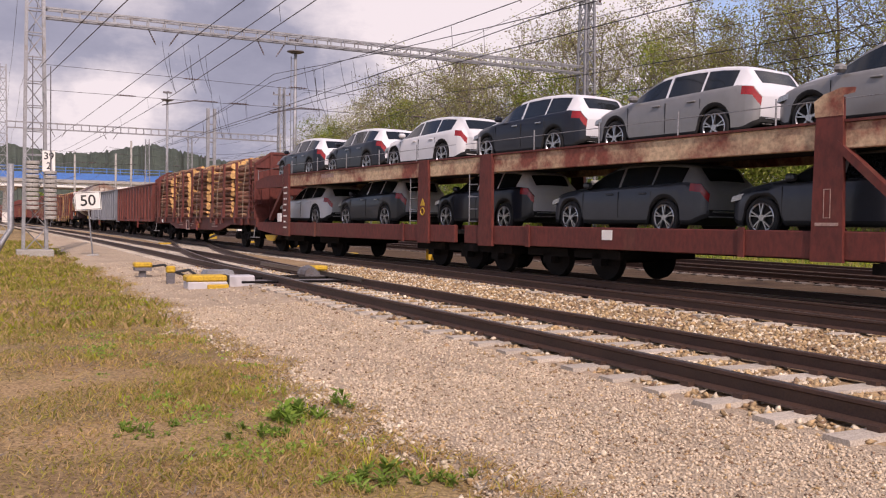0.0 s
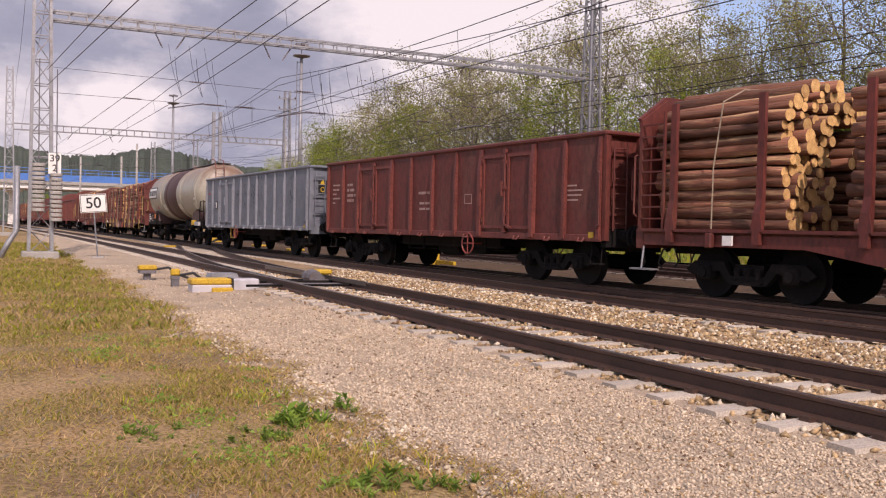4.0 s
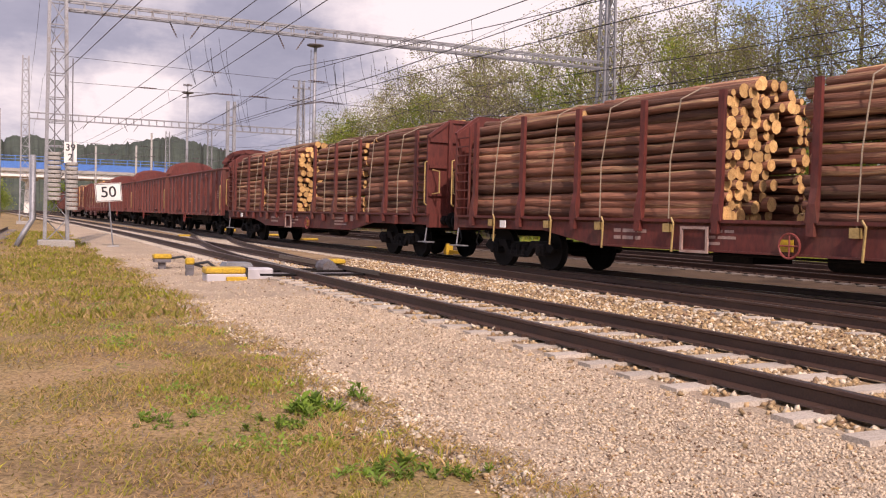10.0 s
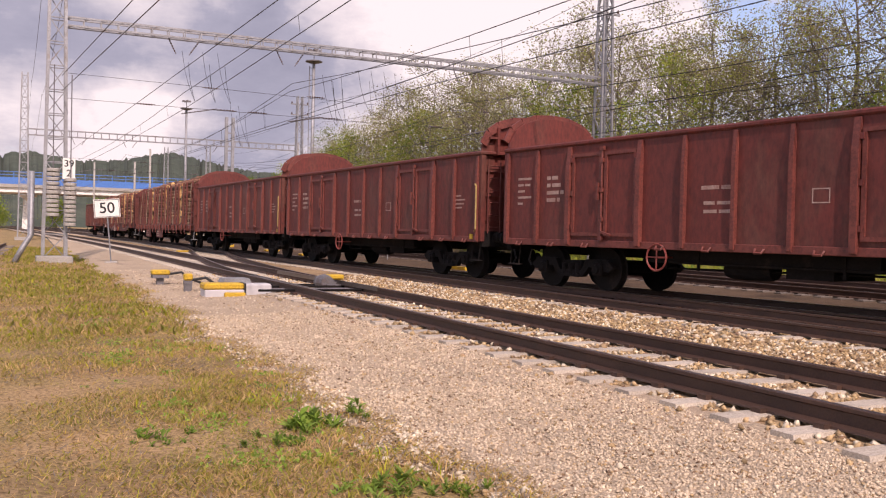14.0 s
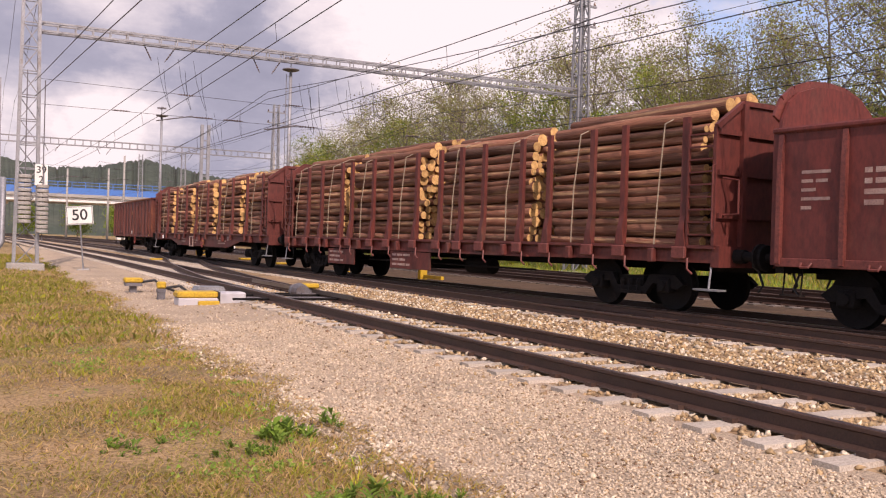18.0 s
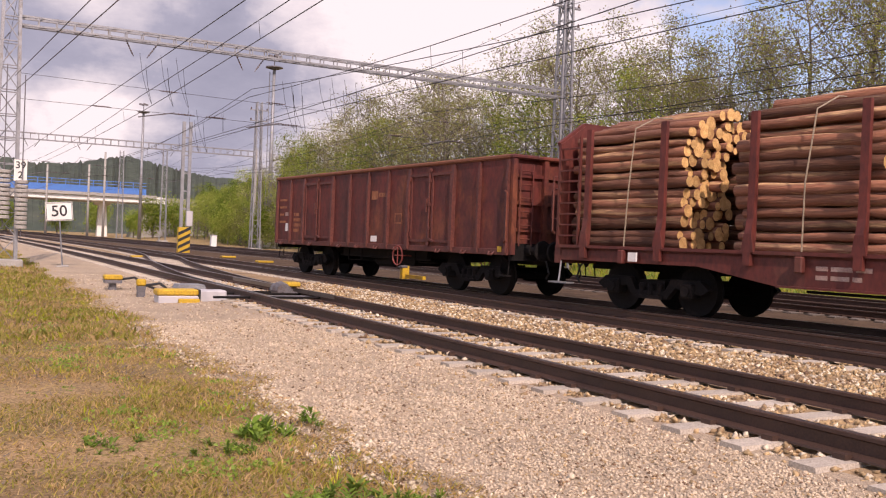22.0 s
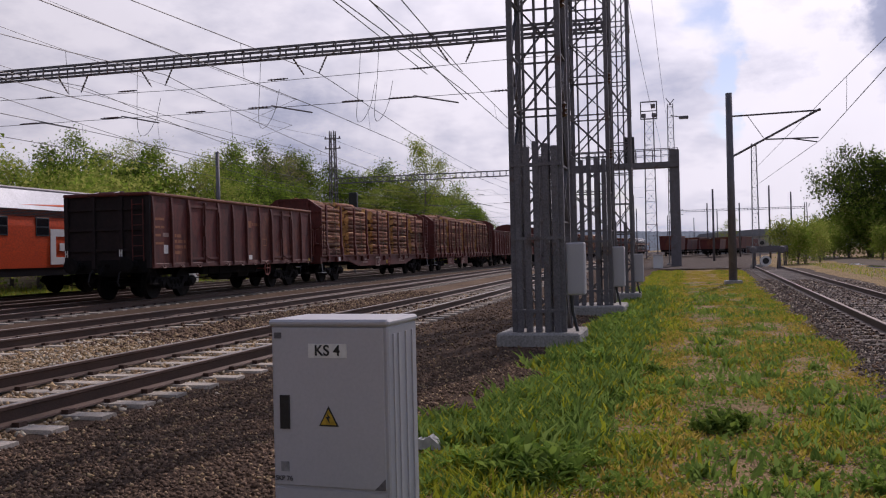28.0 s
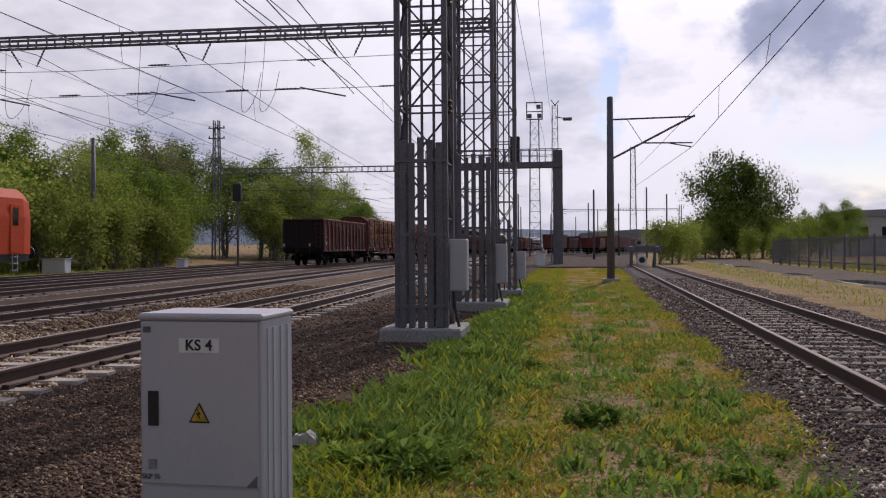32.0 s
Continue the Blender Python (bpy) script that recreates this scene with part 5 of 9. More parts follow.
def car(name, label, paint, film=None, tall=0.0, length=1.0, trim=None):
    """A new road car: local x ahead, z up from the tyres. Its skin is one loft, cut into panels."""
    c = thing(name, label, "car", "new cars on the transporter")
    trim = trim or paint
    tab = lambda xs, ys: (lambda x: float(np.interp(x, xs, ys)))
    top = tab([-2.20, -2.17, -2.12, -1.98, -1.86, -1.72, -1.3, -0.7, -0.15, 0.15, 0.45, 0.98, 1.25, 1.65, 1.95, 2.1, 2.17, 2.20], [0.80, 0.93, 1.02, 1.20, 1.345, 1.385, 1.435, 1.46, 1.45, 1.415, 1.31, 1.045, 1.0, 0.945, 0.875, 0.79, 0.70, 0.62])
    belt = tab([-2.20, -2.1, -1.8, -1.0, 0.0, 0.9, 1.5, 1.95, 2.12, 2.20], [0.78, 0.97, 1.005, 0.975, 0.945, 0.915, 0.86, 0.76, 0.66, 0.58])
    waist = tab([-2.20, -2.14, -2.0, -1.7, -1.2, 0.0, 1.2, 1.7, 1.95, 2.1, 2.17, 2.20], [0.66, 0.76, 0.84, 0.89, 0.915, 0.91, 0.915, 0.88, 0.80, 0.68, 0.58, 0.50])
    rail_ = tab([-2.2, -2.05, -1.86, -1.3, -0.4, 0.2, 0.6, 0.98, 1.4, 1.9, 2.2], [0.58, 0.64, 0.62, 0.64, 0.655, 0.65, 0.68, 0.70, 0.68, 0.58, 0.36])
    wheels = (-1.33, 1.36)

    def sill(x):
        z = 0.21 + tall * 0.25 + max(0.0, abs(x) - 1.95) * 0.55
        for xw in wheels:
            if abs(x - xw) < 0.385:
                z = max(z, 0.335 + math.sqrt(0.385 ** 2 - (x - xw) ** 2))
        return z
    xs = sorted({round(-2.2 + 0.1 * i, 3) for i in range(45)} | {round(w + d, 3) for w in wheels for d in (-0.384, -0.37, -0.34, -0.25, -0.15, 0.15, 0.25, 0.34, 0.37, 0.384)} | {-2.17, -2.12, -1.98, -1.86, -1.72, 0.15, 0.98, 2.17, -0.13, -0.06, -1.02, -0.97, 1.05})
    rows = []
    for x in xs:
        zb, zk, zt, ww, wr = sill(x), belt(x) + tall * 0.7, top(x) + tall, waist(x), rail_(x)
        zt = max(zt, zk + 0.012)
        wk = ww - 0.035
        wr = min(wr, wk - 0.04)
        lip = min(zb + 0.085, zk - 0.1)
        hi = zk + (zt - 0.055 - zk) * 0.9
        wf = wk + (wr - wk) * 0.92
        if zt - zk < 0.12:
            hi, wf = zk + (zt - zk) * 0.4, wk - 0.03
        rows.append([(x * length, y, z) for y, z in ((-(ww - 0.05), zb), (-(ww - 0.005), zb + 0.02), (-ww, lip), (-ww, min(zk - 0.17, 0.62 + tall * 0.4) if lip < 0.6 else (lip + zk) / 2), (-(ww - 0.012), zk - (0.15 if x < -1.82 else 0.055)), (-wk, zk), (-(wk - 0.018), zk + 0.012), (-wf, hi), (-(wr + 0.0), zt - 0.05 if zt - zk > 0.12 else zt - (zt - zk) * 0.3), (-(wr - 0.12), zt - 0.012), (-wr * 0.4, zt))])
    n = len(rows[0])
    panels = collections.defaultdict(Shape)

    def panel(x, j):
        if j == 0 or j == 1:
            return "sill_trim"
        if j == 3 or j == 4:
            return "tail_lamp" if x < -1.88 and j == 4 else "body"
        if j == 6 and -1.72 < x < 0.9:
            if -0.13 < x < -0.06 or -1.02 < x < -0.97:
                return "pillar"
            return "side_window_front" if x > -0.1 else "side_window_middle" if x > -1.0 else "side_window_rear"
        if j >= 8 and 0.2 < x < 0.98:
            return "windscreen"
        if j >= 9 and -2.10 < x < -1.88:
            return "rear_window"
        if j >= 6 and -2.2 < x < 0.25:
            return "roof"
        if j >= 7 and x > 1.0:
            return "bonnet"
        return "body"
    for i in range(len(xs) - 1):
        xm = (xs[i] + xs[i + 1]) / 2
        for j in range(n - 1):
            q = (rows[i][j], rows[i + 1][j], rows[i + 1][j + 1], rows[i][j + 1])
            for sy, tag in ((1, "near"), (-1, "far")):
                nm = panel(xm, j)
                key = (nm, tag if nm[:4] in ("side", "tail") else "")
                panels[key].add([(p[0], p[1] * sy, p[2]) for p in q], [(0, 1, 2, 3)])
        panels[(panel(xm, n - 1), "")].add([rows[i][-1], rows[i + 1][-1], (rows[i + 1][-1][0], -rows[i + 1][-1][1], rows[i + 1][-1][2]), (rows[i][-1][0], -rows[i][-1][1], rows[i][-1][2])], [(0, 1, 2, 3)])
    for i, nm in ((0, "tailgate"), (-1, "front_mask")):
        ring_ = rows[i] + [(p[0], -p[1], p[2]) for p in reversed(rows[i])]
        panels[(nm, "")].add(ring_, [tuple(range(len(ring_)))])
    dress = {"body": paint, "sill_trim": M_TYRE, "pillar": film or trim, "windscreen": M_GLASS, "rear_window": M_GLASS, "roof": film or paint, "bonnet": film or paint, "tailgate": film or paint, "tail_lamp": M_TAIL, "front_mask": M_TYRE}
    words_ = {"roof": "roof and rear pillars under white protective film", "bonnet": "bonnet under white protective film", "tailgate": "tailgate under white film"}
    body = None
    for (nm, tag), sh in sorted(panels.items(), key=lambda e: e[0][0] != "body"):
        me = sh.mesh(nm, dress[nm] if nm in dress else M_GLASS, True)
        bm = bmesh.new()
        bm.from_mesh(me)
        bmesh.ops.remove_doubles(bm, verts=bm.verts, dist=0.0005)
        bmesh.ops.recalc_face_normals(bm, faces=bm.faces)
        bm.to_mesh(me)
        bm.free()
        ob = part(nm.replace("_front", "").replace("_middle", "").replace("_rear", "") if nm.startswith("side") else nm, me, None, c, words_.get(nm, "") if film else "", True)
        body = body or ob
    zh = 0.80 + tall * 0.7
    for sy in (-1, 1):
        for x in (0.95, -0.10, -1.0):
            part("door_seam", Shape().box((x - 0.006) * length, (x + 0.006) * length, *sorted((sy * 0.90, sy * 0.917)), 0.34 if x > -0.9 else 0.72, 0.86 + tall * 0.6), M_BLACK, body)
        part("mirror", Shape().box(0.66 * length, 0.83 * length, *sorted((sy * 0.87, sy * 1.05)), 0.95 + tall * 0.7, 1.08 + tall * 0.7, 0, 0.04), paint, c)
        for x in (0.14, -0.78):
            part("door_handle", Shape().box(x * length - 0.10, x * length + 0.10, *sorted((sy * 0.90, sy * 0.935)), zh, zh + 0.035, 0, 0.01), paint if paint is not M_PDARK else M_ALLOY, c)
        part("head_lamp", Shape().prism([(1.70 * length, 0.70 + tall * 0.5), (2.06 * length, 0.62 + tall * 0.5), (2.02 * length, 0.72 + tall * 0.5), (1.72 * length, 0.79 + tall * 0.5)], "y", *sorted((sy * 0.55, sy * 0.83))), M_ALLOY, c)
        for x in wheels:
            x *= length
            part("wheel_well", Shape().lathe([(sy * 0.55, 0.37), (sy * 0.80, 0.37)], 16, "y", 0, (x, 0, 0.36)), M_BLACK, c)
            ty = part("wheel", Shape().lathe([(sy * 0.68, 0.2), (sy * 0.69, 0.33), (sy * 0.72, 0.345), (sy * 0.86, 0.345), (sy * 0.885, 0.325), (sy * 0.887, 0.255), (sy * 0.84, 0.25), (sy * 0.835, 0.04)], 26, "y", 0, (x, 0, 0.345)), M_TYRE, c, "", True)
            rm = Shape().ring((x, sy * 0.885, 0.345), 0.245, 0.016, "y", 22)
            for i in range(5):
                a = 2 * math.pi * i / 5 + 0.3
                for d in (-0.16, 0.16):
                    rm.bar((x + 0.05 * math.cos(a), sy * 0.89, 0.345 + 0.05 * math.sin(a)), (x + 0.24 * math.cos(a + d), sy * 0.882, 0.345 + 0.24 * math.sin(a + d)), 0.04, 0.02)
            rm.lathe([(sy * 0.86, 0.065), (sy * 0.90, 0.06)], 10, "y", 0, (x, 0, 0.345))
            part("rim", rm, M_ALLOY, ty, "bright alloy rim with split spokes")
    part("bumper", Shape().box(-2.22 * length, -2.0 * length, -0.70, 0.70, 0.34, 0.52, 0, 0.05), M_TYRE, c, "dark rear bumper")
    part("bumper_strip", Shape().box(-2.232 * length, -2.2 * length, -0.55, 0.55, 0.44, 0.47, 0, 0.01), M_ALLOY, c)
    part("underbody", Shape().box(-1.95 * length, 1.95 * length, -0.7, 0.7, 0.2 + tall * 0.2, 0.5), M_BLACK, c)
    return c


def transporter():
    w = thing("car_transporter_wagon", "two-deck red car transporter wagon with peeled paint", "car transporter", "wagons of the goods train")
    # local x from the wagon's west end; two units coupled in the middle
    for a, b in ((0.0, 10.9), (11.35, 22.3), (22.8, 33.6)):
        for sy in (-1, 1):
            lo = part("lower_beam", Shape().box(a, b, *sorted((sy * 1.30, sy * 1.42)), 0.66, 1.10, 0, 0.015), M_OXIDE, w, "scuffed lower side beam")
            part("beam_stiffener", Shape().box(a + 2.5, a + 2.62, *sorted((sy * 1.42, sy * 1.46)), 0.64, 1.14).box(b - 2.62, b - 2.5, *sorted((sy * 1.42, sy * 1.46)), 0.64, 1.14), M_OXIDE, lo)
            up = part("upper_beam", Shape().box(a - 0.25, b + 0.25, *sorted((sy * 1.30, sy * 1.40)), 2.36, 2.76, 0, 0.015), M_PEEL, w, "upper side beam with flaking paint")
            part("beam_lip", Shape().box(a - 0.25, b + 0.25, *sorted((sy * 1.30, sy * 1.44)), 2.76, 2.80), M_OXIDE, up)
            rl = Shape()
            x = a + 0.6
            while x < b:
                rl.rod((x, sy * 1.41, 2.76), (x, sy * 1.41, 3.24), 0.016)
                x += 2.1
            rl.rod((a, sy * 1.41, 3.1), (b, sy * 1.41, 3.12), 0.008)
            part("deck_rail", rl, M_STEEL, w, "low posts and wire along the upper deck")
        part("lower_deck", Shape().box(a, b, -1.3, 1.3, 0.88, 0.965), M_GEAR, w)
        part("upper_deck", Shape().box(a - 0.25, b + 0.25, -1.3, 1.3, 2.52, 2.605), M_GEAR, w)
    for x, slant in ((0.22, -1), (9.45, 0), (12.3, 0), (21.36, 1), (24.0, 0), (33.0, 1)):
        for sy in (-1, 1):
            p = part("post", Shape().prism([(x - 0.28, 0.62), (x + 0.28, 0.62), (x + 0.24, 2.5), (x + 0.22, 3.14 if slant else 2.80), (x - 0.22, 3.06 if slant else 2.80), (x - 0.24, 2.5)], "y", *sorted((sy * 1.40, sy * 1.475))), M_OXIDE, w, "upright box post")
            part("brace", Shape().bar((x + (0.1 if slant >= 0 else -0.1), sy * 1.40, 2.45), (x + (0.75 if slant >= 0 else -0.75) * (2 if slant else 0.3), sy * 1.40, 2.42 if not slant else 1.2), 0.16, 0.12), M_OXIDE, p)
            if slant > 0:
                part("post_cap", Shape().prism([(x - 0.24, 2.86), (x + 0.24, 2.86), (x + 0.24, 3.16), (x + 0.42, 3.18), (x + 0.44, 3.26), (x + 0.2, 3.28), (x - 0.1, 3.2), (x - 0.26, 3.1)], "y", *sorted((sy * 1.475, sy * 1.485))), M_PEEL, p, "scuffed cap of the post")
                part("outline_mark", Shape().box(x - 0.06, x - 0.05, *sorted((sy * 1.476, sy * 1.482)), 1.3, 1.75).box(x + 0.05, x + 0.06, *sorted((sy * 1.476, sy * 1.482)), 1.3, 1.75).box(x - 0.05, x + 0.05, *sorted((sy * 1.476, sy * 1.482)), 1.74, 1.75).box(x - 0.05, x + 0.05, *sorted((sy * 1.476, sy * 1.482)), 1.3, 1.31), M_FAINT, p)
                part("post_lettering", Shape().box(x - 0.2, x + 0.2, *sorted((sy * 1.476, sy * 1.482)), 1.18, 1.23), M_FAINT, p)
            if slant < 0:
                part("nose_beam", Shape().prism([(x, 2.36), (x, 2.80), (x - 2.0, 2.80), (x - 3.1, 2.62), (x - 3.1, 2.36)], "y", *sorted((sy * 1.28, sy * 1.40))), M_OXIDE, p, "upper nose beam over the coupling")
                part("nose_beam", Shape().prism([(x, 0.62), (x, 1.10), (x - 2.8, 1.10), (x - 2.95, 0.98), (x - 2.8, 0.80), (x - 1.2, 0.66)], "y", *sorted((sy * 1.28, sy * 1.40))), M_OXIDE, p, "lower nose beam over the coupling")
                part("nose_rail", Shape().rod((x - 2.9, sy * 1.36, 2.62), (x - 2.9, sy * 1.36, 3.05), 0.016).rod((x - 2.9, sy * 1.36, 3.0), (x, sy * 1.38, 3.1), 0.008), M_STEEL, p)
        ld = Shape()
        if not slant:
            for i in range(6):
                ld.rod((x - 0.8, -1.38, 1.2 + i * 0.3), (x - 0.45, -1.38, 1.2 + i * 0.3), 0.012)
            ld.rod((x - 0.8, -1.38, 1.1), (x - 0.8, -1.38, 2.8), 0.014)
            part("ladder", ld, M_STEEL, w)
    for x in (-1.7, 0.3, 3.0, 9.3, 10.9, 12.2, 14.2, 15.8, 22.6, 24.6, 32.4):
        for dx in (0,):
            ax = part("axle", Shape().box(x - 0.7, x + 0.7, -1.1, 1.1, 0.45, 0.62), M_GEAR, w)
            s = Shape()
            for y, sg in ((-0.75, -1), (0.75, 1)):
                s.lathe([(y + sg * 0.07, 0.1), (y + sg * 0.065, 0.42), (y - sg * 0.05, 0.425), (y - sg * 0.08, 0.45), (y - sg * 0.085, 0.1)], 28, "y", 0, (x, 0, 0.425))
            s.rod((x, -0.8, 0.425), (x, 0.8, 0.425), 0.08, n=10)
            part("wheelset", s, M_GEAR, ax)
            part("leaf_spring", Shape().box(x - 0.6, x + 0.6, -1.06, -0.94, 0.58, 0.66).box(x - 0.4, x + 0.4, -1.06, -0.94, 0.52, 0.58).box(x - 0.14, x + 0.14, -1.1, -0.9, 0.3, 0.55), M_GEAR, ax)
    part("centre_sill", Shape().box(-2.3, 33.6, -0.35, 0.35, 0.6, 0.94), M_GEAR, w)
    for y in (-0.875, 0.875):
        part("buffer", Shape().lathe([(-2.3, 0.12), (-2.55, 0.1), (-2.66, 0.09), (-2.67, 0.22), (-2.73, 0.22)], 14, "x", 0, (0, y, 1.05)), M_GEAR, w)
    part("nose_plate", Shape().box(-2.35, -2.2, -1.28, 1.28, 0.75, 1.08), M_OXIDE, w)
    part("nose_deck", Shape().box(-2.9, 0.3, -1.28, 1.28, 2.5, 2.58), M_GEAR, w)
    part("coupler_foot", Shape().prism([(-2.0, 0.62), (-0.9, 0.62), (-1.15, 0.42), (-1.75, 0.42)], "y", -1.36, -1.3), M_YELLOW, w, "yellow coupler foot")
    bars(w, "lettering", 0.05, 2.35, -1.477, [(0.3,), (0.28,), (0.14, 0.1), (0.26,), (0.2,), (0.3,), (0.2,), (0.28,)], M_WHITE, 0.2, 0.05)
    part("notice_slip", Shape().box(-0.62, -0.3, -1.43, -1.40, 1.12, 1.42), M_WHITE, w, "white notice on the nose")
    part("warning_mark", Shape().prism([(9.33, 1.6), (9.57, 1.6), (9.45, 1.8)], "y", -1.482, -1.477).ring((9.45, -1.48, 1.45), 0.09, 0.018), M_YELLOW, w, "yellow warning marks")
    bars(w, "lettering", 3.0, 2.68, -1.405, [(0.35, 0.5)], M_FAINT, 0.1, 0.12)
    part("side_plate", Shape().box(16.3, 16.6, -1.428, -1.42, 0.85, 1.05), M_WHITE, w)
    return w


def train_at(t):
    """How far the train has come along the line at t seconds."""
    a = max(0.0, 20.0 - t)
    return 8.94 * (t - 20) - 0.0237 * a * a / 2 - 0.0325 * a ** 3 / 60


LINE = [(x / 2, yT(x / 2)) for x in range(-840, 1200)]
DIST = [0.0]
for (xa, ya), (xb, yb) in zip(LINE, LINE[1:]):
    DIST.append(DIST[-1] + math.hypot(xb - xa, yb - ya))
D0 = DIST[840]
DIST = np.array(DIST) - D0
LX, LY = np.array([p[0] for p in LINE]), np.array([p[1] for p in LINE])


def on_line(s):
    x = float(np.interp(s, DIST, LX))
    return x, yT(x), gz(x)


def wagon_pose(mid, t, reach):
    """Pose of a wagon whose middle is mid metres along the train, on bogies reach metres from its middle."""
    s = mid + train_at(t)
    (xa, ya, za), (xb, yb, zb) = on_line(s - reach), on_line(s + reach)
    return pose((xa + xb) / 2, (ya + yb) / 2, (za + zb) / 2, 0, 0, math.degrees(math.atan2(yb - ya, xb - xa)))


MOVERS = []
EVEN = [-8.64 + 1.92 * i for i in range(10)]
FIVE = [(-9.2, -6.4), (-5.2, -2.5), (-1.4, 1.3), (2.45, 5.3), (6.3, 9.1)]
FOUR = [(-9.1, -5.06), (-5.0, -1.03), (0.72, 4.86), (4.96, 9.1)]
w2, l2 = timber_wagon("timber_wagon", "red-brown timber wagon stacked with short spruce logs", EVEN, FIVE, 2)
w6, l6 = timber_wagon("timber_wagon", "red-brown timber wagon with long logs and yellow lashing hooks", EVEN, FOUR, 6)
w7, l7 = timber_wagon("timber_wagon", "red-brown timber wagon with long logs and one pale gap", EVEN, FOUR, 7)
w11, l11 = timber_wagon("timber_wagon", "red-brown timber wagon heaped high with long logs", [-9.1, -7.65, -6.62, -5.15, -4.48, -3.1, -2.1, -0.65, 0.52, 1.48, 2.45, 3.92, 4.88, 6.25, 7.15, 8.7], [(-9.2, -5.28), (-4.65, -0.72), (0.3, 4.05), (4.75, 9.0)], 11, belly=False)
w12, l12 = timber_wagon("timber_wagon", "red-brown timber wagon with five stacks of pale-ended logs", EVEN, FIVE, 12)
w3 = open_wagon("open_wagon", "red-brown high-sided open goods wagon", M_OXIDE, False, "", 6.55)
w4 = open_wagon("open_wagon", "grey high-sided open goods wagon with flaking paint", M_GREY, False, "grey")
w8 = open_wagon("open_wagon", "dark red open goods wagon with a raised gable end", M_RED, True, "", 6.62)
w9, w10 = copy_thing(w8, Matrix()), copy_thing(w8, Matrix())
w13 = open_wagon("open_wagon", "rust-brown open goods wagon at the end of the train", M_BROWN, False, "logo")
w5 = tank_wagon()
w1 = transporter()
for ob, mid, reach in ((w2, 143.32, 7), (w3, 126.4, 4.5), (w4, 111.75, 4.5), (w5, 98.0, 5.3), (w6, 79.2, 7), (w7, 58.95, 7), (w8, 41.75, 4.5), (w9, 27.45, 4.5), (w10, 13.5, 4.5), (w11, -3.75, 7), (w12, -24.29, 7), (w13, -41.65, 4.5)):
    MOVERS.append((ob, mid, reach, Matrix()))
for ls, mid in ((l2, 143.32), (l6, 79.2), (l7, 58.95), (l11, -3.75), (l12, -24.29)):
    for ob in ls:
        MOVERS.append((ob, mid, 7, Matrix()))
MOVERS.append((w1, 156.2 + 17, 14, Matrix.Translation((-17, 0, 0))))
car_white = car("estate_car", "white estate car without number plates", M_PWHITE, None, 0.0, 0.96)
car_dark = car("off_road_car", "dark blue sport utility car under white roof film", M_PDARK, M_PFILM, 0.03, 0.89)
car_silver = car("off_road_car", "silver sport utility car with film over roof and tailgate", M_PSILVER, M_PFILM, 0.07, 0.96)
car_grey = car("estate_car", "dark grey estate car with a pale filmed tailgate", M_PGREY, M_PGREYFILM, 0.0, 1.02)
car_black = car("off_road_car", "dark blue sport utility car with film over roof and tailgate", M_PDARK, M_PFILM, 0.07, 0.96)
used = set()
for proto, s, z in ((car_dark, 155.9, 2.61), (car_dark, 160.15, 2.61), (car_white, 164.35, 2.61), (car_black, 169.0, 2.61), (car_silver, 173.55, 2.61), (car_silver, 178.1, 2.61), (car_dark, 182.6, 2.61),
                    (car_white, 156.35, 0.97), (car_black, 161.25, 0.97), (car_black, 167.2, 0.97), (car_grey, 172.3, 0.97), (car_grey, 177.3, 0.97), (car_grey, 182.2, 0.97)):
    ob = proto if proto not in used else copy_thing(proto, Matrix())
    used.add(proto)
    MOVERS.append((ob, 156.2 + 17, 14, Matrix.Translation((s - 173.2, 0, z)) @ pose(0, 0, 0, 0, 0, 180)))

# ---- masts, gantries and overhead line ----
def lattice(parent, h, wb, wt, step=0.9, leg=0.07, material=None, dark=False):
    """Four legs and crossed bracing of a lattice mast, in the parent's space."""
    material = material or M_STEEL
    for sx in (-1, 1):
        for sy in (-1, 1):
            part("leg", Shape().bar((sx * wb / 2, sy * wb / 2, 0), (sx * wt / 2, sy * wt / 2, h), leg), material, parent, "angle-iron leg")
    z, flip = 0.15, 1
    s = Shape()
    while z < h - step * 0.5:
        z2 = min(h, z + step)
        a, b = (wb + (wt - wb) * z / h) / 2, (wb + (wt - wb) * z2 / h) / 2
        for sx, sy, tx, ty in ((-1, -1, 1, -1), (1, -1, 1, 1), (1, 1, -1, 1), (-1, 1, -1, -1)):
            if flip > 0:
                s.bar((sx * a, sy * a, z), (tx * b, ty * b, z2), leg * 0.6, leg * 0.3)
            else:
                s.bar((tx * a, ty * a, z), (sx * b, sy * b, z2), leg * 0.6, leg * 0.3)
            if dark:
                s.bar((tx * a, ty * a, z), (sx * b, sy * b, z2), leg * 0.6, leg * 0.3)
            s.bar((sx * b, sy * b, z2), (tx * b, ty * b, z2), leg * 0.55, leg * 0.3)
        z, flip = z2, -flip
    part("bracing", s, material, parent, "riveted cross bracing")


def mast(x, y, h, wb=0.75, wt=0.42, label="grey lattice catenary mast on a concrete footing", z=None, material=None, dark=False, step=0.9, leg=0.07, foot=True, group="lattice masts"):
    z = gz(x) - 0.3 if z is None else z
    m = thing("catenary_mast", label, "catenary mast", group, at=pose(x, y, z))
    if foot:
        part("footing", Shape().box(-wb * 0.8, wb * 0.8, -wb * 0.8, wb * 0.8, -0.35, 0.22, 0, 0.03), M_CONCRETE, m, "concrete footing")
    lattice(m, h, wb, wt, step, leg, material, dark)
    return m


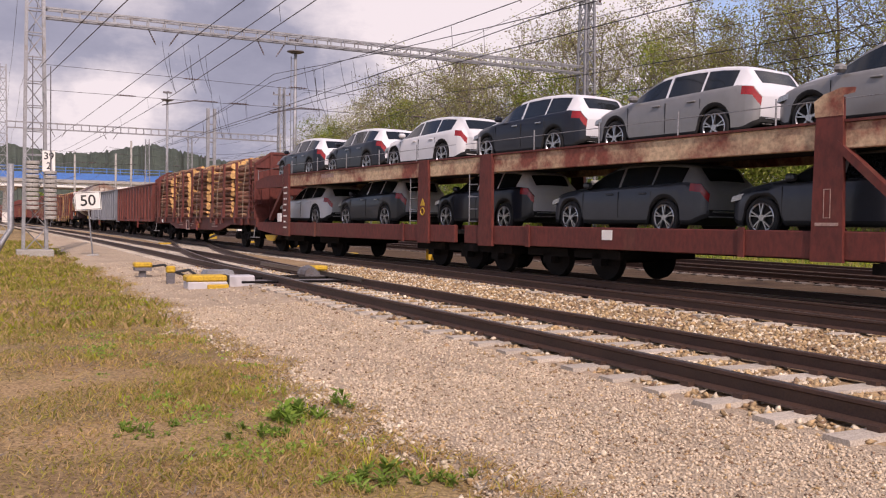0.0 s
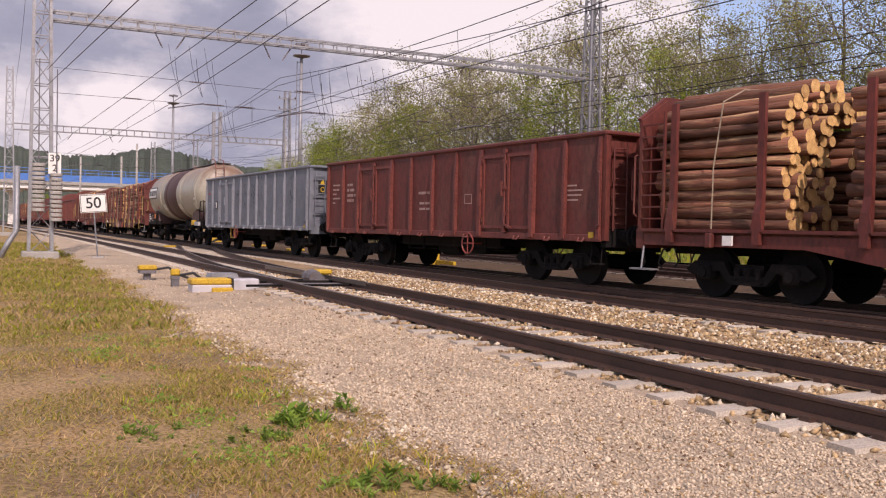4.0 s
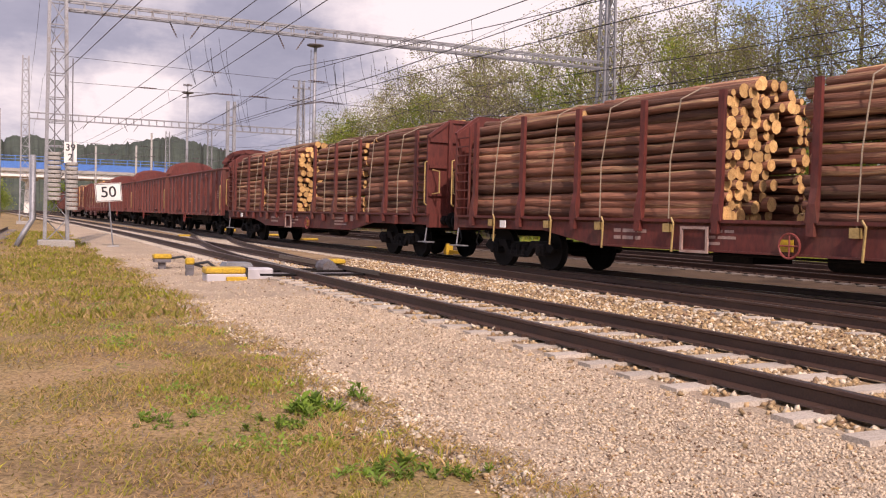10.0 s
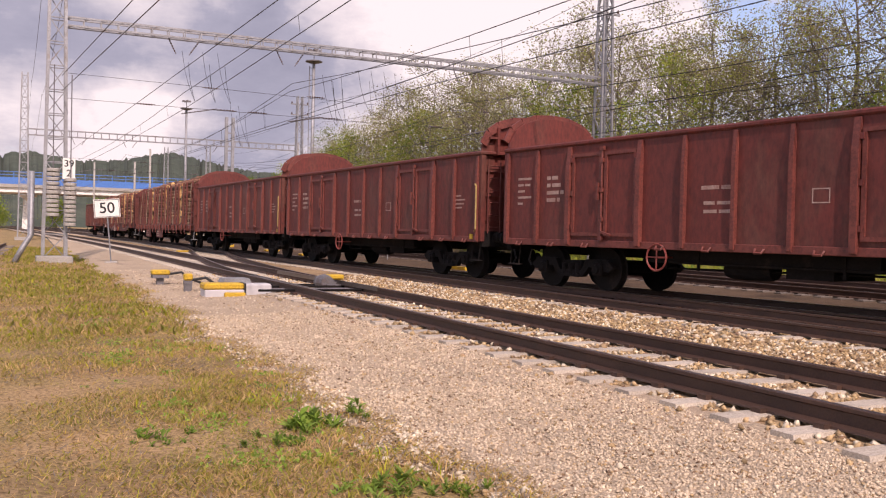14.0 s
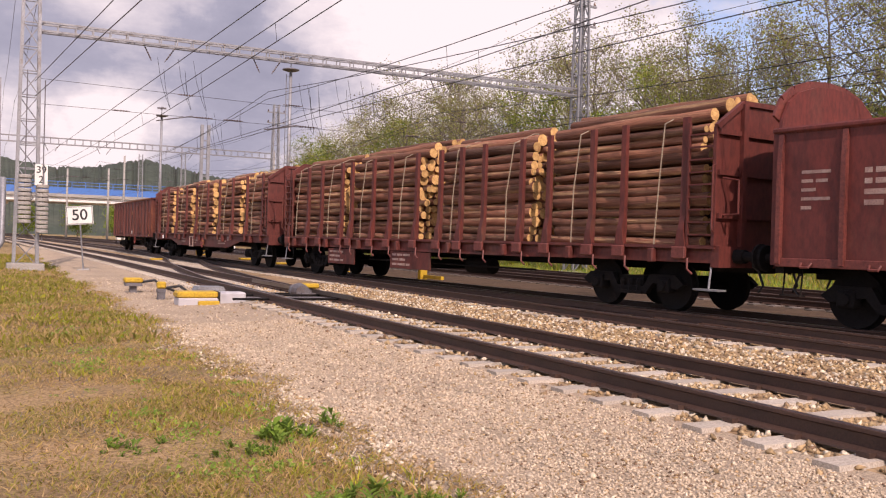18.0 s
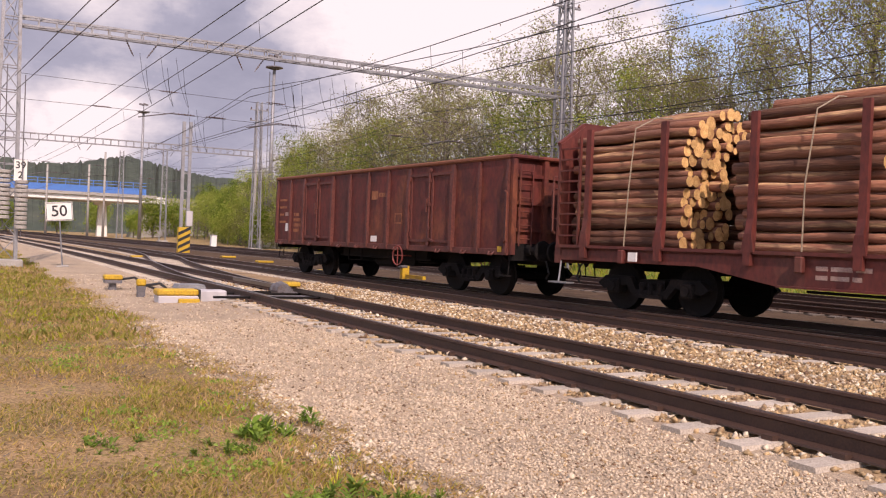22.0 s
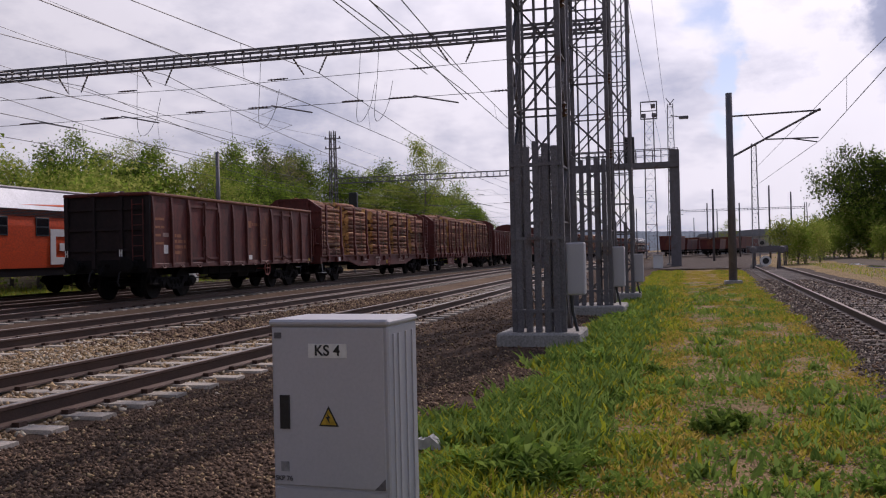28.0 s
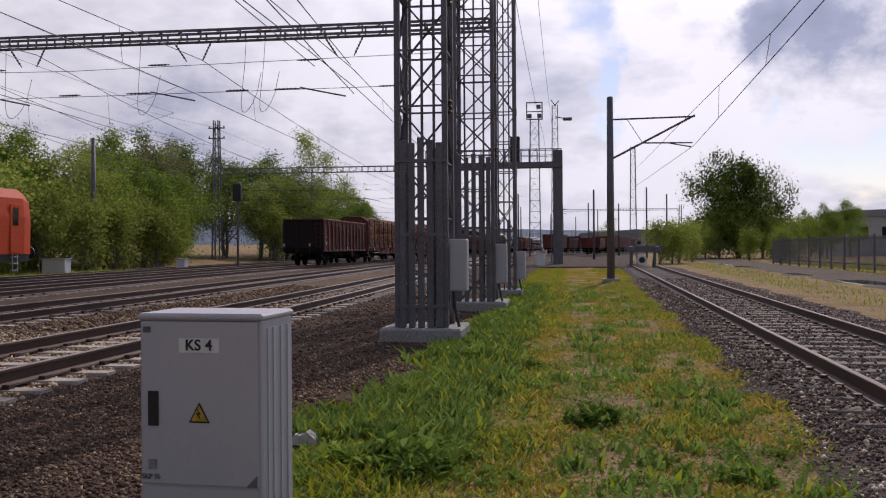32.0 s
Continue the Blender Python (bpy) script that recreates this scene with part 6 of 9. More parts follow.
def string_insulator(s, p, q, k=1):
    """A row of insulator sheds on a rod from p to q."""
    p, q = Vector(p), Vector(q)
    s.rod(p, q, 0.02, n=5)
    d = (q - p)
    for i in range(5):
        c = p + d * (0.2 + 0.15 * i)
        s.rod(c - d.normalized() * 0.02, c + d.normalized() * 0.02, 0.034, n=8, k=k)


def gantry(x, ya, yb, z, hmast, label, mats=M_STEEL, left=True, right=True, hang=(), hb=0.5, far=None):
    """A girder across the tracks between two lattice masts, with its hangers."""
    if left:
        mast(x, ya, hmast + 0.3, 0.8, 0.45, material=mats, leg=0.11)
    if right:
        m = mast(x, yb, (far or hmast) + 0.3, 0.8, 0.45, material=mats, leg=0.10)
        for dz in (0.5, 1.5):
            part("crossarm", Shape().box(-0.05, 0.05, -0.85, 0.85, (far or hmast) - dz, (far or hmast) - dz + 0.1), mats, m, "short cross-arm")
            for u in (-0.75, 0.75):
                part("pin_insulator", Shape().lathe([((far or hmast) - dz + 0.1, 0.04), ((far or hmast) - dz + 0.16, 0.07), ((far or hmast) - dz + 0.24, 0.05), ((far or hmast) - dz + 0.3, 0.02)], 8, "z", 0, (0, u, 0)), M_INSUL, m)
    g = thing("catenary_gantry", label, "catenary gantry", "gantries over the tracks", at=pose(x, 0, 0))
    y0, y1_ = ya + 0.3, yb - 0.3
    for dx in (-0.22, 0.22):
        for dz in (0, hb):
            part("chord", Shape().bar((dx, y0, z + dz), (dx, y1_, z + dz), 0.07, 0.07), mats, g)
    n = int((y1_ - y0) / 0.62)
    br = Shape()
    for i in range(n):
        u, v = y0 + (y1_ - y0) * i / n, y0 + (y1_ - y0) * (i + 0.5) / n
        if abs(x) < 60:
            br = Shape()
        for dx in (-0.22, 0.22):
            br.bar((dx, u, z), (dx, u, z + hb), 0.045, 0.03)
        br.bar((-0.22, u, z), (0.22, v, z), 0.035, 0.02).bar((-0.22, u, z + hb), (0.22, v, z + hb), 0.035, 0.02)
        if abs(x) < 60:
            part("batten", br, mats, g)
    if abs(x) >= 60:
        tagged(part("batten", br, mats, g), kind="stuff")
    for y in hang:
        h = Shape()
        string_insulator(h, (0, y - 0.45, z - 0.02), (0, y - 0.15, z - 0.62))
        string_insulator(h, (0, y + 0.75, z - 0.02), (0, y + 0.35, z - 0.62))
        part("hanger", h, [M_DARKSTEEL, M_INSUL], g, "hanger with brown insulators")
    return g


zg1 = 8.65
gantry(-37.3, 1.43, 26.3, zg1, 13.9, "grey lattice gantry girder across all the tracks", hang=(y1(-37.3), y2(-37.3), y4(-37.3), y5(-37.3)), hb=0.32)
gantry(-83, 0.6, 24.1, 8.6, 13.6, "farther grey gantry girder over the tracks", hang=(y1(-83), y2(-83), y4(-83)))
gantry(26.5, 1.85, 28.6, 7.50, 13.6, "dark grey gantry girder over the tracks", M_DARKSTEEL, False, True, hang=(y1(26.5), y2(26.5), yT(26.5), y4(26.5)), hb=0.26, far=11.6)
gantry(200, -25.0, 0.4, 9.0, 10.2, "thin distant gantry girder over the far yard", M_DARKSTEEL, hb=0.35)
gantry(85, 15.2, 33.8, 8.5, 13.8, "distant dark gantry girder", M_DARKSTEEL, hang=(21, 25))
mast(16.4, 26.2, 14.2, 0.62, 0.42, "grey lattice mast beyond the train")

# the group of masts by the siding
def duct_mast(x, y, w, h, ducts, top, label, cab=None):
    m = thing("junction_mast", label, "lattice mast", "masts beside the siding", at=pose(x, y, -0.27))
    part("footing", Shape().box(-w * 0.85, w * 0.85, -w * 0.85, w * 0.85, -0.3, 0.2, 0, 0.03), M_CONCRETE, m, "concrete footing")
    lattice(m, h, w, w * 0.97, 0.86, 0.085, M_DARKSTEEL, True)
    for i in range(ducts):
        u = -w * 0.48 + w * 0.96 * (i + 0.5) / ducts
        part("cable_duct", Shape().box(-w / 2 - 0.09, -w / 2 - 0.03, u - 0.05, u + 0.05, 0.2, top + 0.04 * (i % 3), 0, 0.01), M_DARKSTEEL, m, "flat steel cable duct")
    for i in range(3):
        u = -0.25 * w + i * 0.25 * w
        part("riser_pipe", Shape().rod((-w / 2 + 0.1, u, 0.2), (-w / 2 + 0.12, u, h * 0.95), 0.022), M_DARKSTEEL, m)
    for z in (0.5, 1.6, top - 0.3):
        part("duct_clamp", Shape().box(-w / 2 - 0.10, -w / 2 - 0.02, -w * 0.52, w * 0.52, z, z + 0.05), M_DARKSTEEL, m)
    for z in (3.5, 5.2, 7.6, 9.5):
        part("insulator", Shape().lathe([(0.0, 0.03), (0.04, 0.07), (0.08, 0.03), (0.12, 0.07), (0.16, 0.03), (0.2, 0.07), (0.24, 0.03)], 10, "z", 0, (0, -w * 0.52, z)), M_INSUL, m)
    if cab:
        cb = part("cabinet", Shape().box(-w * 0.4, -w * 0.4 + 0.25, -w / 2 - cab[2], -w / 2 - 0.03, cab[0], cab[1], 0, 0.02), M_CAB, m, "grey junction cabinet")
        part("cabinet_door", Shape().box(-w * 0.4 - 0.012, -w * 0.4, -w / 2 - cab[2] + 0.03, -w / 2 - 0.06, cab[0] + 0.04, cab[1] - 0.04), M_CAB, cb)
        part("conduit", Shape().path([(-w * 0.3, -w / 2 - 0.1, cab[0]), (-w * 0.3, -w / 2 - 0.12, 0.5), (-w * 0.35, -w / 2 - 0.2, 0.15)], 0.025), M_BLACK, m)
    return m


duct_mast(14.3, 2.2, 0.74, 14.5, 5, 3.02, "dark lattice mast clad with vertical cable ducts", (0.75, 1.55, 0.32))
duct_mast(21.0, 2.05, 0.86, 14.5, 5, 3.45, "second dark lattice mast with cable ducts", (0.6, 1.5, 0.3))
duct_mast(26.5, 1.75, 0.62, 14.5, 2, 2.2, "third dark lattice mast that carries the gantry", (0.5, 1.3, 0.3))

# tension weights and plates on the first gantry's masts
def weights(x, y, z0, n, r, parent_at, label):
    w = thing("tension_weights", label, "tension weights", "stacks of tension weights", at=pose(x, y, z0))
    for i in range(n):
        part("weight_disc", Shape().lathe([(i * 0.165, r * 0.9), (i * 0.165 + 0.02, r), (i * 0.165 + 0.11, r), (i * 0.165 + 0.13, r * 0.9)], 16, "z"), M_CONCRETE, w)
    part("weight_rod", Shape().rod((0, 0, -0.3), (0, 0, n * 0.165 + 3.8), 0.02), M_DARKSTEEL, w)


weights(-36.6, 1.33, 1.45, 11, 0.23, None, "stack of pale round tension weights on a mast")
weights(-36.5, 1.93, 1.1, 11, 0.21, None, "stack of pale round tension weights on a mast")
weights(-36.3, 26.35, 1.4, 12, 0.29, None, "stack of pale round tension weights on a mast")
weights(-35.9, 26.9, 1.4, 12, 0.29, None, "stack of pale round tension weights on a mast")


def words(text, size, material, parent, m, name="lettering"):
    """Readable characters in the built-in font, as a mesh part."""
    cu = bpy.data.curves.new(name, "FONT")
    cu.body, cu.size, cu.align_x, cu.align_y, cu.extrude, cu.offset = text, size, "CENTER", "CENTER", 0.002, 0.012 * size
    tmp = bpy.data.objects.new(name, cu)
    scene.collection.objects.link(tmp)
    me = bpy.data.meshes.new_from_object(tmp.evaluated_get(bpy.context.evaluated_depsgraph_get()))
    bpy.data.objects.remove(tmp)
    me.materials.clear()
    me.materials.append(material)
    return part(name, me, None, parent, at=m)


kp = thing("kilometre_plate", "white kilometre plate with black figures on a mast", "sign", at=pose(-36.75, 1.88, 3.25))
part("plate", Shape().box(-0.01, 0.01, -0.22, 0.22, -0.39, 0.39, 0, 0.005), M_WHITE, kp)
words("39", 0.36, M_BLACK, kp, pose(0.014, 0, 0.18, 90, 0, 90))
words("2", 0.36, M_BLACK, kp, pose(0.014, 0, -0.18, 90, 0, 90))
dp = thing("cable_pipe", "pale bent cable pipe beside the mast", "pipe")
part("pipe", Shape().path([(-36.4, 0.05, -0.3), (-36.5, 0.35, 0.3), (-36.6, 0.62, 0.75), (-36.6, 0.62, 3.1)], 0.10, 8), M_STEEL, dp, "", True)


def speed_sign(x, y, h, w, hp, lean, label):
    s = thing("speed_sign", label, "speed sign", "speed signs by the tracks", at=pose(x, y, gz(x) - 0.28, lean, 0, 0))
    part("pole", Shape().rod((0, 0, 0), (0, 0, h), 0.028, n=8), M_STEEL, s)
    part("foot", Shape().box(-0.18, 0.18, -0.22, 0.22, -0.1, 0.07, 0, 0.03), M_CONCRETE, s)
    b = part("board", Shape().box(0.03, 0.05, -w / 2, w / 2, h - hp, h, 0, 0.006), M_WHITE, s, "white board with a black border")
    words("50", hp * 0.82, M_BLACK, b, pose(0.053, 0, h - hp / 2, 90, 0, 90))
    e = 0.02
    part("border", Shape().box(0.051, 0.053, -w / 2 + e, w / 2 - e, h - e * 2, h - e).box(0.051, 0.053, -w / 2 + e, w / 2 - e, h - hp + e, h - hp + e * 2).box(0.051, 0.053, -w / 2 + e, -w / 2 + 2 * e, h - hp + 2 * e, h - 2 * e).box(0.051, 0.053, w / 2 - 2 * e, w / 2 - e, h - hp + 2 * e, h - 2 * e), M_BLACK, b)


speed_sign(-35.8, 3.33, 2.38, 0.92, 0.68, 5, "white speed board reading 50 on a leaning pole")
speed_sign(-40.2, 16.15, 2.4, 0.72, 0.62, 1.5, "white speed board reading 50 between the tracks")

# point machine and its boxes
pm = thing("point_machine", "yellow and grey point machine beside the first track", "point machine", at=pose(-18.85, 3.98, -0.25))
part("motor_housing", Shape().box(-0.30, 0.16, -0.42, 0.40, 0.15, 0.28, 0, 0.03), M_YELLOW, pm, "yellow motor cover")
part("base", Shape().box(-0.32, 0.18, -0.40, 0.40, -0.03, 0.15, 0, 0.02), M_CAB, pm)
part("gear_case", Shape().box(-0.40, 0.05, 0.44, 1.0, -0.02, 0.26, 0, 0.03), M_CAB, pm, "grey gear case")
part("lower_cover", Shape().box(0.17, 0.30, -0.02, 0.40, 0.0, 0.10, 0, 0.02), M_YELLOW, pm)
part("seal", Shape().box(-0.31, 0.17, 0.40, 0.435, 0.0, 0.28), M_BLACK, pm)
for x in (-0.25, 0.0):
    part("drive_rod", Shape().rod((x, 0.9, 0.12), (x, 3.0, 0.12), 0.03), M_DARKSTEEL, pm)
for (x, y, w, d, h, lab) in ((-23.0, 3.31, 0.36, 0.42, 0.12, "yellow cable box on a short dark post"), (-20.5, 3.55, 0.18, 0.19, 0.15, "small yellow cable box on a dark post")):
    b = thing("cable_box", lab, "cable box", "yellow cable boxes", at=pose(x, y, -0.24))
    part("cover", Shape().box(-w / 2, w / 2, -d / 2, d / 2, 0.23, 0.23 + h, 0, 0.03), M_YELLOW, b)
    part("rim", Shape().box(-w * 0.46, w * 0.46, -d * 0.46, d * 0.46, 0.15, 0.23), M_DARKSTEEL, b)
    part("post", Shape().box(-0.07, 0.07, -0.08, 0.08, -0.1, 0.16), M_DARKSTEEL, b)
    part("cable", Shape().path([(0.1, d / 2, 0.25), (0.25, d / 2 + 0.25, 0.3), (0.3, d / 2 + 0.5, 0.12), (0.3, d / 2 + 0.8, 0.02)], 0.03), M_BLACK, b)
gb = thing("grey_trough", "grey sheet-metal cover beside the point machine", "cover", at=pose(-21.3, 4.75, -0.22))
part("lid", Shape().prism([(-0.35, 0.06), (0.35, 0.06), (0.28, 0.22), (-0.28, 0.22)], "x", -0.3, 0.3), M_STEEL, gb)
ld = thing("lock_detector", "yellow detector box between the rails on dark rods", "detector", at=pose(-20.0, 6.75, -0.2))
part("cover", Shape().box(-0.2, 0.2, -0.17, 0.17, 0.24, 0.35, 0, 0.03), M_YELLOW, ld)
part("clamp_block", Shape().box(-0.4, 0.4, -0.3, 0.3, -0.02, 0.14).lathe([(-0.3, 0.16), (0.0, 0.2), (0.3, 0.16)], 12, "x", 0, (0, -0.25, 0.16)).box(-0.12, 0.12, -0.1, 0.1, 0.14, 0.26), M_DARKSTEEL, ld)
ds = thing("dwarf_signal", "low yellow-topped dwarf signal between the tracks", "signal", at=pose(-29.8, 14.3, -0.15))
part("post", Shape().box(-0.12, 0.12, -0.14, 0.14, -0.1, 0.62, 0, 0.02), M_YELLOW, ds)
part("head", Shape().box(-0.16, 0.14, -0.2, 0.08, 0.35, 0.78, 0, 0.04), M_DARKSTEEL, ds)
part("rod", Shape().box(0.2, 1.6, -0.06, 0.06, 0.02, 0.14), M_YELLOW, ds)
for x, y in ((-48, 8.0), (-52, 13.6), (-44.5, 13.5), (-34, 12.6)):
    b = thing("track_box", "flat yellow track connection box", "cable box", "yellow track boxes", at=pose(x, y, gz(x) - 0.2))
    part("cover", Shape().box(-0.3, 0.3, -0.4, 0.4, 0.0, 0.10, 0, 0.02), M_YELLOW, b)

# striped two-legged mast, lamp masts and far masts
sp = thing("striped_mast", "grey twin-post mast with a yellow and black striped foot", "mast", at=pose(-62, 13.15, gz(-62) - 0.3))
for y in (-0.22, 0.22):
    part("post", Shape().box(-0.1, 0.1, y - 0.1, y + 0.1, 0, 8.9), M_STEEL, sp)
part("hazard_foot", Shape().box(-0.2, 0.2, -0.4, 0.4, 0, 1.8, 0, 0.02), M_YELLOW, sp, "yellow hazard foot")
hz = Shape()
for i in range(4):
    z = 0.1 + i * 0.45
    hz.add([(0.204, -0.4, z), (0.204, 0.4, z + 0.42), (0.204, 0.4, z + 0.20), (0.204, -0.4, max(0.0, z - 0.22))], [(0, 3, 2, 1)])
part("hazard_stripes", hz, M_BLACK, sp)
part("equipment_box", Shape().box(-0.1, 0.25, 0.1, 0.5, 1.9, 2.9, 0, 0.02), M_CAB, sp)
for i in range(5):
    part("cross_piece", Shape().box(-0.06, 0.06, -0.3, 0.3, 3 + i * 1.2, 3.08 + i * 1.2), M_STEEL, sp)


def lamp_mast(x, y, h, r, label, ladder=True, lamps=True):
    m = thing("lamp_mast", label, "lamp mast", "tall lamp masts", at=pose(x, y, bank(x, y)))
    part("pole", Shape().rod((0, 0, 0), (0, 0, h), r, r * 0.6, 12), M_STEEL, m, "tapered steel pole", True)
    if ladder:
        for d in (-0.2, 0.2):
            part("ladder_rail", Shape().rod((-0.7, d - 0.1, 0), (-0.7, d - 0.1, h - 0.5), 0.05, n=5), M_STEEL, m)
        s = Shape()
        for i in range(int(h / 0.9)):
            s.rod((-0.7, -0.3, 0.5 + i * 0.9), (-0.7, 0.1, 0.5 + i * 0.9), 0.03, n=4)
            if i % 3 == 0:
                s.rod((-0.7, -0.1, 0.5 + i * 0.9), (0, 0, 0.5 + i * 0.9), 0.03, n=4)
        part("ladder_rungs", s, M_STEEL, m)
    if lamps:
        part("platform", Shape().lathe([(h - 0.3, 0.3), (h - 0.1, 1.0), (h, 1.0)], 12, "z").rod((0, 0, h), (0, 0, h + 1.3), 0.06), M_DARKSTEEL, m)
        for a in range(4):
            part("floodlight", Shape().box(0.5 * math.cos(a * 1.57) - 0.25, 0.5 * math.cos(a * 1.57) + 0.25, 0.5 * math.sin(a * 1.57) - 0.2, 0.5 * math.sin(a * 1.57) + 0.2, h + 1.1, h + 1.35), M_DARKSTEEL, m)


lamp_mast(-102, 31.2, 21, 0.28, "tall steel lamp mast with a floodlight platform")
lamp_mast(-158, 26, 21.5, 0.3, "tall far lamp mast with a floodlight platform", False)
lamp_mast(-16.7, 27.4, 19, 0.15, "bright steel lamp pole with a ladder beside the tracks")
mast(-127.7, 24.1, 12.8, 0.8, 0.5, "far grey lattice mast")
mast(-138.5, 20, 13, 0.8, 0.5, "far grey lattice mast")


def pole(x, y, h, r, label, material=None, group="plain poles"):
    p = thing("pole", label, "pole", group, at=pose(x, y, bank(x, y)))
    part("shaft", Shape().rod((0, 0, 0), (0, 0, h), r, r * 0.75, 10), material or M_DARKSTEEL, p, "", True)
    part("cap", Shape().lathe([(h, r * 0.8), (h + 0.05, r * 0.8), (h + 0.08, 0.02)], 10, "z"), M_DARKSTEEL, p)
    return p


for x, y, h in ((-151, 17, 11.5), (-150, 19.2, 13.5), (-165, 12, 12), (-104, 30.0, 11.5), (-172, 8, 11), (-120, -2.0, 13)):
    pole(x, y, h, 0.2, "far grey concrete catenary pole", M_CONCRETE)
pole(52.5, 28.8, 8.2, 0.16, "plain dark pole before the bushes")
for x, y, h in ((102, -3.3, 7.8), (118, -10.5, 9.0), (125, -13.8, 8.5), (140, -8.3, 8), (150, -4, 8.6), (165, 1, 8.5), (190, -7, 9), (120, 6, 8.5), (170, 8, 9), (210, 3, 9), (230, -3, 9), (132, 11, 8)):
    pole(x, y, h, 0.13, "far dark catenary pole in the yard")
for x, y in ((-100, 30.2), (-99.6, 31.6)):
    b = thing("switch_cabinet", "white switch cabinet at the foot of a lamp mast", "cabinet", "white cabinets", at=pose(x, y, bank(x, y)))
    part("body", Shape().box(-0.4, 0.4, -0.6, 0.6, 0.0, 1.3, 0, 0.03), M_WHITE, b)
    part("door_gap", Shape().box(0.402, 0.408, -0.02, 0.02, 0.1, 1.2).box(0.402, 0.408, -0.5, 0.5, 1.1, 1.13), M_CAB, b)
for x, y, w, h in ((-84, 20.5, 0.5, 1.3), (44.5, 26.5, 1.3, 1.0), (58, 25.5, 0.6, 0.8), (8.5, 26.0, 0.4, 0.7), (69, 1.8, 0.7, 1.0)):
    b = thing("relay_box", "small white relay box beside the tracks", "cabinet", "white cabinets", at=pose(x, y, bank(x, y)))
    part("body", Shape().box(-0.3, 0.3, -w / 2, w / 2, 0.0, h, 0, 0.03), M_WHITE, b)
    part("lid", Shape().box(-0.34, 0.34, -w / 2 - 0.04, w / 2 + 0.04, h, h + 0.05), M_CAB, b)

# ---- overhead wires ----
GX = [-170, -127, -83, -37.3, 26.5, 85, 140, 200]


def wire(name, pts, r, label="dark overhead wire"):
    w = thing(name, label, "overhead wire", "overhead wires")
    part("strand", Shape().path(pts, r, 5), M_WIRE, w)
    return w


def catenary(yf, x0, x1, zc, zm, seed, spans=GX):
    rr = random.Random(seed)
    con, mes, dr = [], [], []
    for i, (a, b) in enumerate(zip(spans, spans[1:])):
        n = 12
        for j in range(n + (1 if b == spans[-1] else 0)):
            u = j / n
            x = a + (b - a) * u
            sag = 4 * u * (1 - u)
            st = (0.25 if i % 2 else -0.25) * (1 - 2 * u)
            con.append((x, yf(x) + st, gz(x) + zc - 0.04 * sag))
            mes.append((x, yf(x) + st * 0.6, gz(x) + zm - sag * (zm - zc - 0.35)))
            if 0 < j < n and j % 2:
                dr.append((con[-1], mes[-1]))
    w = thing("catenary_wires", "contact wire and messenger wire with droppers over a track", "overhead wire", "overhead wires")
    part("contact_wire", Shape().path(con, 0.012, 5), M_WIRE, w)
    part("messenger_wire", Shape().path(mes, 0.012, 5), M_WIRE, w)
    for p, q in dr:
        if -60 < p[0] < 60:
            part("dropper", Shape().rod(p, q, 0.006, n=4), M_WIRE, w)


for i, (yf, zc, zm) in enumerate(((y1, 5.87, 6.45), (y2, 5.75, 6.9), (yT, 5.65, 7.25), (y4, 5.6, 7.1), (y5, 5.6, 7.0))):
    catenary(yf, -170, 200, zc, zm, i)
for y, z, r in ((26.0, 9.6, 0.012), (26.6, 11.4, 0.012), (26.3, 13.2, 0.012), (1.9, 11.8, 0.012), (1.1, 12.9, 0.010)):
    pts = []
    sp_ = [-170, -127, -83, -37.3, 16.4, 85, 200]
    for a, b in zip(sp_, sp_[1:]):
        for j in range(9):
            u = j / 8
            pts.append((a + (b - a) * u, y + (8.0 if a + (b - a) * u > 60 and y > 20 else 0), z + gz(a) - 4 * u * (1 - u) * 0.9))
    wire("feeder_wire", pts, r, "sagging feeder wire along the masts")
for xg, ya, yb in ((-37.3, 1.7, 26.0), (-83, 1, 24), (26.5, 2.2, 28.3), (85, 3, 33)):
    wire("cross_span", [(xg, ya, 5.95), (xg, (ya + yb) / 2, 5.9), (xg, yb, 5.95)], 0.009, "cross-span wire below a gantry")
    wire("cross_span", [(xg, ya, 6.9), (xg, (ya + yb) / 2, 6.7), (xg, yb, 6.9)], 0.009, "cross-span wire below a gantry")
    for yf in (y1, y2, yT, y4):
        y = yf(xg)
        if ya + 1 < y < yb - 1:
            a = thing("steady_arm", "steady arm with insulator that holds a contact wire", "steady arm", "steady arms")
            s = Shape()
            s.rod((xg, y + 1.5, 5.98), (xg, y + 0.1, 5.68), 0.025, n=5)
            string_insulator(s, (xg, y + 2.3, 5.95), (xg, y + 1.5, 5.95))
            string_insulator(s, (xg, y - 0.9, 5.95), (xg, y - 1.6, 5.95))
            string_insulator(s, (xg, y + 0.9, 6.8), (xg, y + 1.6, 6.8))
            part("arm", s, [M_DARKSTEEL, M_INSUL], a)
for pa, pb in (((-36.9, 1.6, 6.72), (26.5, 6.3, 6.6)), ((-36.9, 1.6, 6.15), (26.5, 6.2, 5.75)), ((-83, 3.57, 6.95), (26.5, 7.4, 6.6))):
    wire("tensioned_wire", [tuple(pa[k] + (pb[k] - pa[k]) * u / 8 - (0.12 * math.sin(math.pi * u / 8) if k == 2 else 0) for k in range(3)) for u in range(9)], 0.013, "overhead wire that runs out to its tension mast")
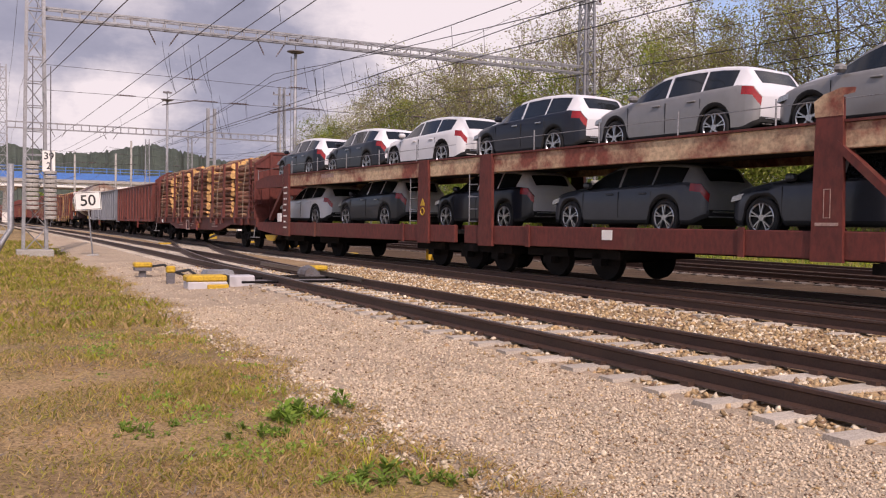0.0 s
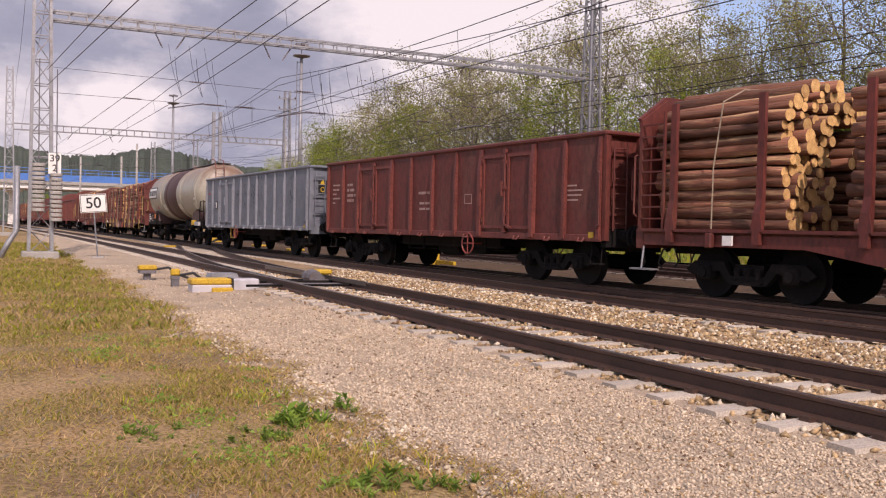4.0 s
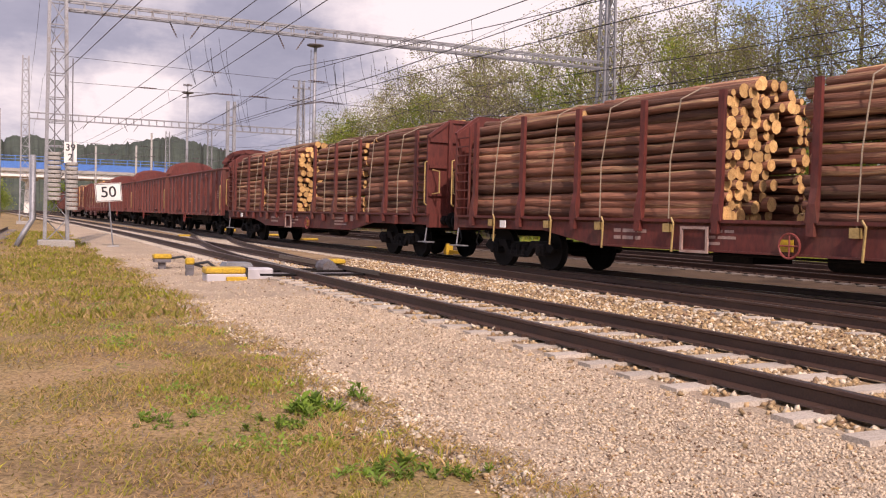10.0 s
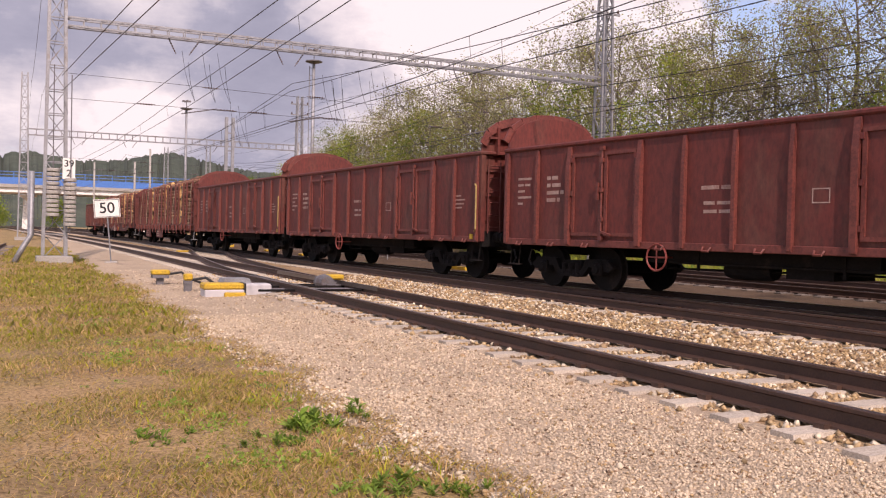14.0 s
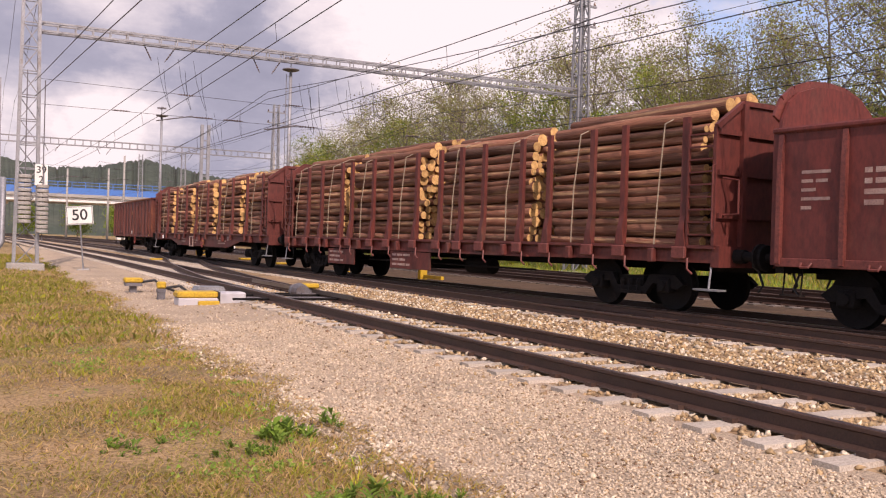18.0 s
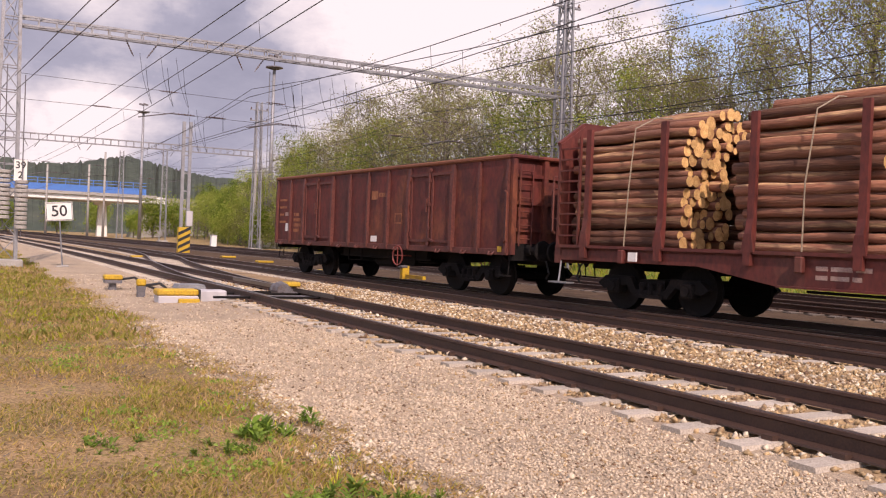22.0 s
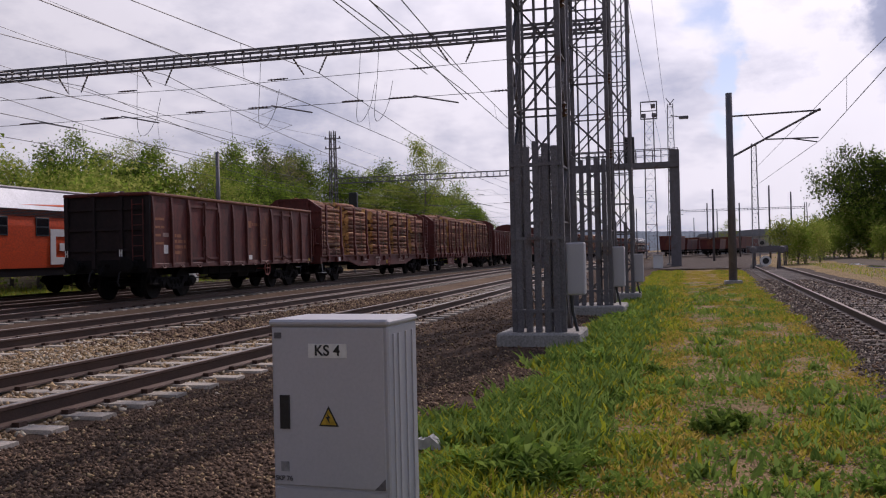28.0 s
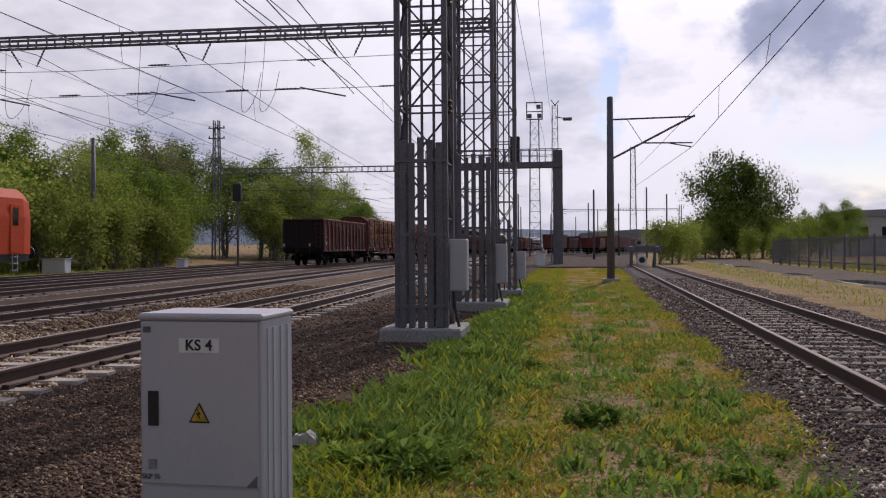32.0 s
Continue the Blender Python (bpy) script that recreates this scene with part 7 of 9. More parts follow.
for xg, ys_, zt in ((-36.6, (6.0, 6.8, 7.4), 8.2), (-36.8, (13.5, 14.1, 14.7, 15.2), 8.2), (-34, (11.0, 11.35), 7.3), (27.42, (9.0, 9.6, 13.0, 17.5), 7.52), (-44, (9.5, 9.9), 7.2)):
    for y in ys_:
        pts = []
        for i in range(13):
            u = i / 12
            pts.append((xg + 1.4 * (u - 0.5), y + 0.4 * math.sin(u * 3.1), zt - 1.7 * (4 * u * (1 - u)) ** 0.7 - 0.7 * u))
        wire("jumper_loop", pts, 0.008, "hanging jumper cable loop")

# ---- the siding's mast, buffer stop and furniture ----
cp = thing("cantilever_mast", "dark catenary pole with a cantilever arm over the siding", "catenary mast", at=pose(38.5, -1.9, -0.3))
part("shaft", Shape().rod((0, 0, 0), (0, 0, 7.7), 0.17, 0.13, 12), M_DARKSTEEL, cp, "", True)
part("footing", Shape().box(-0.35, 0.35, -0.35, 0.35, -0.2, 0.12, 0, 0.03), M_CONCRETE, cp)
part("top_tube", Shape().rod((0, 0, 6.75), (0, -3.45, 6.80), 0.035), M_DARKSTEEL, cp)
part("stay_tube", Shape().rod((0, -0.05, 5.1), (0, -3.45, 6.85), 0.045), M_DARKSTEEL, cp)
part("registration_tube", Shape().rod((0, -1.35, 5.75), (0, -3.35, 5.72), 0.03).rod((0, -2.4, 5.72), (0, -3.3, 5.55), 0.025).rod((0, -1.3, 5.8), (0, -0.7, 6.75), 0.015), M_DARKSTEEL, cp)
iz = Shape()
string_insulator(iz, (0, -0.12, 6.75), (0, -0.7, 6.76))
string_insulator(iz, (0, -0.1, 5.12), (0, -0.7, 5.42))
part("insulators", iz, [M_DARKSTEEL, M_INSUL], cp)
mast(66, -4.9, 8.6, 0.5, 0.3, "slim lattice mast at the end of the siding", step=0.6, leg=0.05)
S_CONTACT = [(-30, yS(-30) - 0.2, 5.3), (38.5, -5.3, 5.3), (66, -5.0, 5.4)]
S_MESSENGER = [(-30, yS(-30), 6.6)] + [(38.5 + 34 * (u - 1) * 2, -5.25 + 2.2 * (1 - u), 6.7 - 4 * u * (1 - u) * 0.9) for u in (0.25, 0.5, 0.75, 1.0)] + [(66, -5.0, 6.6)]
wire("siding_contact_wire", S_CONTACT, 0.012, "contact wire of the siding")
wire("siding_messenger_wire", S_MESSENGER, 0.012, "messenger wire of the siding")
for x in (13.0, 21.9, 30.5):
    wire("dropper", [(x, *(float(np.interp(x, [p[0] for p in line], [p[k] for p in line])) for k in (1, 2))) for line in (S_CONTACT, S_MESSENGER)], 0.007, "thin dropper between the siding's wires")
bs = thing("buffer_stop", "dark steel buffer stop at the end of the siding", "buffer stop", at=pose(61.3, yS(61.3), -0.1))
for y in (-0.75, 0.75):
    part("upright", Shape().bar((0, y, -0.2), (0, y, 1.25), 0.14).bar((1.4, y, -0.2), (0.05, y, 1.15), 0.12), M_DARKSTEEL, bs)
part("beam", Shape().box(-0.14, 0.06, -1.25, 1.25, 0.9, 1.3, 0, 0.02), M_DARKSTEEL, bs)
for y in (-0.87, 0.87):
    part("buffer", Shape().lathe([(-0.55, 0.2), (-0.5, 0.22), (-0.45, 0.1), (-0.14, 0.1)], 14, "x", 0, (0, y, 1.05)), M_DARKSTEEL, bs)
part("signal_disc", Shape().lathe([(-0.18, 0.34), (-0.14, 0.34)], 18, "x", 0, (0, 0.1, 0.35)), M_WHITE, bs, "pale round stop disc")
part("disc_centre", Shape().lathe([(-0.2, 0.2), (-0.18, 0.2)], 18, "x", 0, (0, 0.1, 0.35)), M_BLACK, bs)
part("signal_disc", Shape().lathe([(-0.20, 0.24), (-0.16, 0.24)], 18, "x", 0, (0, 0.3, 1.5)), M_CONCRETE, bs, "upper round disc")
part("disc_centre", Shape().lathe([(-0.22, 0.13), (-0.20, 0.13)], 18, "x", 0, (0, 0.3, 1.5)), M_BLACK, bs)

ks = thing("cable_cabinet", "light grey cable cabinet lettered KS 4 with a lightning warning", "cable cabinet", at=pose(4.72, 1.79, -0.29, 0, 0, -3.5))
part("body", Shape().box(-0.20, 0.20, -0.32, 0.32, 0.0, 1.09, 0, 0.008), M_CAB, ks)
part("lid", Shape().box(-0.218, 0.212, -0.328, 0.328, 1.09, 1.125, 0, 0.012), M_CAB, ks, "overhanging lid")
dr = part("door", Shape().box(-0.213, -0.201, -0.30, 0.305, 0.29, 1.085, 0, 0.004), M_CAB, ks, "flat front door")
part("plinth_panel", Shape().box(-0.209, -0.201, -0.30, 0.305, 0.02, 0.275), M_CAB, ks)
part("lock_slot", Shape().box(-0.221, -0.2135, 0.215, 0.268, 0.575, 0.745), M_BLACK, dr, "black recessed lock")
part("name_plate", Shape().box(-0.2165, -0.2135, -0.105, 0.105, 0.935, 1.005), M_WHITE, dr, "pale name plate")
words("KS 4", 0.075, M_BLACK, dr, pose(-0.219, 0, 0.97, 90, 0, -90))
part("warning_triangle", Shape().prism([(-0.054, 0.595), (0.054, 0.595), (0.0, 0.695)], "x", -0.2165, -0.2135), M_BLACK, dr)
part("warning_field", Shape().prism([(-0.042, 0.603), (0.042, 0.603), (0.0, 0.68)], "x", -0.2185, -0.2167), M_YELLOW, dr, "yellow warning triangle")
part("lightning_bolt", Shape().prism([(0.010, 0.662), (-0.012, 0.636), (0.0, 0.636), (-0.008, 0.610), (0.016, 0.643), (0.003, 0.643)], "x", -0.2205, -0.2187), M_BLACK, dr)
part("maker_badge", Shape().box(-0.216, -0.2135, 0.255, 0.295, 1.03, 1.06), M_DARKSTEEL, dr)
part("maker_badge", Shape().box(-0.216, -0.2135, 0.225, 0.27, 0.36, 0.41), M_STEEL, dr)
words("SKP 76", 0.034, M_DARKSTEEL, dr, pose(-0.2165, 0.255, 0.325, 90, 0, -90))
part("handle_corner", Shape().prism([(-0.298, 0.292), (-0.24, 0.292), (-0.298, 0.35)], "x", -0.217, -0.2135), M_DARKSTEEL, dr)
sd = Shape()
for x in (-0.14, -0.07, 0.03, 0.12):
    sd.box(x, x + 0.018, -0.327, -0.32, 0.03, 1.05)
part("side_ribs", sd, M_CAB, ks)
stn = thing("white_stone", "pale broken stone in the grass", "stone", at=pose(6.8, 1.95, -0.30))
part("rock", Shape().prism([(-0.10, 0), (-0.08, 0.05), (-0.02, 0.10), (0.03, 0.07), (0.07, 0.08), (0.11, 0.02), (0.1, 0)], "x", -0.05, 0.06), M_PLASTER, stn)

# signal portal, floodlight tower
so = thing("signal_portal", "dark signal portal with a railed footbridge", "signal portal", at=pose(75, 0, -0.3))
for y in (0.5, 11.0):
    part("leg", Shape().box(-0.35, 0.35, y - 0.4, y + 0.4, 0, 9.4, 0, 0.02), M_DARKSTEEL, so)
part("deck", Shape().box(-0.6, 0.6, 0.2, 11.4, 8.0, 8.45), M_DARKSTEEL, so)
rl2 = Shape()
for x in (-0.55, 0.55):
    rl2.bar((x, 0.2, 9.5), (x, 11.4, 9.5), 0.06).bar((x, 0.2, 9.0), (x, 11.4, 9.0), 0.04)
    for i in range(18):
        rl2.bar((x, 0.2 + i * 0.66, 8.4), (x, 0.2 + i * 0.66, 9.5), 0.05)
part("railing", rl2, M_DARKSTEEL, so)
part("signal_head", Shape().box(-0.3, 0.3, 3.6, 4.4, 8.4, 10.6, 0, 0.04), M_BLACK, so)
ft = thing("floodlight_tower", "tall lattice floodlight tower in the far yard", "floodlight tower", at=pose(130, 4.1, -0.3))
lattice(ft, 20, 1.6, 1.2, 1.6, 0.12, M_DARKSTEEL)
part("head_frame", Shape().bar((0, -1.15, 22.2), (0, 1.15, 22.2), 0.16).bar((0, -1.15, 19.8), (0, 1.15, 19.8), 0.16).bar((0, -1.1, 19.8), (0, -1.1, 22.2), 0.16).bar((0, 1.1, 19.8), (0, 1.1, 22.2), 0.16).bar((0, -1.1, 20.9), (0, 1.1, 20.9), 0.12), M_DARKSTEEL, ft)
for y, z in ((-0.7, 20.0), (0.7, 20.0), (-0.6, 21.3)):
    part("floodlight", Shape().box(-0.3, 0.3, y - 0.3, y + 0.3, z, z + 0.55, 0, 0.05), M_DARKSTEEL, ft)
lm = mast(80, 0.75, 13.9, 0.7, 0.45, "dark lattice mast with a yard lamp beside the signal portal", material=M_DARKSTEEL)
part("lamp_arm", Shape().bar((0, 0, 12.9), (0, -0.75, 12.75), 0.07).bar((0, 0.35, 14.4), (0, -0.1, 13.8), 0.07).bar((0, -0.35, 14.3), (0, 0.1, 13.8), 0.07), M_DARKSTEEL, lm)
part("lamp_head", Shape().box(-0.2, 0.2, -1.5, -0.7, 12.55, 12.8, 0, 0.05), M_DARKSTEEL, lm, "flat yard lamp")
sg = thing("signal", "black colour-light signal on a pole beyond the tracks", "signal", at=pose(66, 24.6, -0.2))
part("post", Shape().rod((0, 0, 0), (0, 0, 6), 0.09, n=8), M_DARKSTEEL, sg)
part("head", Shape().box(-0.2, 0.2, -0.32, 0.32, 5.0, 6.3, 0, 0.05), M_BLACK, sg)
fn = thing("steel_fence", "dark picket fence beside the dirt road", "fence", "")
for i in range(15):
    x = 38 + i * 2.6
    part("post", Shape().box(x - 0.05, x + 0.05, -16.45, -16.35, -0.35, 1.75), M_DARKSTEEL, fn)
for z in (0.05, 1.5):
    part("fence_rail", Shape().box(38, 74.4, -16.42, -16.38, z, z + 0.06), M_DARKSTEEL, fn)
PICKET = Shape().box(-0.014, 0.014, -0.01, 0.01, -0.2, 1.65).mesh("picket", M_DARKSTEEL)
for i in range(234):
    part("picket", PICKET, None, fn, at=pose(38.1 + i * 0.155, -16.38, 0))
for x, y, a, b in ((36.5, -11.6, 3.2, 0.7), (47, -11.5, 2.0, 0.45), (64, -12.3, 3, 0.6), (73, -12.4, 2, 0.5), (27, -11.2, 1.6, 0.4)):
    p = Shape()
    n = 22
    rr = random.Random(int(x))
    ring_ = [((1 + rr.uniform(-0.2, 0.2)) * a * math.cos(6.283 * i / n), (1 + rr.uniform(-0.2, 0.2)) * b * math.sin(6.283 * i / n)) for i in range(n)]
    p.add([(u, v, 0) for u, v in ring_] + [(u * 1.05, v * 1.05, -0.02) for u, v in ring_], [tuple(range(n))] + [(i, (i + 1) % n, n + (i + 1) % n, n + i) for i in range(n)])
    solid("puddle", p, M_PUDDLE, "shallow puddle on the dirt road", "puddle", "puddles on the road", at=pose(x, y, -0.293))

# ---- the locomotive on the farthest track ----
lo = thing("locomotive", "orange electric locomotive with a white emblem parked beside the wooded bank", "locomotive", at=pose(26.5, y5(26.5), 0, 0, 0, 0.7))
prof = [(-1.45, 1.0), (-1.48, 2.5), (-1.40, 3.25), (-1.15, 3.62), (1.15, 3.62), (1.40, 3.25), (1.48, 2.5), (1.45, 1.0)]
b = Shape()
nose = [(-8.4, 0.86), (-8.0, 1.0), (7.7, 1.0), (8.35, 0.9), (8.45, 0.82)]
b.add([(x, y * k, 1.0 + (z - 1.0) * (1 if abs(x) < 8 else 0.93)) for x, k in nose for y, z in prof], [(i * 8 + j, i * 8 + (j + 1) % 8, i * 8 + 8 + (j + 1) % 8, i * 8 + 8 + j) for i in range(4) for j in range(8)] + [tuple(range(7, -1, -1)), tuple(range(32, 40))])
part("body", b, M_LOCO, lo, "orange body with rounded roof edges")
part("underframe", Shape().box(-8.2, 8.2, -1.35, 1.35, 0.72, 1.0), M_BLACK, lo)
part("roof_equipment", Shape().box(-6, 5, -0.8, 0.8, 3.6, 3.85, 0, 0.05).rod((5.0, -0.5, 3.7), (6.6, -0.5, 4.05), 0.04).rod((6.6, -0.7, 4.05), (6.6, 0.7, 4.05), 0.03).rod((5.0, 0.5, 3.7), (6.6, 0.5, 4.05), 0.04), M_DARKSTEEL, lo, "folded pantograph and roof gear")
for x0, x1 in ((4.3, 5.0), (2.3, 2.95), (0.25, 0.85), (-1.9, -1.2), (-4.1, -3.4)):
    sw = part("side_window", Shape().box(x0 - 0.05, x1 + 0.05, -1.49, -1.462, 2.1, 2.75, 0, 0.008), M_BLACK, lo)
    part("pane", Shape().box(x0, x1, -1.494, -1.4905, 2.45, 2.7), M_GLASS, sw)
    part("pane", Shape().box(x0, x1, -1.494, -1.4905, 2.15, 2.4), M_GLASS, sw)
part("roof_panel", Shape().prism([(-1.475, 3.02), (-1.13, 3.70), (-0.85, 3.72), (-0.85, 3.02)], "x", -5.5, 3.3), M_ALLOY, lo, "sloping bright metal roof panel")
part("cab_door", Shape().box(6.72, 7.38, -1.492, -1.462, 1.05, 3.0, 0, 0.006), M_LOCO, lo)
part("door_window", Shape().box(6.88, 7.24, -1.5, -1.4925, 2.15, 2.85), M_GLASS, lo)
part("front_window", Shape().box(8.40, 8.5, -0.95, 0.95, 2.2, 2.95, 0, 0.01), M_GLASS, lo)
em = Shape().box(0.95, 2.15, -1.496, -1.462, 2.1, 2.36).box(0.95, 2.15, -1.496, -1.462, 1.1, 1.36).box(0.95, 1.22, -1.496, -1.462, 1.36, 2.1).box(1.45, 2.0, -1.496, -1.462, 1.58, 1.86)
part("emblem", em, M_WHITE, lo, "white square emblem")
for i in range(5):
    part("vent_slat", Shape().box(-5.5, 3.4, -1.492, -1.44, 2.78 + i * 0.05, 2.80 + i * 0.05), M_BLACK, lo)
part("steps", Shape().box(6.88, 7.22, -1.5, -1.3, 0.35, 0.38).box(6.88, 7.22, -1.5, -1.3, 0.62, 0.65).box(6.88, 7.22, -1.5, -1.3, 0.88, 0.91).bar((6.88, -1.45, 0.3), (6.88, -1.45, 1.0), 0.03).bar((7.22, -1.45, 0.3), (7.22, -1.45, 1.0), 0.03), M_CAB, lo)
for y in (-0.875, 0.875):
    part("buffer", Shape().lathe([(8.4, 0.13), (8.75, 0.1), (8.95, 0.1), (8.97, 0.24), (9.03, 0.24)], 14, "x", 0, (0, y, 1.05)), M_BLACK, lo)
for x in (-4.5, 4.5):
    bogie(lo, x + 0.4)

# ---- bridge, building and hills ----
br_ = thing("road_bridge", "white concrete road bridge with a blue railing", "bridge")
part("deck", Shape().box(-200, -188, -120, 36, 7.0, 8.35, 0, 0.1), M_WHITE, br_, "white deck beam")
part("deck_edge", Shape().box(-187.99, -187.5, -120, 34, 8.0, 8.6), M_CONCRETE, br_)
part("blue_screen", Shape().box(-188.2, -188.05, -120, 32, 8.6, 9.9), M_BLUE, br_, "blue parapet screen")
for i in range(60):
    y = -118 + i * 2.5
    part("rail_post", Shape().box(-188.3, -188.1, y - 0.07, y + 0.07, 8.5, 11.0), M_BLUE, br_)
for z in (10.3, 10.9):
    part("hand_rail", Shape().box(-188.25, -188.12, -120, 32, z, z + 0.12), M_BLUE, br_)
for y in (24.5, 2, -20, -45, -75):
    part("pier", Shape().prism([(y - 1.0, 0), (y + 1.0, 0), (y + 0.75, 6.2), (y + 1.6, 6.5), (y + 1.6, 7.0), (y - 1.6, 7.0), (y - 1.6, 6.5), (y - 0.75, 6.2)], "x", -195, -193), M_WHITE, br_, "tapered white pier")
part("abutment", Shape().prism([(30, 0), (48, 0), (48, 8.3), (35.5, 8.3), (33, 7.0)], "x", -199, -189), M_CONCRETE, br_)
hs_ = thing("house", "pale plastered building beyond the fence", "building", at=pose(134, -43, -0.4))
part("wall", Shape().box(-6, 6, -8, 5, 0, 5.4), M_PLASTER, hs_)
part("roof", Shape().prism([(-8.4, 5.4), (5.4, 5.4), (5.2, 6.2), (-8.2, 6.6)], "x", -6.3, 6.3), M_ROOF, hs_)
for y in (-6, -3, 0, 3):
    part("window", Shape().box(-6.06, -5.98, y - 0.6, y + 0.6, 2.4, 4.0), M_GLASS, hs_)
def far_wagon(x, y, turn, h):
    w = thing("parked_wagon", "dark parked goods wagon in the far yard", "freight wagon", "parked wagons in the far yard", at=pose(x, y, 0, 0, 0, turn))
    part("body", Shape().prism([(-1.3, 1.0), (1.3, 1.0), (1.42, h - 0.25), (1.36, h), (-1.36, h), (-1.42, h - 0.25)], "x", -6.2, 6.2), M_BROWN, w)
    part("rim", Shape().box(-6.3, 6.3, -1.48, 1.48, h - 0.06, h + 0.05, 0, 0.03), M_RUST, w)
    part("underframe", Shape().box(-6.3, 6.3, -1.2, 1.2, 0.75, 1.0), M_GEAR, w)
    for u in (-4.6, -2.8, 2.8, 4.6):
        part("wheelset", Shape().lathe([(-0.78, 0.1), (-0.77, 0.45), (-0.68, 0.45), (-0.68, 0.1), (0.68, 0.1), (0.68, 0.45), (0.77, 0.45), (0.78, 0.1)], 16, "y", 0, (u, 0, 0.45)), M_GEAR, w)


strip("yard_ballast", M_GREYBALLAST, "dark grey ballast of the far yard", steps(64, 330, 4.0),
      [lambda x: (-6.5 - 0.0007 * (x - 64) ** 2, -0.36), lambda x: (-5.5 - 0.0007 * (x - 64) ** 2, -0.25), lambda x: (y1(x) - 2.0, -0.25), lambda x: (y1(x) - 1.5, -0.34)])
for x, y, turn, h in ((148, 1.4, -5, 3.1), (163, -0.4, -8, 2.7), (178, -2.8, -10, 3.1), (193, -5.7, -12, 2.9), (207, -9.0, -14, 3.3), (140, -4.5, -6, 2.4), (221, -12.8, -16, 3.0), (159, -7.4, -10, 2.8), (172, -10.0, -12, 3.0), (185, -13.0, -14, 2.7)):
    far_wagon(x, y, turn, h)
sh = thing("yard_shed", "long low shed with a pale roof in the far yard", "building", at=pose(230, -14, -0.4))
part("wall", Shape().box(-15, 15, -16, 10, 0, 4), M_PLASTER, sh)
part("roof", Shape().prism([(-17, 4), (11, 4), (10, 4.8), (-3, 5.6), (-16, 4.8)], "x", -15.5, 15.5), M_ROOF, sh)


def ridge(name, label, r, az0, az1, el, seed, deep=220, material=None, rough=1.0):
    """A far wooded ridge. el: its height in degrees over the stretch."""
    s = Shape()
    n = int(abs(az1 - az0) * 9)
    rr = random.Random(seed)
    rows = []
    for i in range(n + 1):
        u = i / n
        a = radians(az0 + (az1 - az0) * u)
        e = el(u) * (1 + 0.07 * rough * noise.noise(Vector((u * n * 0.13, seed, 0)))) + 0.22 * rough * noise.noise(Vector((u * n * 0.9, seed, 3)))
        top = r * math.tan(radians(max(0.05, e)))
        rows.append([((r - deep) * math.cos(a), (r - deep) * math.sin(a), -1), ((r - deep * 0.5) * math.cos(a), (r - deep * 0.5) * math.sin(a), top * 0.55 + rr.uniform(-1, 1)), (r * math.cos(a), r * math.sin(a), top), ((r + deep) * math.cos(a), (r + deep) * math.sin(a), -1)])
    s.add([p for q in rows for p in q], [(i * 4 + j, i * 4 + j + 1, i * 4 + j + 5, i * 4 + j + 4) for i in range(n) for j in range(3)])
    return solid(name, s, material or M_HILL, label, "hill", kind="structure")


ridge("backdrop_hill_west", "long dark wooded ridge behind the bridge", 700, 148, 216,
      lambda u: 2.6 + 1.1 / (1 + math.exp(-(148 + 68 * u - 161) / 2.0)) + 0.85 * math.exp(-((148 + 68 * u - 171.5) / 3.0) ** 2) + 0.5 * math.exp(-((148 + 68 * u - 179.5) / 3.0) ** 2), 5)
# the haze of distance is mixed into this hill's blue-grey colour
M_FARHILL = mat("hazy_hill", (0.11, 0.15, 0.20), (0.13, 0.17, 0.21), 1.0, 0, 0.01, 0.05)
ridge("backdrop_hill_east", "far ridge beyond the yard with blue haze painted into its colour", 1400, -60, 40, lambda u: 1.5 + 0.5 * math.sin(u * 9), 11, 250, M_FARHILL, 0.4)

# ---- trees and shrubs ----
def fast_mesh(name, co, faces, mats, index=None):
    """A mesh from arrays: co is n x 3, faces are rows of three or four corners."""
    me = bpy.data.meshes.new(name)
    nf, k = faces.shape
    me.vertices.add(len(co))
    me.vertices.foreach_set("co", np.asarray(co, dtype=np.float32).ravel())
    me.loops.add(nf * k)
    me.loops.foreach_set("vertex_index", faces.astype(np.int32).ravel())
    me.polygons.add(nf)
    me.polygons.foreach_set("loop_start", np.arange(0, nf * k, k, dtype=np.int32))
    me.polygons.foreach_set("loop_total", np.full(nf, k, dtype=np.int32))
    for m in mats:
        me.materials.append(m)
    if index is not None:
        me.polygons.foreach_set("material_index", index.astype(np.int32))
    me.update(calc_edges=True)
    return me


def leaf_mesh(name, at, size, rng, mats, share=0.0):
    """Small three-cornered leaves at the given places, turned every way."""
    n = len(at)
    u = rng.normal(size=(n, 3))
    u /= np.linalg.norm(u, axis=1)[:, None]
    w = rng.normal(size=(n, 3))
    v = np.cross(u, w)
    v /= np.linalg.norm(v, axis=1)[:, None]
    s = (size * rng.uniform(0.6, 1.35, n))[:, None]
    co = np.stack([at - u * s * 0.5 - v * s * 0.2, at + u * s * 0.55, at - u * s * 0.1 + v * s * 0.5], 1).reshape(-1, 3)
    idx = (rng.random(n) < share).astype(int) if len(mats) > 1 else None
    return fast_mesh(name, co, np.arange(3 * n).reshape(n, 3), mats, idx)


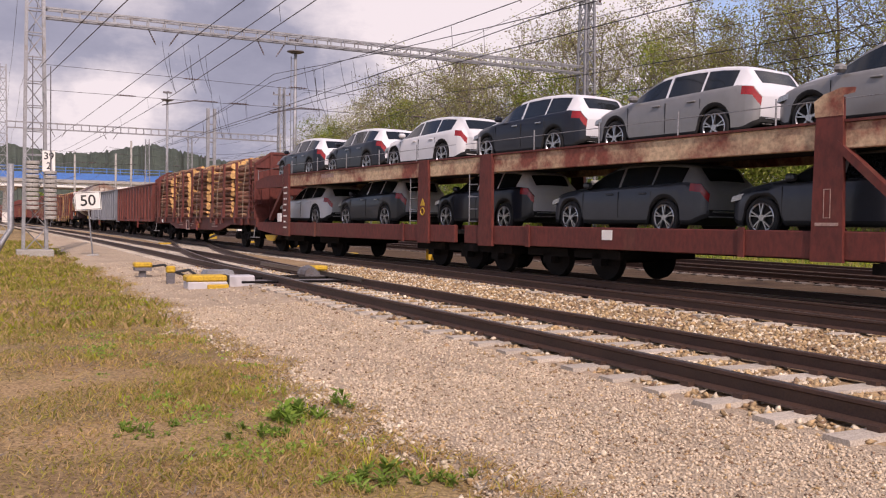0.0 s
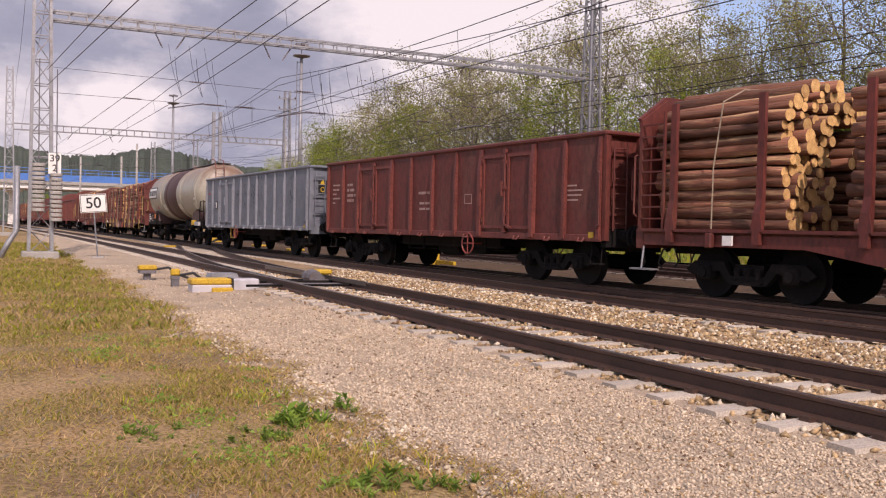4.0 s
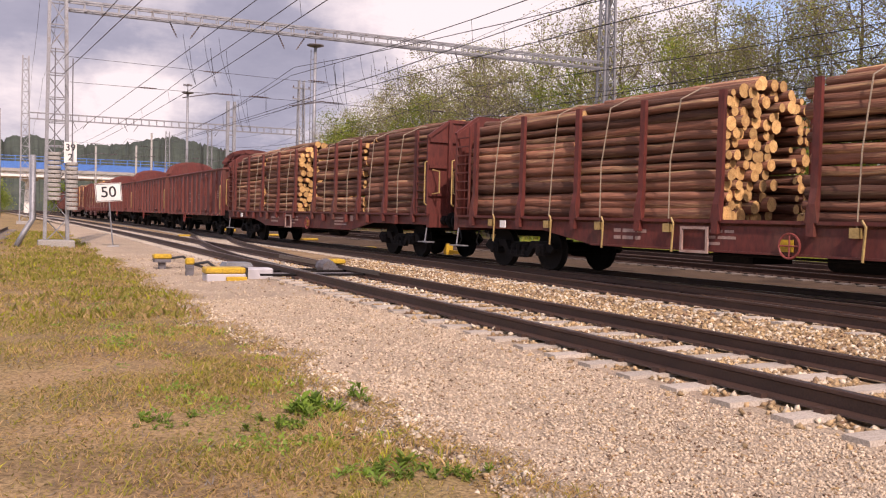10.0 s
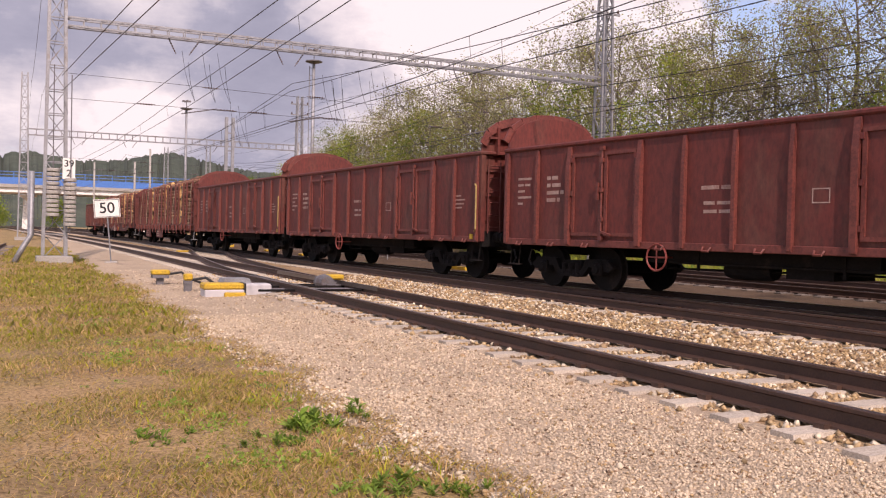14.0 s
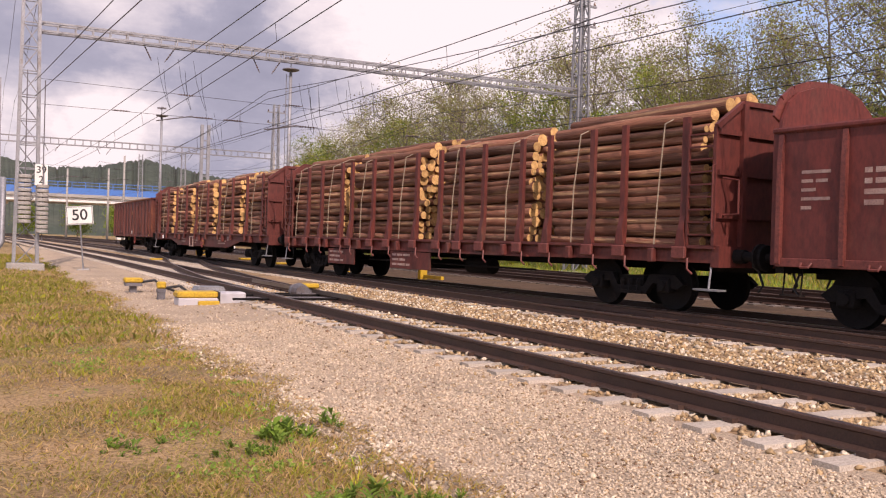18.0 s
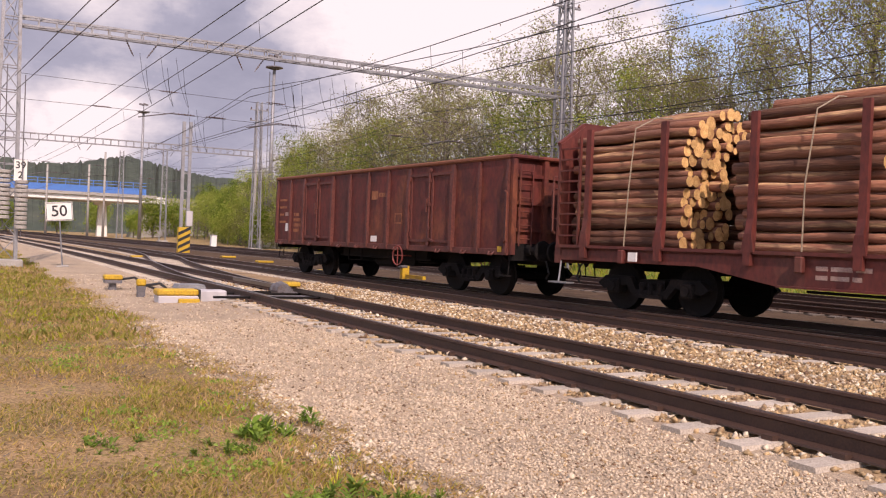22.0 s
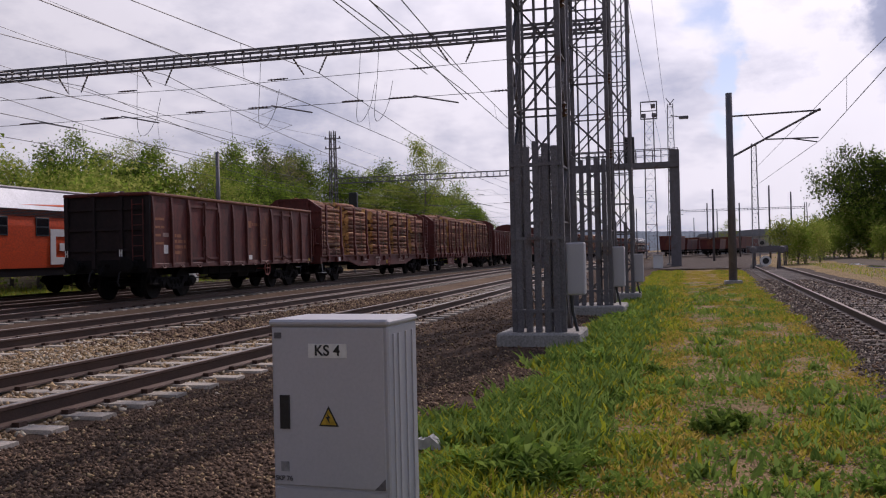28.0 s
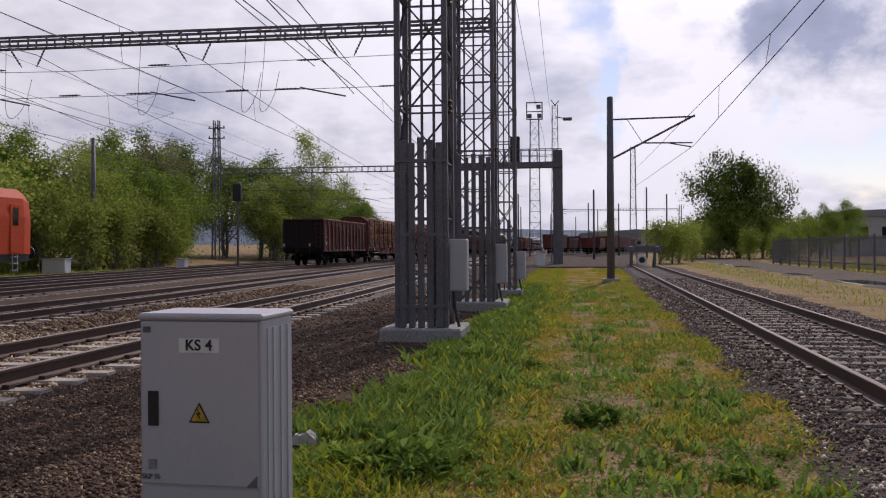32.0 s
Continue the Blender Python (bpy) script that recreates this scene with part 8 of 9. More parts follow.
def grow(seed, h, r, base, limbs, subs, twigs, leaves, leaf, trunk_r, stems=1, droop=0.0, round_=0.6, up=0.8):
    """The wood of a tree as a Shape, and the places of its leaves."""
    rr = random.Random(seed)
    rng = np.random.default_rng(seed)
    s = Shape()
    tips = []

    def bough(p, d, length, rad, depth):
        q = Vector(p)
        seg = (3, 2, 1)[depth]
        pts = [q.copy()]
        for i in range(seg):
            d = (d + Vector((rr.gauss(0, 0.18), rr.gauss(0, 0.18), rr.gauss(0.08 - droop, 0.12)))).normalized()
            q2 = q + d * (length / seg)
            s.rod(q, q2, rad * (1 - i / seg * 0.7), rad * (1 - (i + 1) / seg * 0.7), 5 if depth == 0 else 3, 0, False)
            q = q2
            pts.append(q.copy())
        if depth == 2:
            tips.extend((pts[0].lerp(pts[1], 0.5), pts[1]))
            return
        for i in range(subs if depth == 0 else twigs):
            f = rr.uniform(0.25, 1.0)
            j = min(len(pts) - 2, int(f * (len(pts) - 1)))
            a = pts[j].lerp(pts[j + 1], f * (len(pts) - 1) - j)
            nd = (d + Vector((rr.gauss(0, 0.65), rr.gauss(0, 0.65), rr.gauss(0.15, 0.45)))).normalized()
            bough(a, nd, length * rr.uniform(0.35, 0.6), rad * 0.42, depth + 1)

    for st in range(stems):
        a0 = rr.uniform(0, 6.28)
        lean = Vector((math.cos(a0), math.sin(a0), 0)) * (0.0 if stems == 1 else rr.uniform(0.15, 0.5))
        p = Vector((lean.x * 0.3, lean.y * 0.3, -0.3))
        hs = h * (1 if stems == 1 else rr.uniform(0.7, 1.0))
        knots = [p.copy()]
        for i in range(7):
            q = Vector((lean.x * hs * 0.4 * (i + 1) / 7 + rr.gauss(0, 0.012 * h), lean.y * hs * 0.4 * (i + 1) / 7 + rr.gauss(0, 0.012 * h), hs * 0.94 * (i + 1) / 7))
            s.rod(p, q, trunk_r * (1 - i / 7.6), trunk_r * (1 - (i + 1) / 7.6), 7, 0, False)
            p = q
            knots.append(q.copy())
        n = max(3, limbs // stems)
        for i in range(n):
            f = base + (0.97 - base) * (i + rr.random() * 0.8) / n
            j = min(6, int(f * 7))
            a = knots[j].lerp(knots[j + 1], f * 7 - j)
            c = (f - base) / (1 - base)
            reach = r * (0.45 + 0.75 * math.sin(math.pi * min(1, (c * 0.75 + 0.25)) ** round_)) * rr.uniform(0.65, 1.15) * (0.75 if stems > 1 else 1)
            ang = i * 2.4 + rr.gauss(0, 0.4)
            d = Vector((math.cos(ang), math.sin(ang), up * rr.uniform(0.5, 1.5))).normalized()
            bough(a, d, reach, trunk_r * 0.36 * (1 - 0.5 * c), 0)
    tp = np.array([tuple(t) for t in tips])
    at = tp[rng.integers(0, len(tp), leaves)] + rng.normal(0, 0.24 + leaf * 0.9, (leaves, 3))
    at[:, 2] = np.maximum(at[:, 2], 0.1)
    return s, at, rng


def plant(name, label, cat, group, spec, bark, mats, share=0.3):
    s, at, rng = grow(*spec)
    t = thing(name, label, cat, group)
    part("trunk", s, bark, t, "trunk with limbs and twigs" if cat == "tree" else "")
    part("crown", leaf_mesh("crown", at, spec[8], rng, mats, share), None, t)
    return t


G_BELT, G_SHRUB = "trees on the bank beyond the tracks", "shrubs along the foot of the bank"
#            seed  h     r   base limbs subs twigs leaves leaf trunk_r
KINDS = {
    "bare": plant("tree", "tall spring tree with bare grey twigs and few young leaves", "tree", G_BELT, (11, 12.5, 3.3, 0.22, 18, 6, 5, 4000, 0.10, 0.17), M_TRUNK, [M_LEAF_BROWN, M_LEAF_SPRING], 0.4),
    "bare_b": plant("tree", "slender bare spring tree with a fan of thin twigs", "tree", G_BELT, (12, 11.5, 2.7, 0.25, 14, 6, 5, 2800, 0.105, 0.14), M_TRUNK, [M_LEAF_BROWN, M_LEAF_SPRING], 0.3),
    "brown": plant("tree", "broadleaf tree with brownish young foliage", "tree", G_BELT, (13, 12.0, 3.4, 0.15, 17, 5, 5, 7800, 0.112, 0.16), M_TRUNK, [M_LEAF_BROWN, M_LEAF_SPRING], 0.35),
    "spring": plant("tree", "broadleaf tree in fresh yellow-green leaf", "tree", G_BELT, (14, 10.5, 3.2, 0.12, 15, 4, 4, 8500, 0.135, 0.15), M_TRUNK, [M_LEAF_SPRING, M_LEAF_GREEN], 0.4),
    "birch": plant("birch", "slender birch with drooping light foliage", "tree", G_BELT, (15, 11.5, 1.9, 0.2, 18, 4, 3, 6500, 0.125, 0.11), M_BIRCH, [M_LEAF_SPRING, M_LEAF_DARK], 0.45),
    "green": plant("tree", "dense green broadleaf tree", "tree", G_BELT, (16, 9.5, 3.2, 0.1, 15, 4, 4, 9500, 0.165, 0.16), M_TRUNK, [M_LEAF_GREEN, M_LEAF_DARK], 0.35),
    "conifer": plant("conifer", "dark narrow conifer among the bare trees", "tree", G_BELT, (17, 12.0, 2.1, 0.08, 30, 5, 3, 5500, 0.18, 0.15, 1, 0.12, 0.9, 0.12), M_TRUNK, [M_LEAF_DARK], 0),
    "shrub": plant("shrub", "yellow-green shrub in young leaf", "shrub", G_SHRUB, (18, 4.4, 2.3, 0.05, 16, 3, 3, 3800, 0.15, 0.05, 4), M_TRUNK, [M_LEAF_SPRING, M_LEAF_GREEN], 0.3),
    "bush": plant("shrub", "dense fresh green shrub", "shrub", G_SHRUB, (19, 3.6, 2.2, 0.03, 16, 3, 3, 4200, 0.16, 0.05, 4), M_TRUNK, [M_LEAF_GREEN, M_LEAF_SPRING], 0.35),
    "scrub": plant("shrub", "brown twiggy shrub with budding leaves", "shrub", G_SHRUB, (20, 5.0, 2.0, 0.05, 16, 4, 4, 1900, 0.12, 0.05, 4), M_TRUNK, [M_LEAF_BROWN, M_LEAF_SPRING], 0.5),
}
placed = set()


def put(kind, x, y, k, turn, z=None, broad=1.0):
    if 55 < x < 90 and y > 20:  # the wood draws back behind the far gantry
        y = max(y, 0.4 * x + 4.2)
    m = pose(x, y, bank(x, y) - 0.05 if z is None else z, 0, 0, turn) @ Matrix.Diagonal((k * broad, k * broad, k, 1))
    if kind in placed:
        copy_thing(KINDS[kind], pose(x, y, bank(x, y) - 0.05 if z is None else z, 0, 0, turn)).scale = (k * broad, k * broad, k)
    else:
        placed.add(kind)
        KINDS[kind].matrix_basis = m


rt = random.Random(77)
# the belt on the bank: station, tallest height there, and what grows
BELT = [(-170, 9.5, "green spring green brown"), (-125, 9.5, "green spring green shrub"), (-112, 11.5, "bare brown bare bare_b"), (-85, 13.2, "bare bare_b brown bare"),
        (-62, 13.8, "brown bare bare_b bare"), (-42, 13.0, "bare brown bare brown"), (-28, 12.6, "brown brown bare brown"), (-16, 11.8, "bare brown bare bare_b"), (-9, 9.4, "bare_b spring bare_b shrub"),
        (-5.5, 6.2, "shrub green shrub"), (-2, 8.6, "spring bare_b birch"), (2, 10.2, "birch birch spring"), (12, 10.9, "birch spring birch green"), (20, 10.4, "birch spring bare_b green"),
        (32, 9.2, "bare_b spring green"), (42, 6.0, "green spring shrub"), (48, 7.2, "bare_b spring green"), (56, 8.6, "bare spring green"), (66, 8.6, "green bare green"), (92, 10.0, "green green spring"), (140, 10, "green spring green")]


def belt_at(x):
    for (xa, ha, ka), (xb, hb_, kb) in zip(BELT, BELT[1:]):
        if xa <= x <= xb:
            u = (x - xa) / (xb - xa)
            return ha + (hb_ - ha) * u, (ka if rt.random() > u else kb).split()
    return BELT[-1][1], BELT[-1][2].split()


H0 = {"bare": 12.5, "bare_b": 11.5, "brown": 12.0, "spring": 10.8, "birch": 11.5, "green": 9.8, "conifer": 12, "shrub": 4.6, "bush": 3.6, "scrub": 5.0}
x = -168.0
while x < 138:
    far = 1.0 if -75 < x < 60 else 1.7
    for row, (yy, hk) in enumerate(((30.8, 0.78), (34.2, 1.0))):
        h, kinds = belt_at(x)
        kind = rt.choice(kinds)
        if row == 0 and rt.random() < 0.4:
            kind = rt.choice(("spring", "brown", "brown")) if -75 < x < -8 else "spring"
        px_ = x + rt.uniform(-1.5, 1.5) * far
        py_ = yy + rt.uniform(-1.2, 1.2) + (max(0, -70 - x) * 0.06)
        top = h * hk * rt.uniform(0.98, 1.14) - (bank(px_, py_) + 0.3) + 0.3
        k = top / H0[kind] if kind not in ("shrub",) else rt.uniform(1.0, 1.4)
        put(kind, px_, py_, k, rt.uniform(0, 360), None, 1.15 if x < -8 else 1.2 if x > 34 else 1.1)
    x += 3.3 * far
put("conifer", -112, 37, 1.0, 40)
put("conifer", -5.0, 37.5, 0.85, 200)
put("green", 62.5, 33.5, 0.95, 100)
put("green", 76, 36.5, 1.1, 30)
put("green", 70, 37.5, 1.0, 160)
put("green", 83.5, 36, 1.12, 250)
put("green", 51, 37.5, 0.9, 310)
put("spring", 103, 29.5, 1.35, 60)
# the close shrub line behind the train's path
x = -24.0
while x < 33:
    put("shrub", x + rt.uniform(-0.6, 0.6), 31.0 + rt.uniform(-0.8, 0.8), rt.uniform(1.05, 1.35) if x < -6 else rt.uniform(1.25, 1.6), rt.uniform(0, 360))
    x += 2.3
# the thicket at the east end of the bank
for xx, yy, k, kind in ((37, 29.6, 1.5, "shrub"), (40.5, 29.0, 1.8, "shrub"), (43.5, 30.2, 2.0, "shrub"), (47, 29.4, 1.7, "shrub"), (50, 31.0, 1.9, "bush"), (54, 29.8, 1.8, "bush"), (57.5, 31.2, 2.0, "bush"), (61, 29.6, 1.7, "shrub"), (65, 30.8, 1.9, "bush"), (69, 29.6, 1.5, "bush"), (73, 30.6, 1.8, "bush"), (78, 29.5, 1.6, "bush"), (84, 31, 1.9, "bush"), (91, 30, 1.8, "shrub"), (98, 31, 1.9, "bush"), (106, 30, 1.8, "bush"), (114, 29, 1.8, "bush")):
    put(kind, xx, yy, k * 0.68, xx * 67 % 360, None, 1.2)
for xx, yy, k in ((45, 35, 0.75), (55.5, 36, 0.8), (66, 34.5, 0.85), (88, 35, 1.05), (95, 37, 1.1)):
    put("green", xx, yy, k, xx * 41 % 360, None, 1.25)
# undergrowth in front
x = -128.0
while x < 120:
    step_ = 2.3 if -60 < x < 45 else 3.8
    kind = rt.choice(("shrub", "bush", "shrub", "scrub") if x < -20 else ("shrub", "bush", "shrub"))
    k = rt.uniform(0.75, 1.25) * (1.0 if x < -12 or x > 4 else 0.8)
    yy = (29.9 if -45 < x < 34 else 28.4) + rt.uniform(-0.7, 0.9) + max(0, -70 - x) * 0.06
    put(kind, x + rt.uniform(-1, 1), yy, k, rt.uniform(0, 360))
    x += step_
for xx, yy, k in ((-47, 26.9, 0.95), (-51, 27.2, 1.1), (-55, 26.8, 0.9), (-43, 27.4, 0.7), (-60, 27.3, 0.8)):
    put("bush", xx, yy, k, xx * 31 % 360)
x = -140.0
while x < -58:
    put("bush" if rt.random() < 0.7 else "shrub", x, 30.5 + max(0, -70 - x) * 0.06 + rt.uniform(-1, 1), rt.uniform(1.0, 1.45), rt.uniform(0, 360))
    x += 3.6
x = -58.0
while x < 60:
    put("shrub" if rt.random() < 0.6 else "bush", x, 32.4 + rt.uniform(-1, 1), rt.uniform(0.95, 1.35) if x < 14 else rt.uniform(1.3, 1.8), rt.uniform(0, 360))
    x += 3.4
for xx, yy, k in ((-180, 32, 1.9), (-183, 37, 2.0), (-178, 42, 2.0), (-176, 28, 1.3), (-215, 18, 1.8), (-218, 8, 1.7), (-216, -4, 1.8), (-220, -16, 1.8), (-214, 26, 2.0), (-218, -28, 1.8)):
    put("bush", xx, yy, k, xx * 53 % 360, 0.0)
# beside the dirt road
big = plant("round_tree", "large round dark green tree beside the dirt road", "tree", "", (31, 12.0, 6.6, 0.06, 34, 7, 5, 26000, 0.34, 0.34, 1, 0.06, 0.8, 0.5), M_TRUNK, [M_LEAF_GREEN, M_LEAF_DARK], 0.65)
big.matrix_basis = pose(113, -20.8, -0.4) @ Matrix.Diagonal((0.68, 0.68, 0.88, 1))
for xx, yy, k in ((110, -18.2, 1.5), (109.5, -20.6, 1.7), (110, -23.2, 1.6), (112, -25, 1.3), (112, -16.8, 1.1)):
    put("bush", xx, yy, k, xx * 71 % 360, None, 1.2)
for kind, xx, yy, k in (("shrub", 76, -7.8, 0.85), ("bush", 77.5, -8.9, 0.9), ("shrub", 80, -9.8, 0.8), ("shrub", 96, -12.5, 0.9), ("bush", 100, -14, 1.0), ("bush", 106, -16, 1.0), ("shrub", 88, -12, 0.6), ("bush", 118, -16, 0.9), ("bush", 112, -14, 0.8), ("green", 105, -29, 0.6), ("green", 112, -33, 0.65), ("green", 120, -36, 0.7), ("green", 98, -27.5, 0.5), ("bush", 86, -19.5, 0.7), ("bush", 92, -18, 0.8), ("bush", 112, -27, 1.2), ("bush", 119, -31, 1.3), ("shrub", 126, -34, 1.2), ("bush", 104, -25, 1.0), ("bush", 97, -22.5, 0.9), ("bush", 90, -21, 0.8), ("green", 150, -38, 0.7), ("green", 142, -52, 0.75), ("green", 165, -30, 0.7), ("bush", 128, -24, 1.0), ("shrub", 122, -27, 0.9), ("green", 190, -26, 0.75), ("spring", 205, -10, 0.7)):
    put(kind, xx, yy, k, xx * 47 % 360)

# ---- grass, weeds, ballast stones and gravel ----
def stone_mesh(name, at, size, rng, mats, index=None, flat_=0.75):
    """Many small broken stones, eight faces each, joined."""
    n = len(at)
    base = np.array([(1, 0, 0), (0, 1, 0), (-1, 0, 0), (0, -1, 0), (0, 0, 1), (0, 0, -1)], dtype=float)
    a = rng.uniform(0, 2 * np.pi, n)
    c, s = np.cos(a), np.sin(a)
    p = base[None] * rng.uniform(0.6, 1.3, (n, 6, 1)) + rng.normal(0, 0.22, (n, 6, 3))
    p[:, :, 2] *= flat_
    q = p.copy()
    tilt = rng.normal(0, 0.5, n)
    ct, st_ = np.cos(tilt)[:, None], np.sin(tilt)[:, None]
    q[:, :, 1], q[:, :, 2] = p[:, :, 1] * ct - p[:, :, 2] * st_, p[:, :, 1] * st_ + p[:, :, 2] * ct
    r = q.copy()
    r[:, :, 0], r[:, :, 1] = q[:, :, 0] * c[:, None] - q[:, :, 1] * s[:, None], q[:, :, 0] * s[:, None] + q[:, :, 1] * c[:, None]
    co = (r * np.asarray(size)[:, None, None] + at[:, None, :]).reshape(-1, 3)
    tri = np.array([(0, 1, 4), (1, 2, 4), (2, 3, 4), (3, 0, 4), (1, 0, 5), (2, 1, 5), (3, 2, 5), (0, 3, 5)])
    faces = (tri[None] + 6 * np.arange(n)[:, None, None]).reshape(-1, 3)
    return fast_mesh(name, co, faces, mats, None if index is None else np.repeat(index, 8))


def stuff(name, me, label, cat):
    return tagged(new(name, me), label, cat, kind="stuff")


rs = np.random.default_rng(5)
Y1 = np.vectorize(y1)
EDGE = np.vectorize(edge_y)
Y2 = np.vectorize(y2)


def ballast_patch(x0, x1, ya, yb, n, lo, hi):
    """Places and sizes of stones between two lines beside the first track."""
    xs = rs.uniform(x0, x1, n)
    u = rs.random(n)
    ys = Y1(xs) + ya + (Y2(xs) + yb - Y1(xs) - ya) * u
    d1, d2 = np.abs(ys - Y1(xs)), np.abs(ys - Y2(xs))
    f1, f2 = np.abs((xs + 62 - 0.12) % 0.6), np.abs((xs + 50 - 0.31) % 0.6)
    on = ((d1 < 1.27) & (np.minimum(f1, 0.6 - f1) < 0.12)) | ((d2 < 1.27) & (np.minimum(f2, 0.6 - f2) < 0.12))
    rail_ = (np.abs(d1 - 0.753) < 0.10) | (np.abs(d2 - 0.753) < 0.10)
    keep = (rs.random(n) < np.where(ys - Y1(xs) < -1.1, 0.05, 1.0)) & ~rail_ & (~on | (rs.random(n) < 0.02))
    z = np.interp(ys - Y1(xs), [-1.75, -1.4, -0.7, 0.7, 1.5, 2.4, 3.3], [-0.30, -0.215, -0.20, -0.20, -0.205, -0.225, -0.205]) + np.where(on, 0.03, 0.0)
    sz = rs.uniform(lo, hi, n)
    at = np.stack([xs, ys, z + sz * rs.uniform(-0.2, 0.55, n) + np.vectorize(gz)(xs)], 1)
    return at[keep], sz[keep]


sets = [ballast_patch(-9, 14, -1.55, 1.0, 44000, 0.020, 0.042), ballast_patch(-26, -9, -1.7, 1.0, 17000, 0.028, 0.05)]
at, sz = np.concatenate([a for a, _ in sets]), np.concatenate([b for _, b in sets])
stuff("ballast_stones", stone_mesh("ballast_stones", at, sz, rs, [M_STONES, M_STONEPALE, M_STONEDARK], rs.choice(3, len(at), p=[0.64, 0.28, 0.08])), "tan, ochre and rusty broken ballast stones", "ballast stones")

# eastern stones in darker colours that stand for backlight
at, sz = ballast_patch(13, 32, -1.7, 1.0, 16000, 0.026, 0.05)
stuff("brown_ballast_stones", stone_mesh("brown_ballast_stones", at, sz, rs, [M_CINDERSTONE, M_STONES, M_STONEDARK], rs.choice(3, len(at), p=[0.6, 0.2, 0.2])), "broken ballast stones, darkened to brown for backlight", "ballast stones")


def path_z(xs, ys):
    e = np.vectorize(edge_y)(xs)
    b = Y1(xs) - 1.6
    wave = 0.012 * np.sin(xs * 2.3) * np.clip(np.where(ys < 3.4, (ys - e - 0.25) / np.maximum(0.05, 3.15 - e), 1 - (ys - 3.4) / (b - 3.4)), 0, 1)
    return wave + np.where(ys < e + 0.25, -0.325 + (ys - e) * 0.2, np.where(ys < 3.4, -0.275 + (ys - e - 0.25) / np.maximum(0.05, 3.4 - e - 0.25) * 0.013, -0.262 + np.minimum(1.5, (ys - 3.4) / (b - 3.4)) * 0.037)) + np.vectorize(gz)(xs)


def path_patch(x0, x1, n, lo, hi, ya=-0.05, yb=4.95):
    xs = rs.uniform(x0, x1, n)
    e = np.vectorize(edge_y)(xs)
    ys = e + ya + (yb - e - ya) * rs.random(n)
    sz = rs.uniform(lo, hi, n)
    return np.stack([xs, ys, path_z(xs, ys) + sz * rs.uniform(-0.1, 0.5, n)], 1), sz


sets = [path_patch(-7.5, 1.8, 42000, 0.007, 0.0165), path_patch(-15, -7, 18000, 0.010, 0.018), path_patch(-30, -15, 2500, 0.014, 0.024)]
at, sz = np.concatenate([a for a, _ in sets]), np.concatenate([b for _, b in sets])
stuff("gravel", stone_mesh("gravel", at, sz, rs, [M_PATHSTONE, M_STONEPALE, M_STONES, M_STONEDARK], rs.choice(4, len(at), p=[0.78, 0.09, 0.08, 0.05])), "loose fine gravel on the path", "gravel")
sets = [path_patch(1.2, 12, 34000, 0.009, 0.024), path_patch(12, 28, 5000, 0.016, 0.032)]
at, sz = np.concatenate([a for a, _ in sets]), np.concatenate([b for _, b in sets])
stuff("cinder_gravel", stone_mesh("cinder_gravel", at, sz, rs, [M_CINDERSTONE, M_STONES, M_STONEDARK], rs.choice(3, len(at), p=[0.78, 0.10, 0.12])), "loose brown gravel beside the masts", "gravel")
# where the two gravels run into each other
xs = 2.2 + rs.normal(0, 0.9, 16000)
ys = EDGE(xs) + (5.0 - EDGE(xs)) * rs.random(16000)
sz = rs.uniform(0.009, 0.021, 16000)
pale = (rs.random(16000) < 1 / (1 + np.exp((xs - 2.2) * 2.2))).astype(int)
stuff("mixed_gravel", stone_mesh("mixed_gravel", np.stack([xs, ys, path_z(xs, ys) + sz * 0.2], 1), sz, rs, [M_CINDERSTONE, M_PATHSTONE], pale), "pale and brown gravel mixed where the path darkens", "gravel")
a1, s1 = path_patch(-16, 1, 3600, 0.010, 0.032, -0.45, 2.75)
a2, s2 = path_patch(-9, -2, 60, 0.016, 0.032, 0.0, 4.4)
stuff("loose_stones", stone_mesh("loose_stones", np.concatenate([a1, a2]), np.concatenate([s1, s2]), rs, [M_STONEPALE, M_STONES], rs.choice(2, len(s1) + len(s2), p=[0.6, 0.4])), "pale loose stones along the edge of the gravel", "stones")

n = 72000
xs = np.where(rs.random(n) < 0.08, rs.uniform(-9, 4, n), 3.5 + 36 * rs.random(n) ** 1.9)
ys = yS(xs) + rs.uniform(-2.2, 1.75, n)
keep = (np.abs(np.abs(ys - yS(xs)) - 0.753) > 0.09) & ((np.abs((xs + 4) % 0.62 - 0.31) < 0.17) | (np.abs(ys - yS(xs)) > 0.98) | (rs.random(n) < 0.2))
xs, ys = xs[keep], ys[keep]
d = ys - yS(xs)
sz = rs.uniform(0.011, 0.024, len(xs)) * (1 + np.maximum(xs, 0) / 40)
stuff("siding_stones", stone_mesh("siding_stones", np.stack([xs, ys, np.interp(d, [-2.6, -1.6, 1.35, 1.75], [-0.345, -0.27, -0.27, -0.345]) + np.where((np.abs((xs + 4) % 0.62 - 0.31) > 0.17) & (np.abs(d) < 1.27), np.where(np.abs(d) > 0.98, 0.05, 0.03), 0.0) + sz * rs.uniform(0, 0.6, len(xs))], 1), sz, rs, [M_GREYSTONES, M_STONEPALE, M_STONEDARK], rs.choice(3, len(xs), p=[0.76, 0.10, 0.14])), "dark grey broken stones along the siding", "ballast stones")


def patchy(xs, ys, s=1.0):
    """A smooth value from 0 to 1 that wanders over the ground."""
    v = np.sin(xs * 1.1 * s + 1.3 * np.sin(ys * 0.9 * s)) + np.sin(ys * 1.7 * s + 0.8 * np.sin(xs * 0.7 * s + 2)) + 0.6 * np.sin(xs * 2.9 * s + ys * 2.3 * s)
    return np.clip(0.5 + v / 4.2, 0, 1)


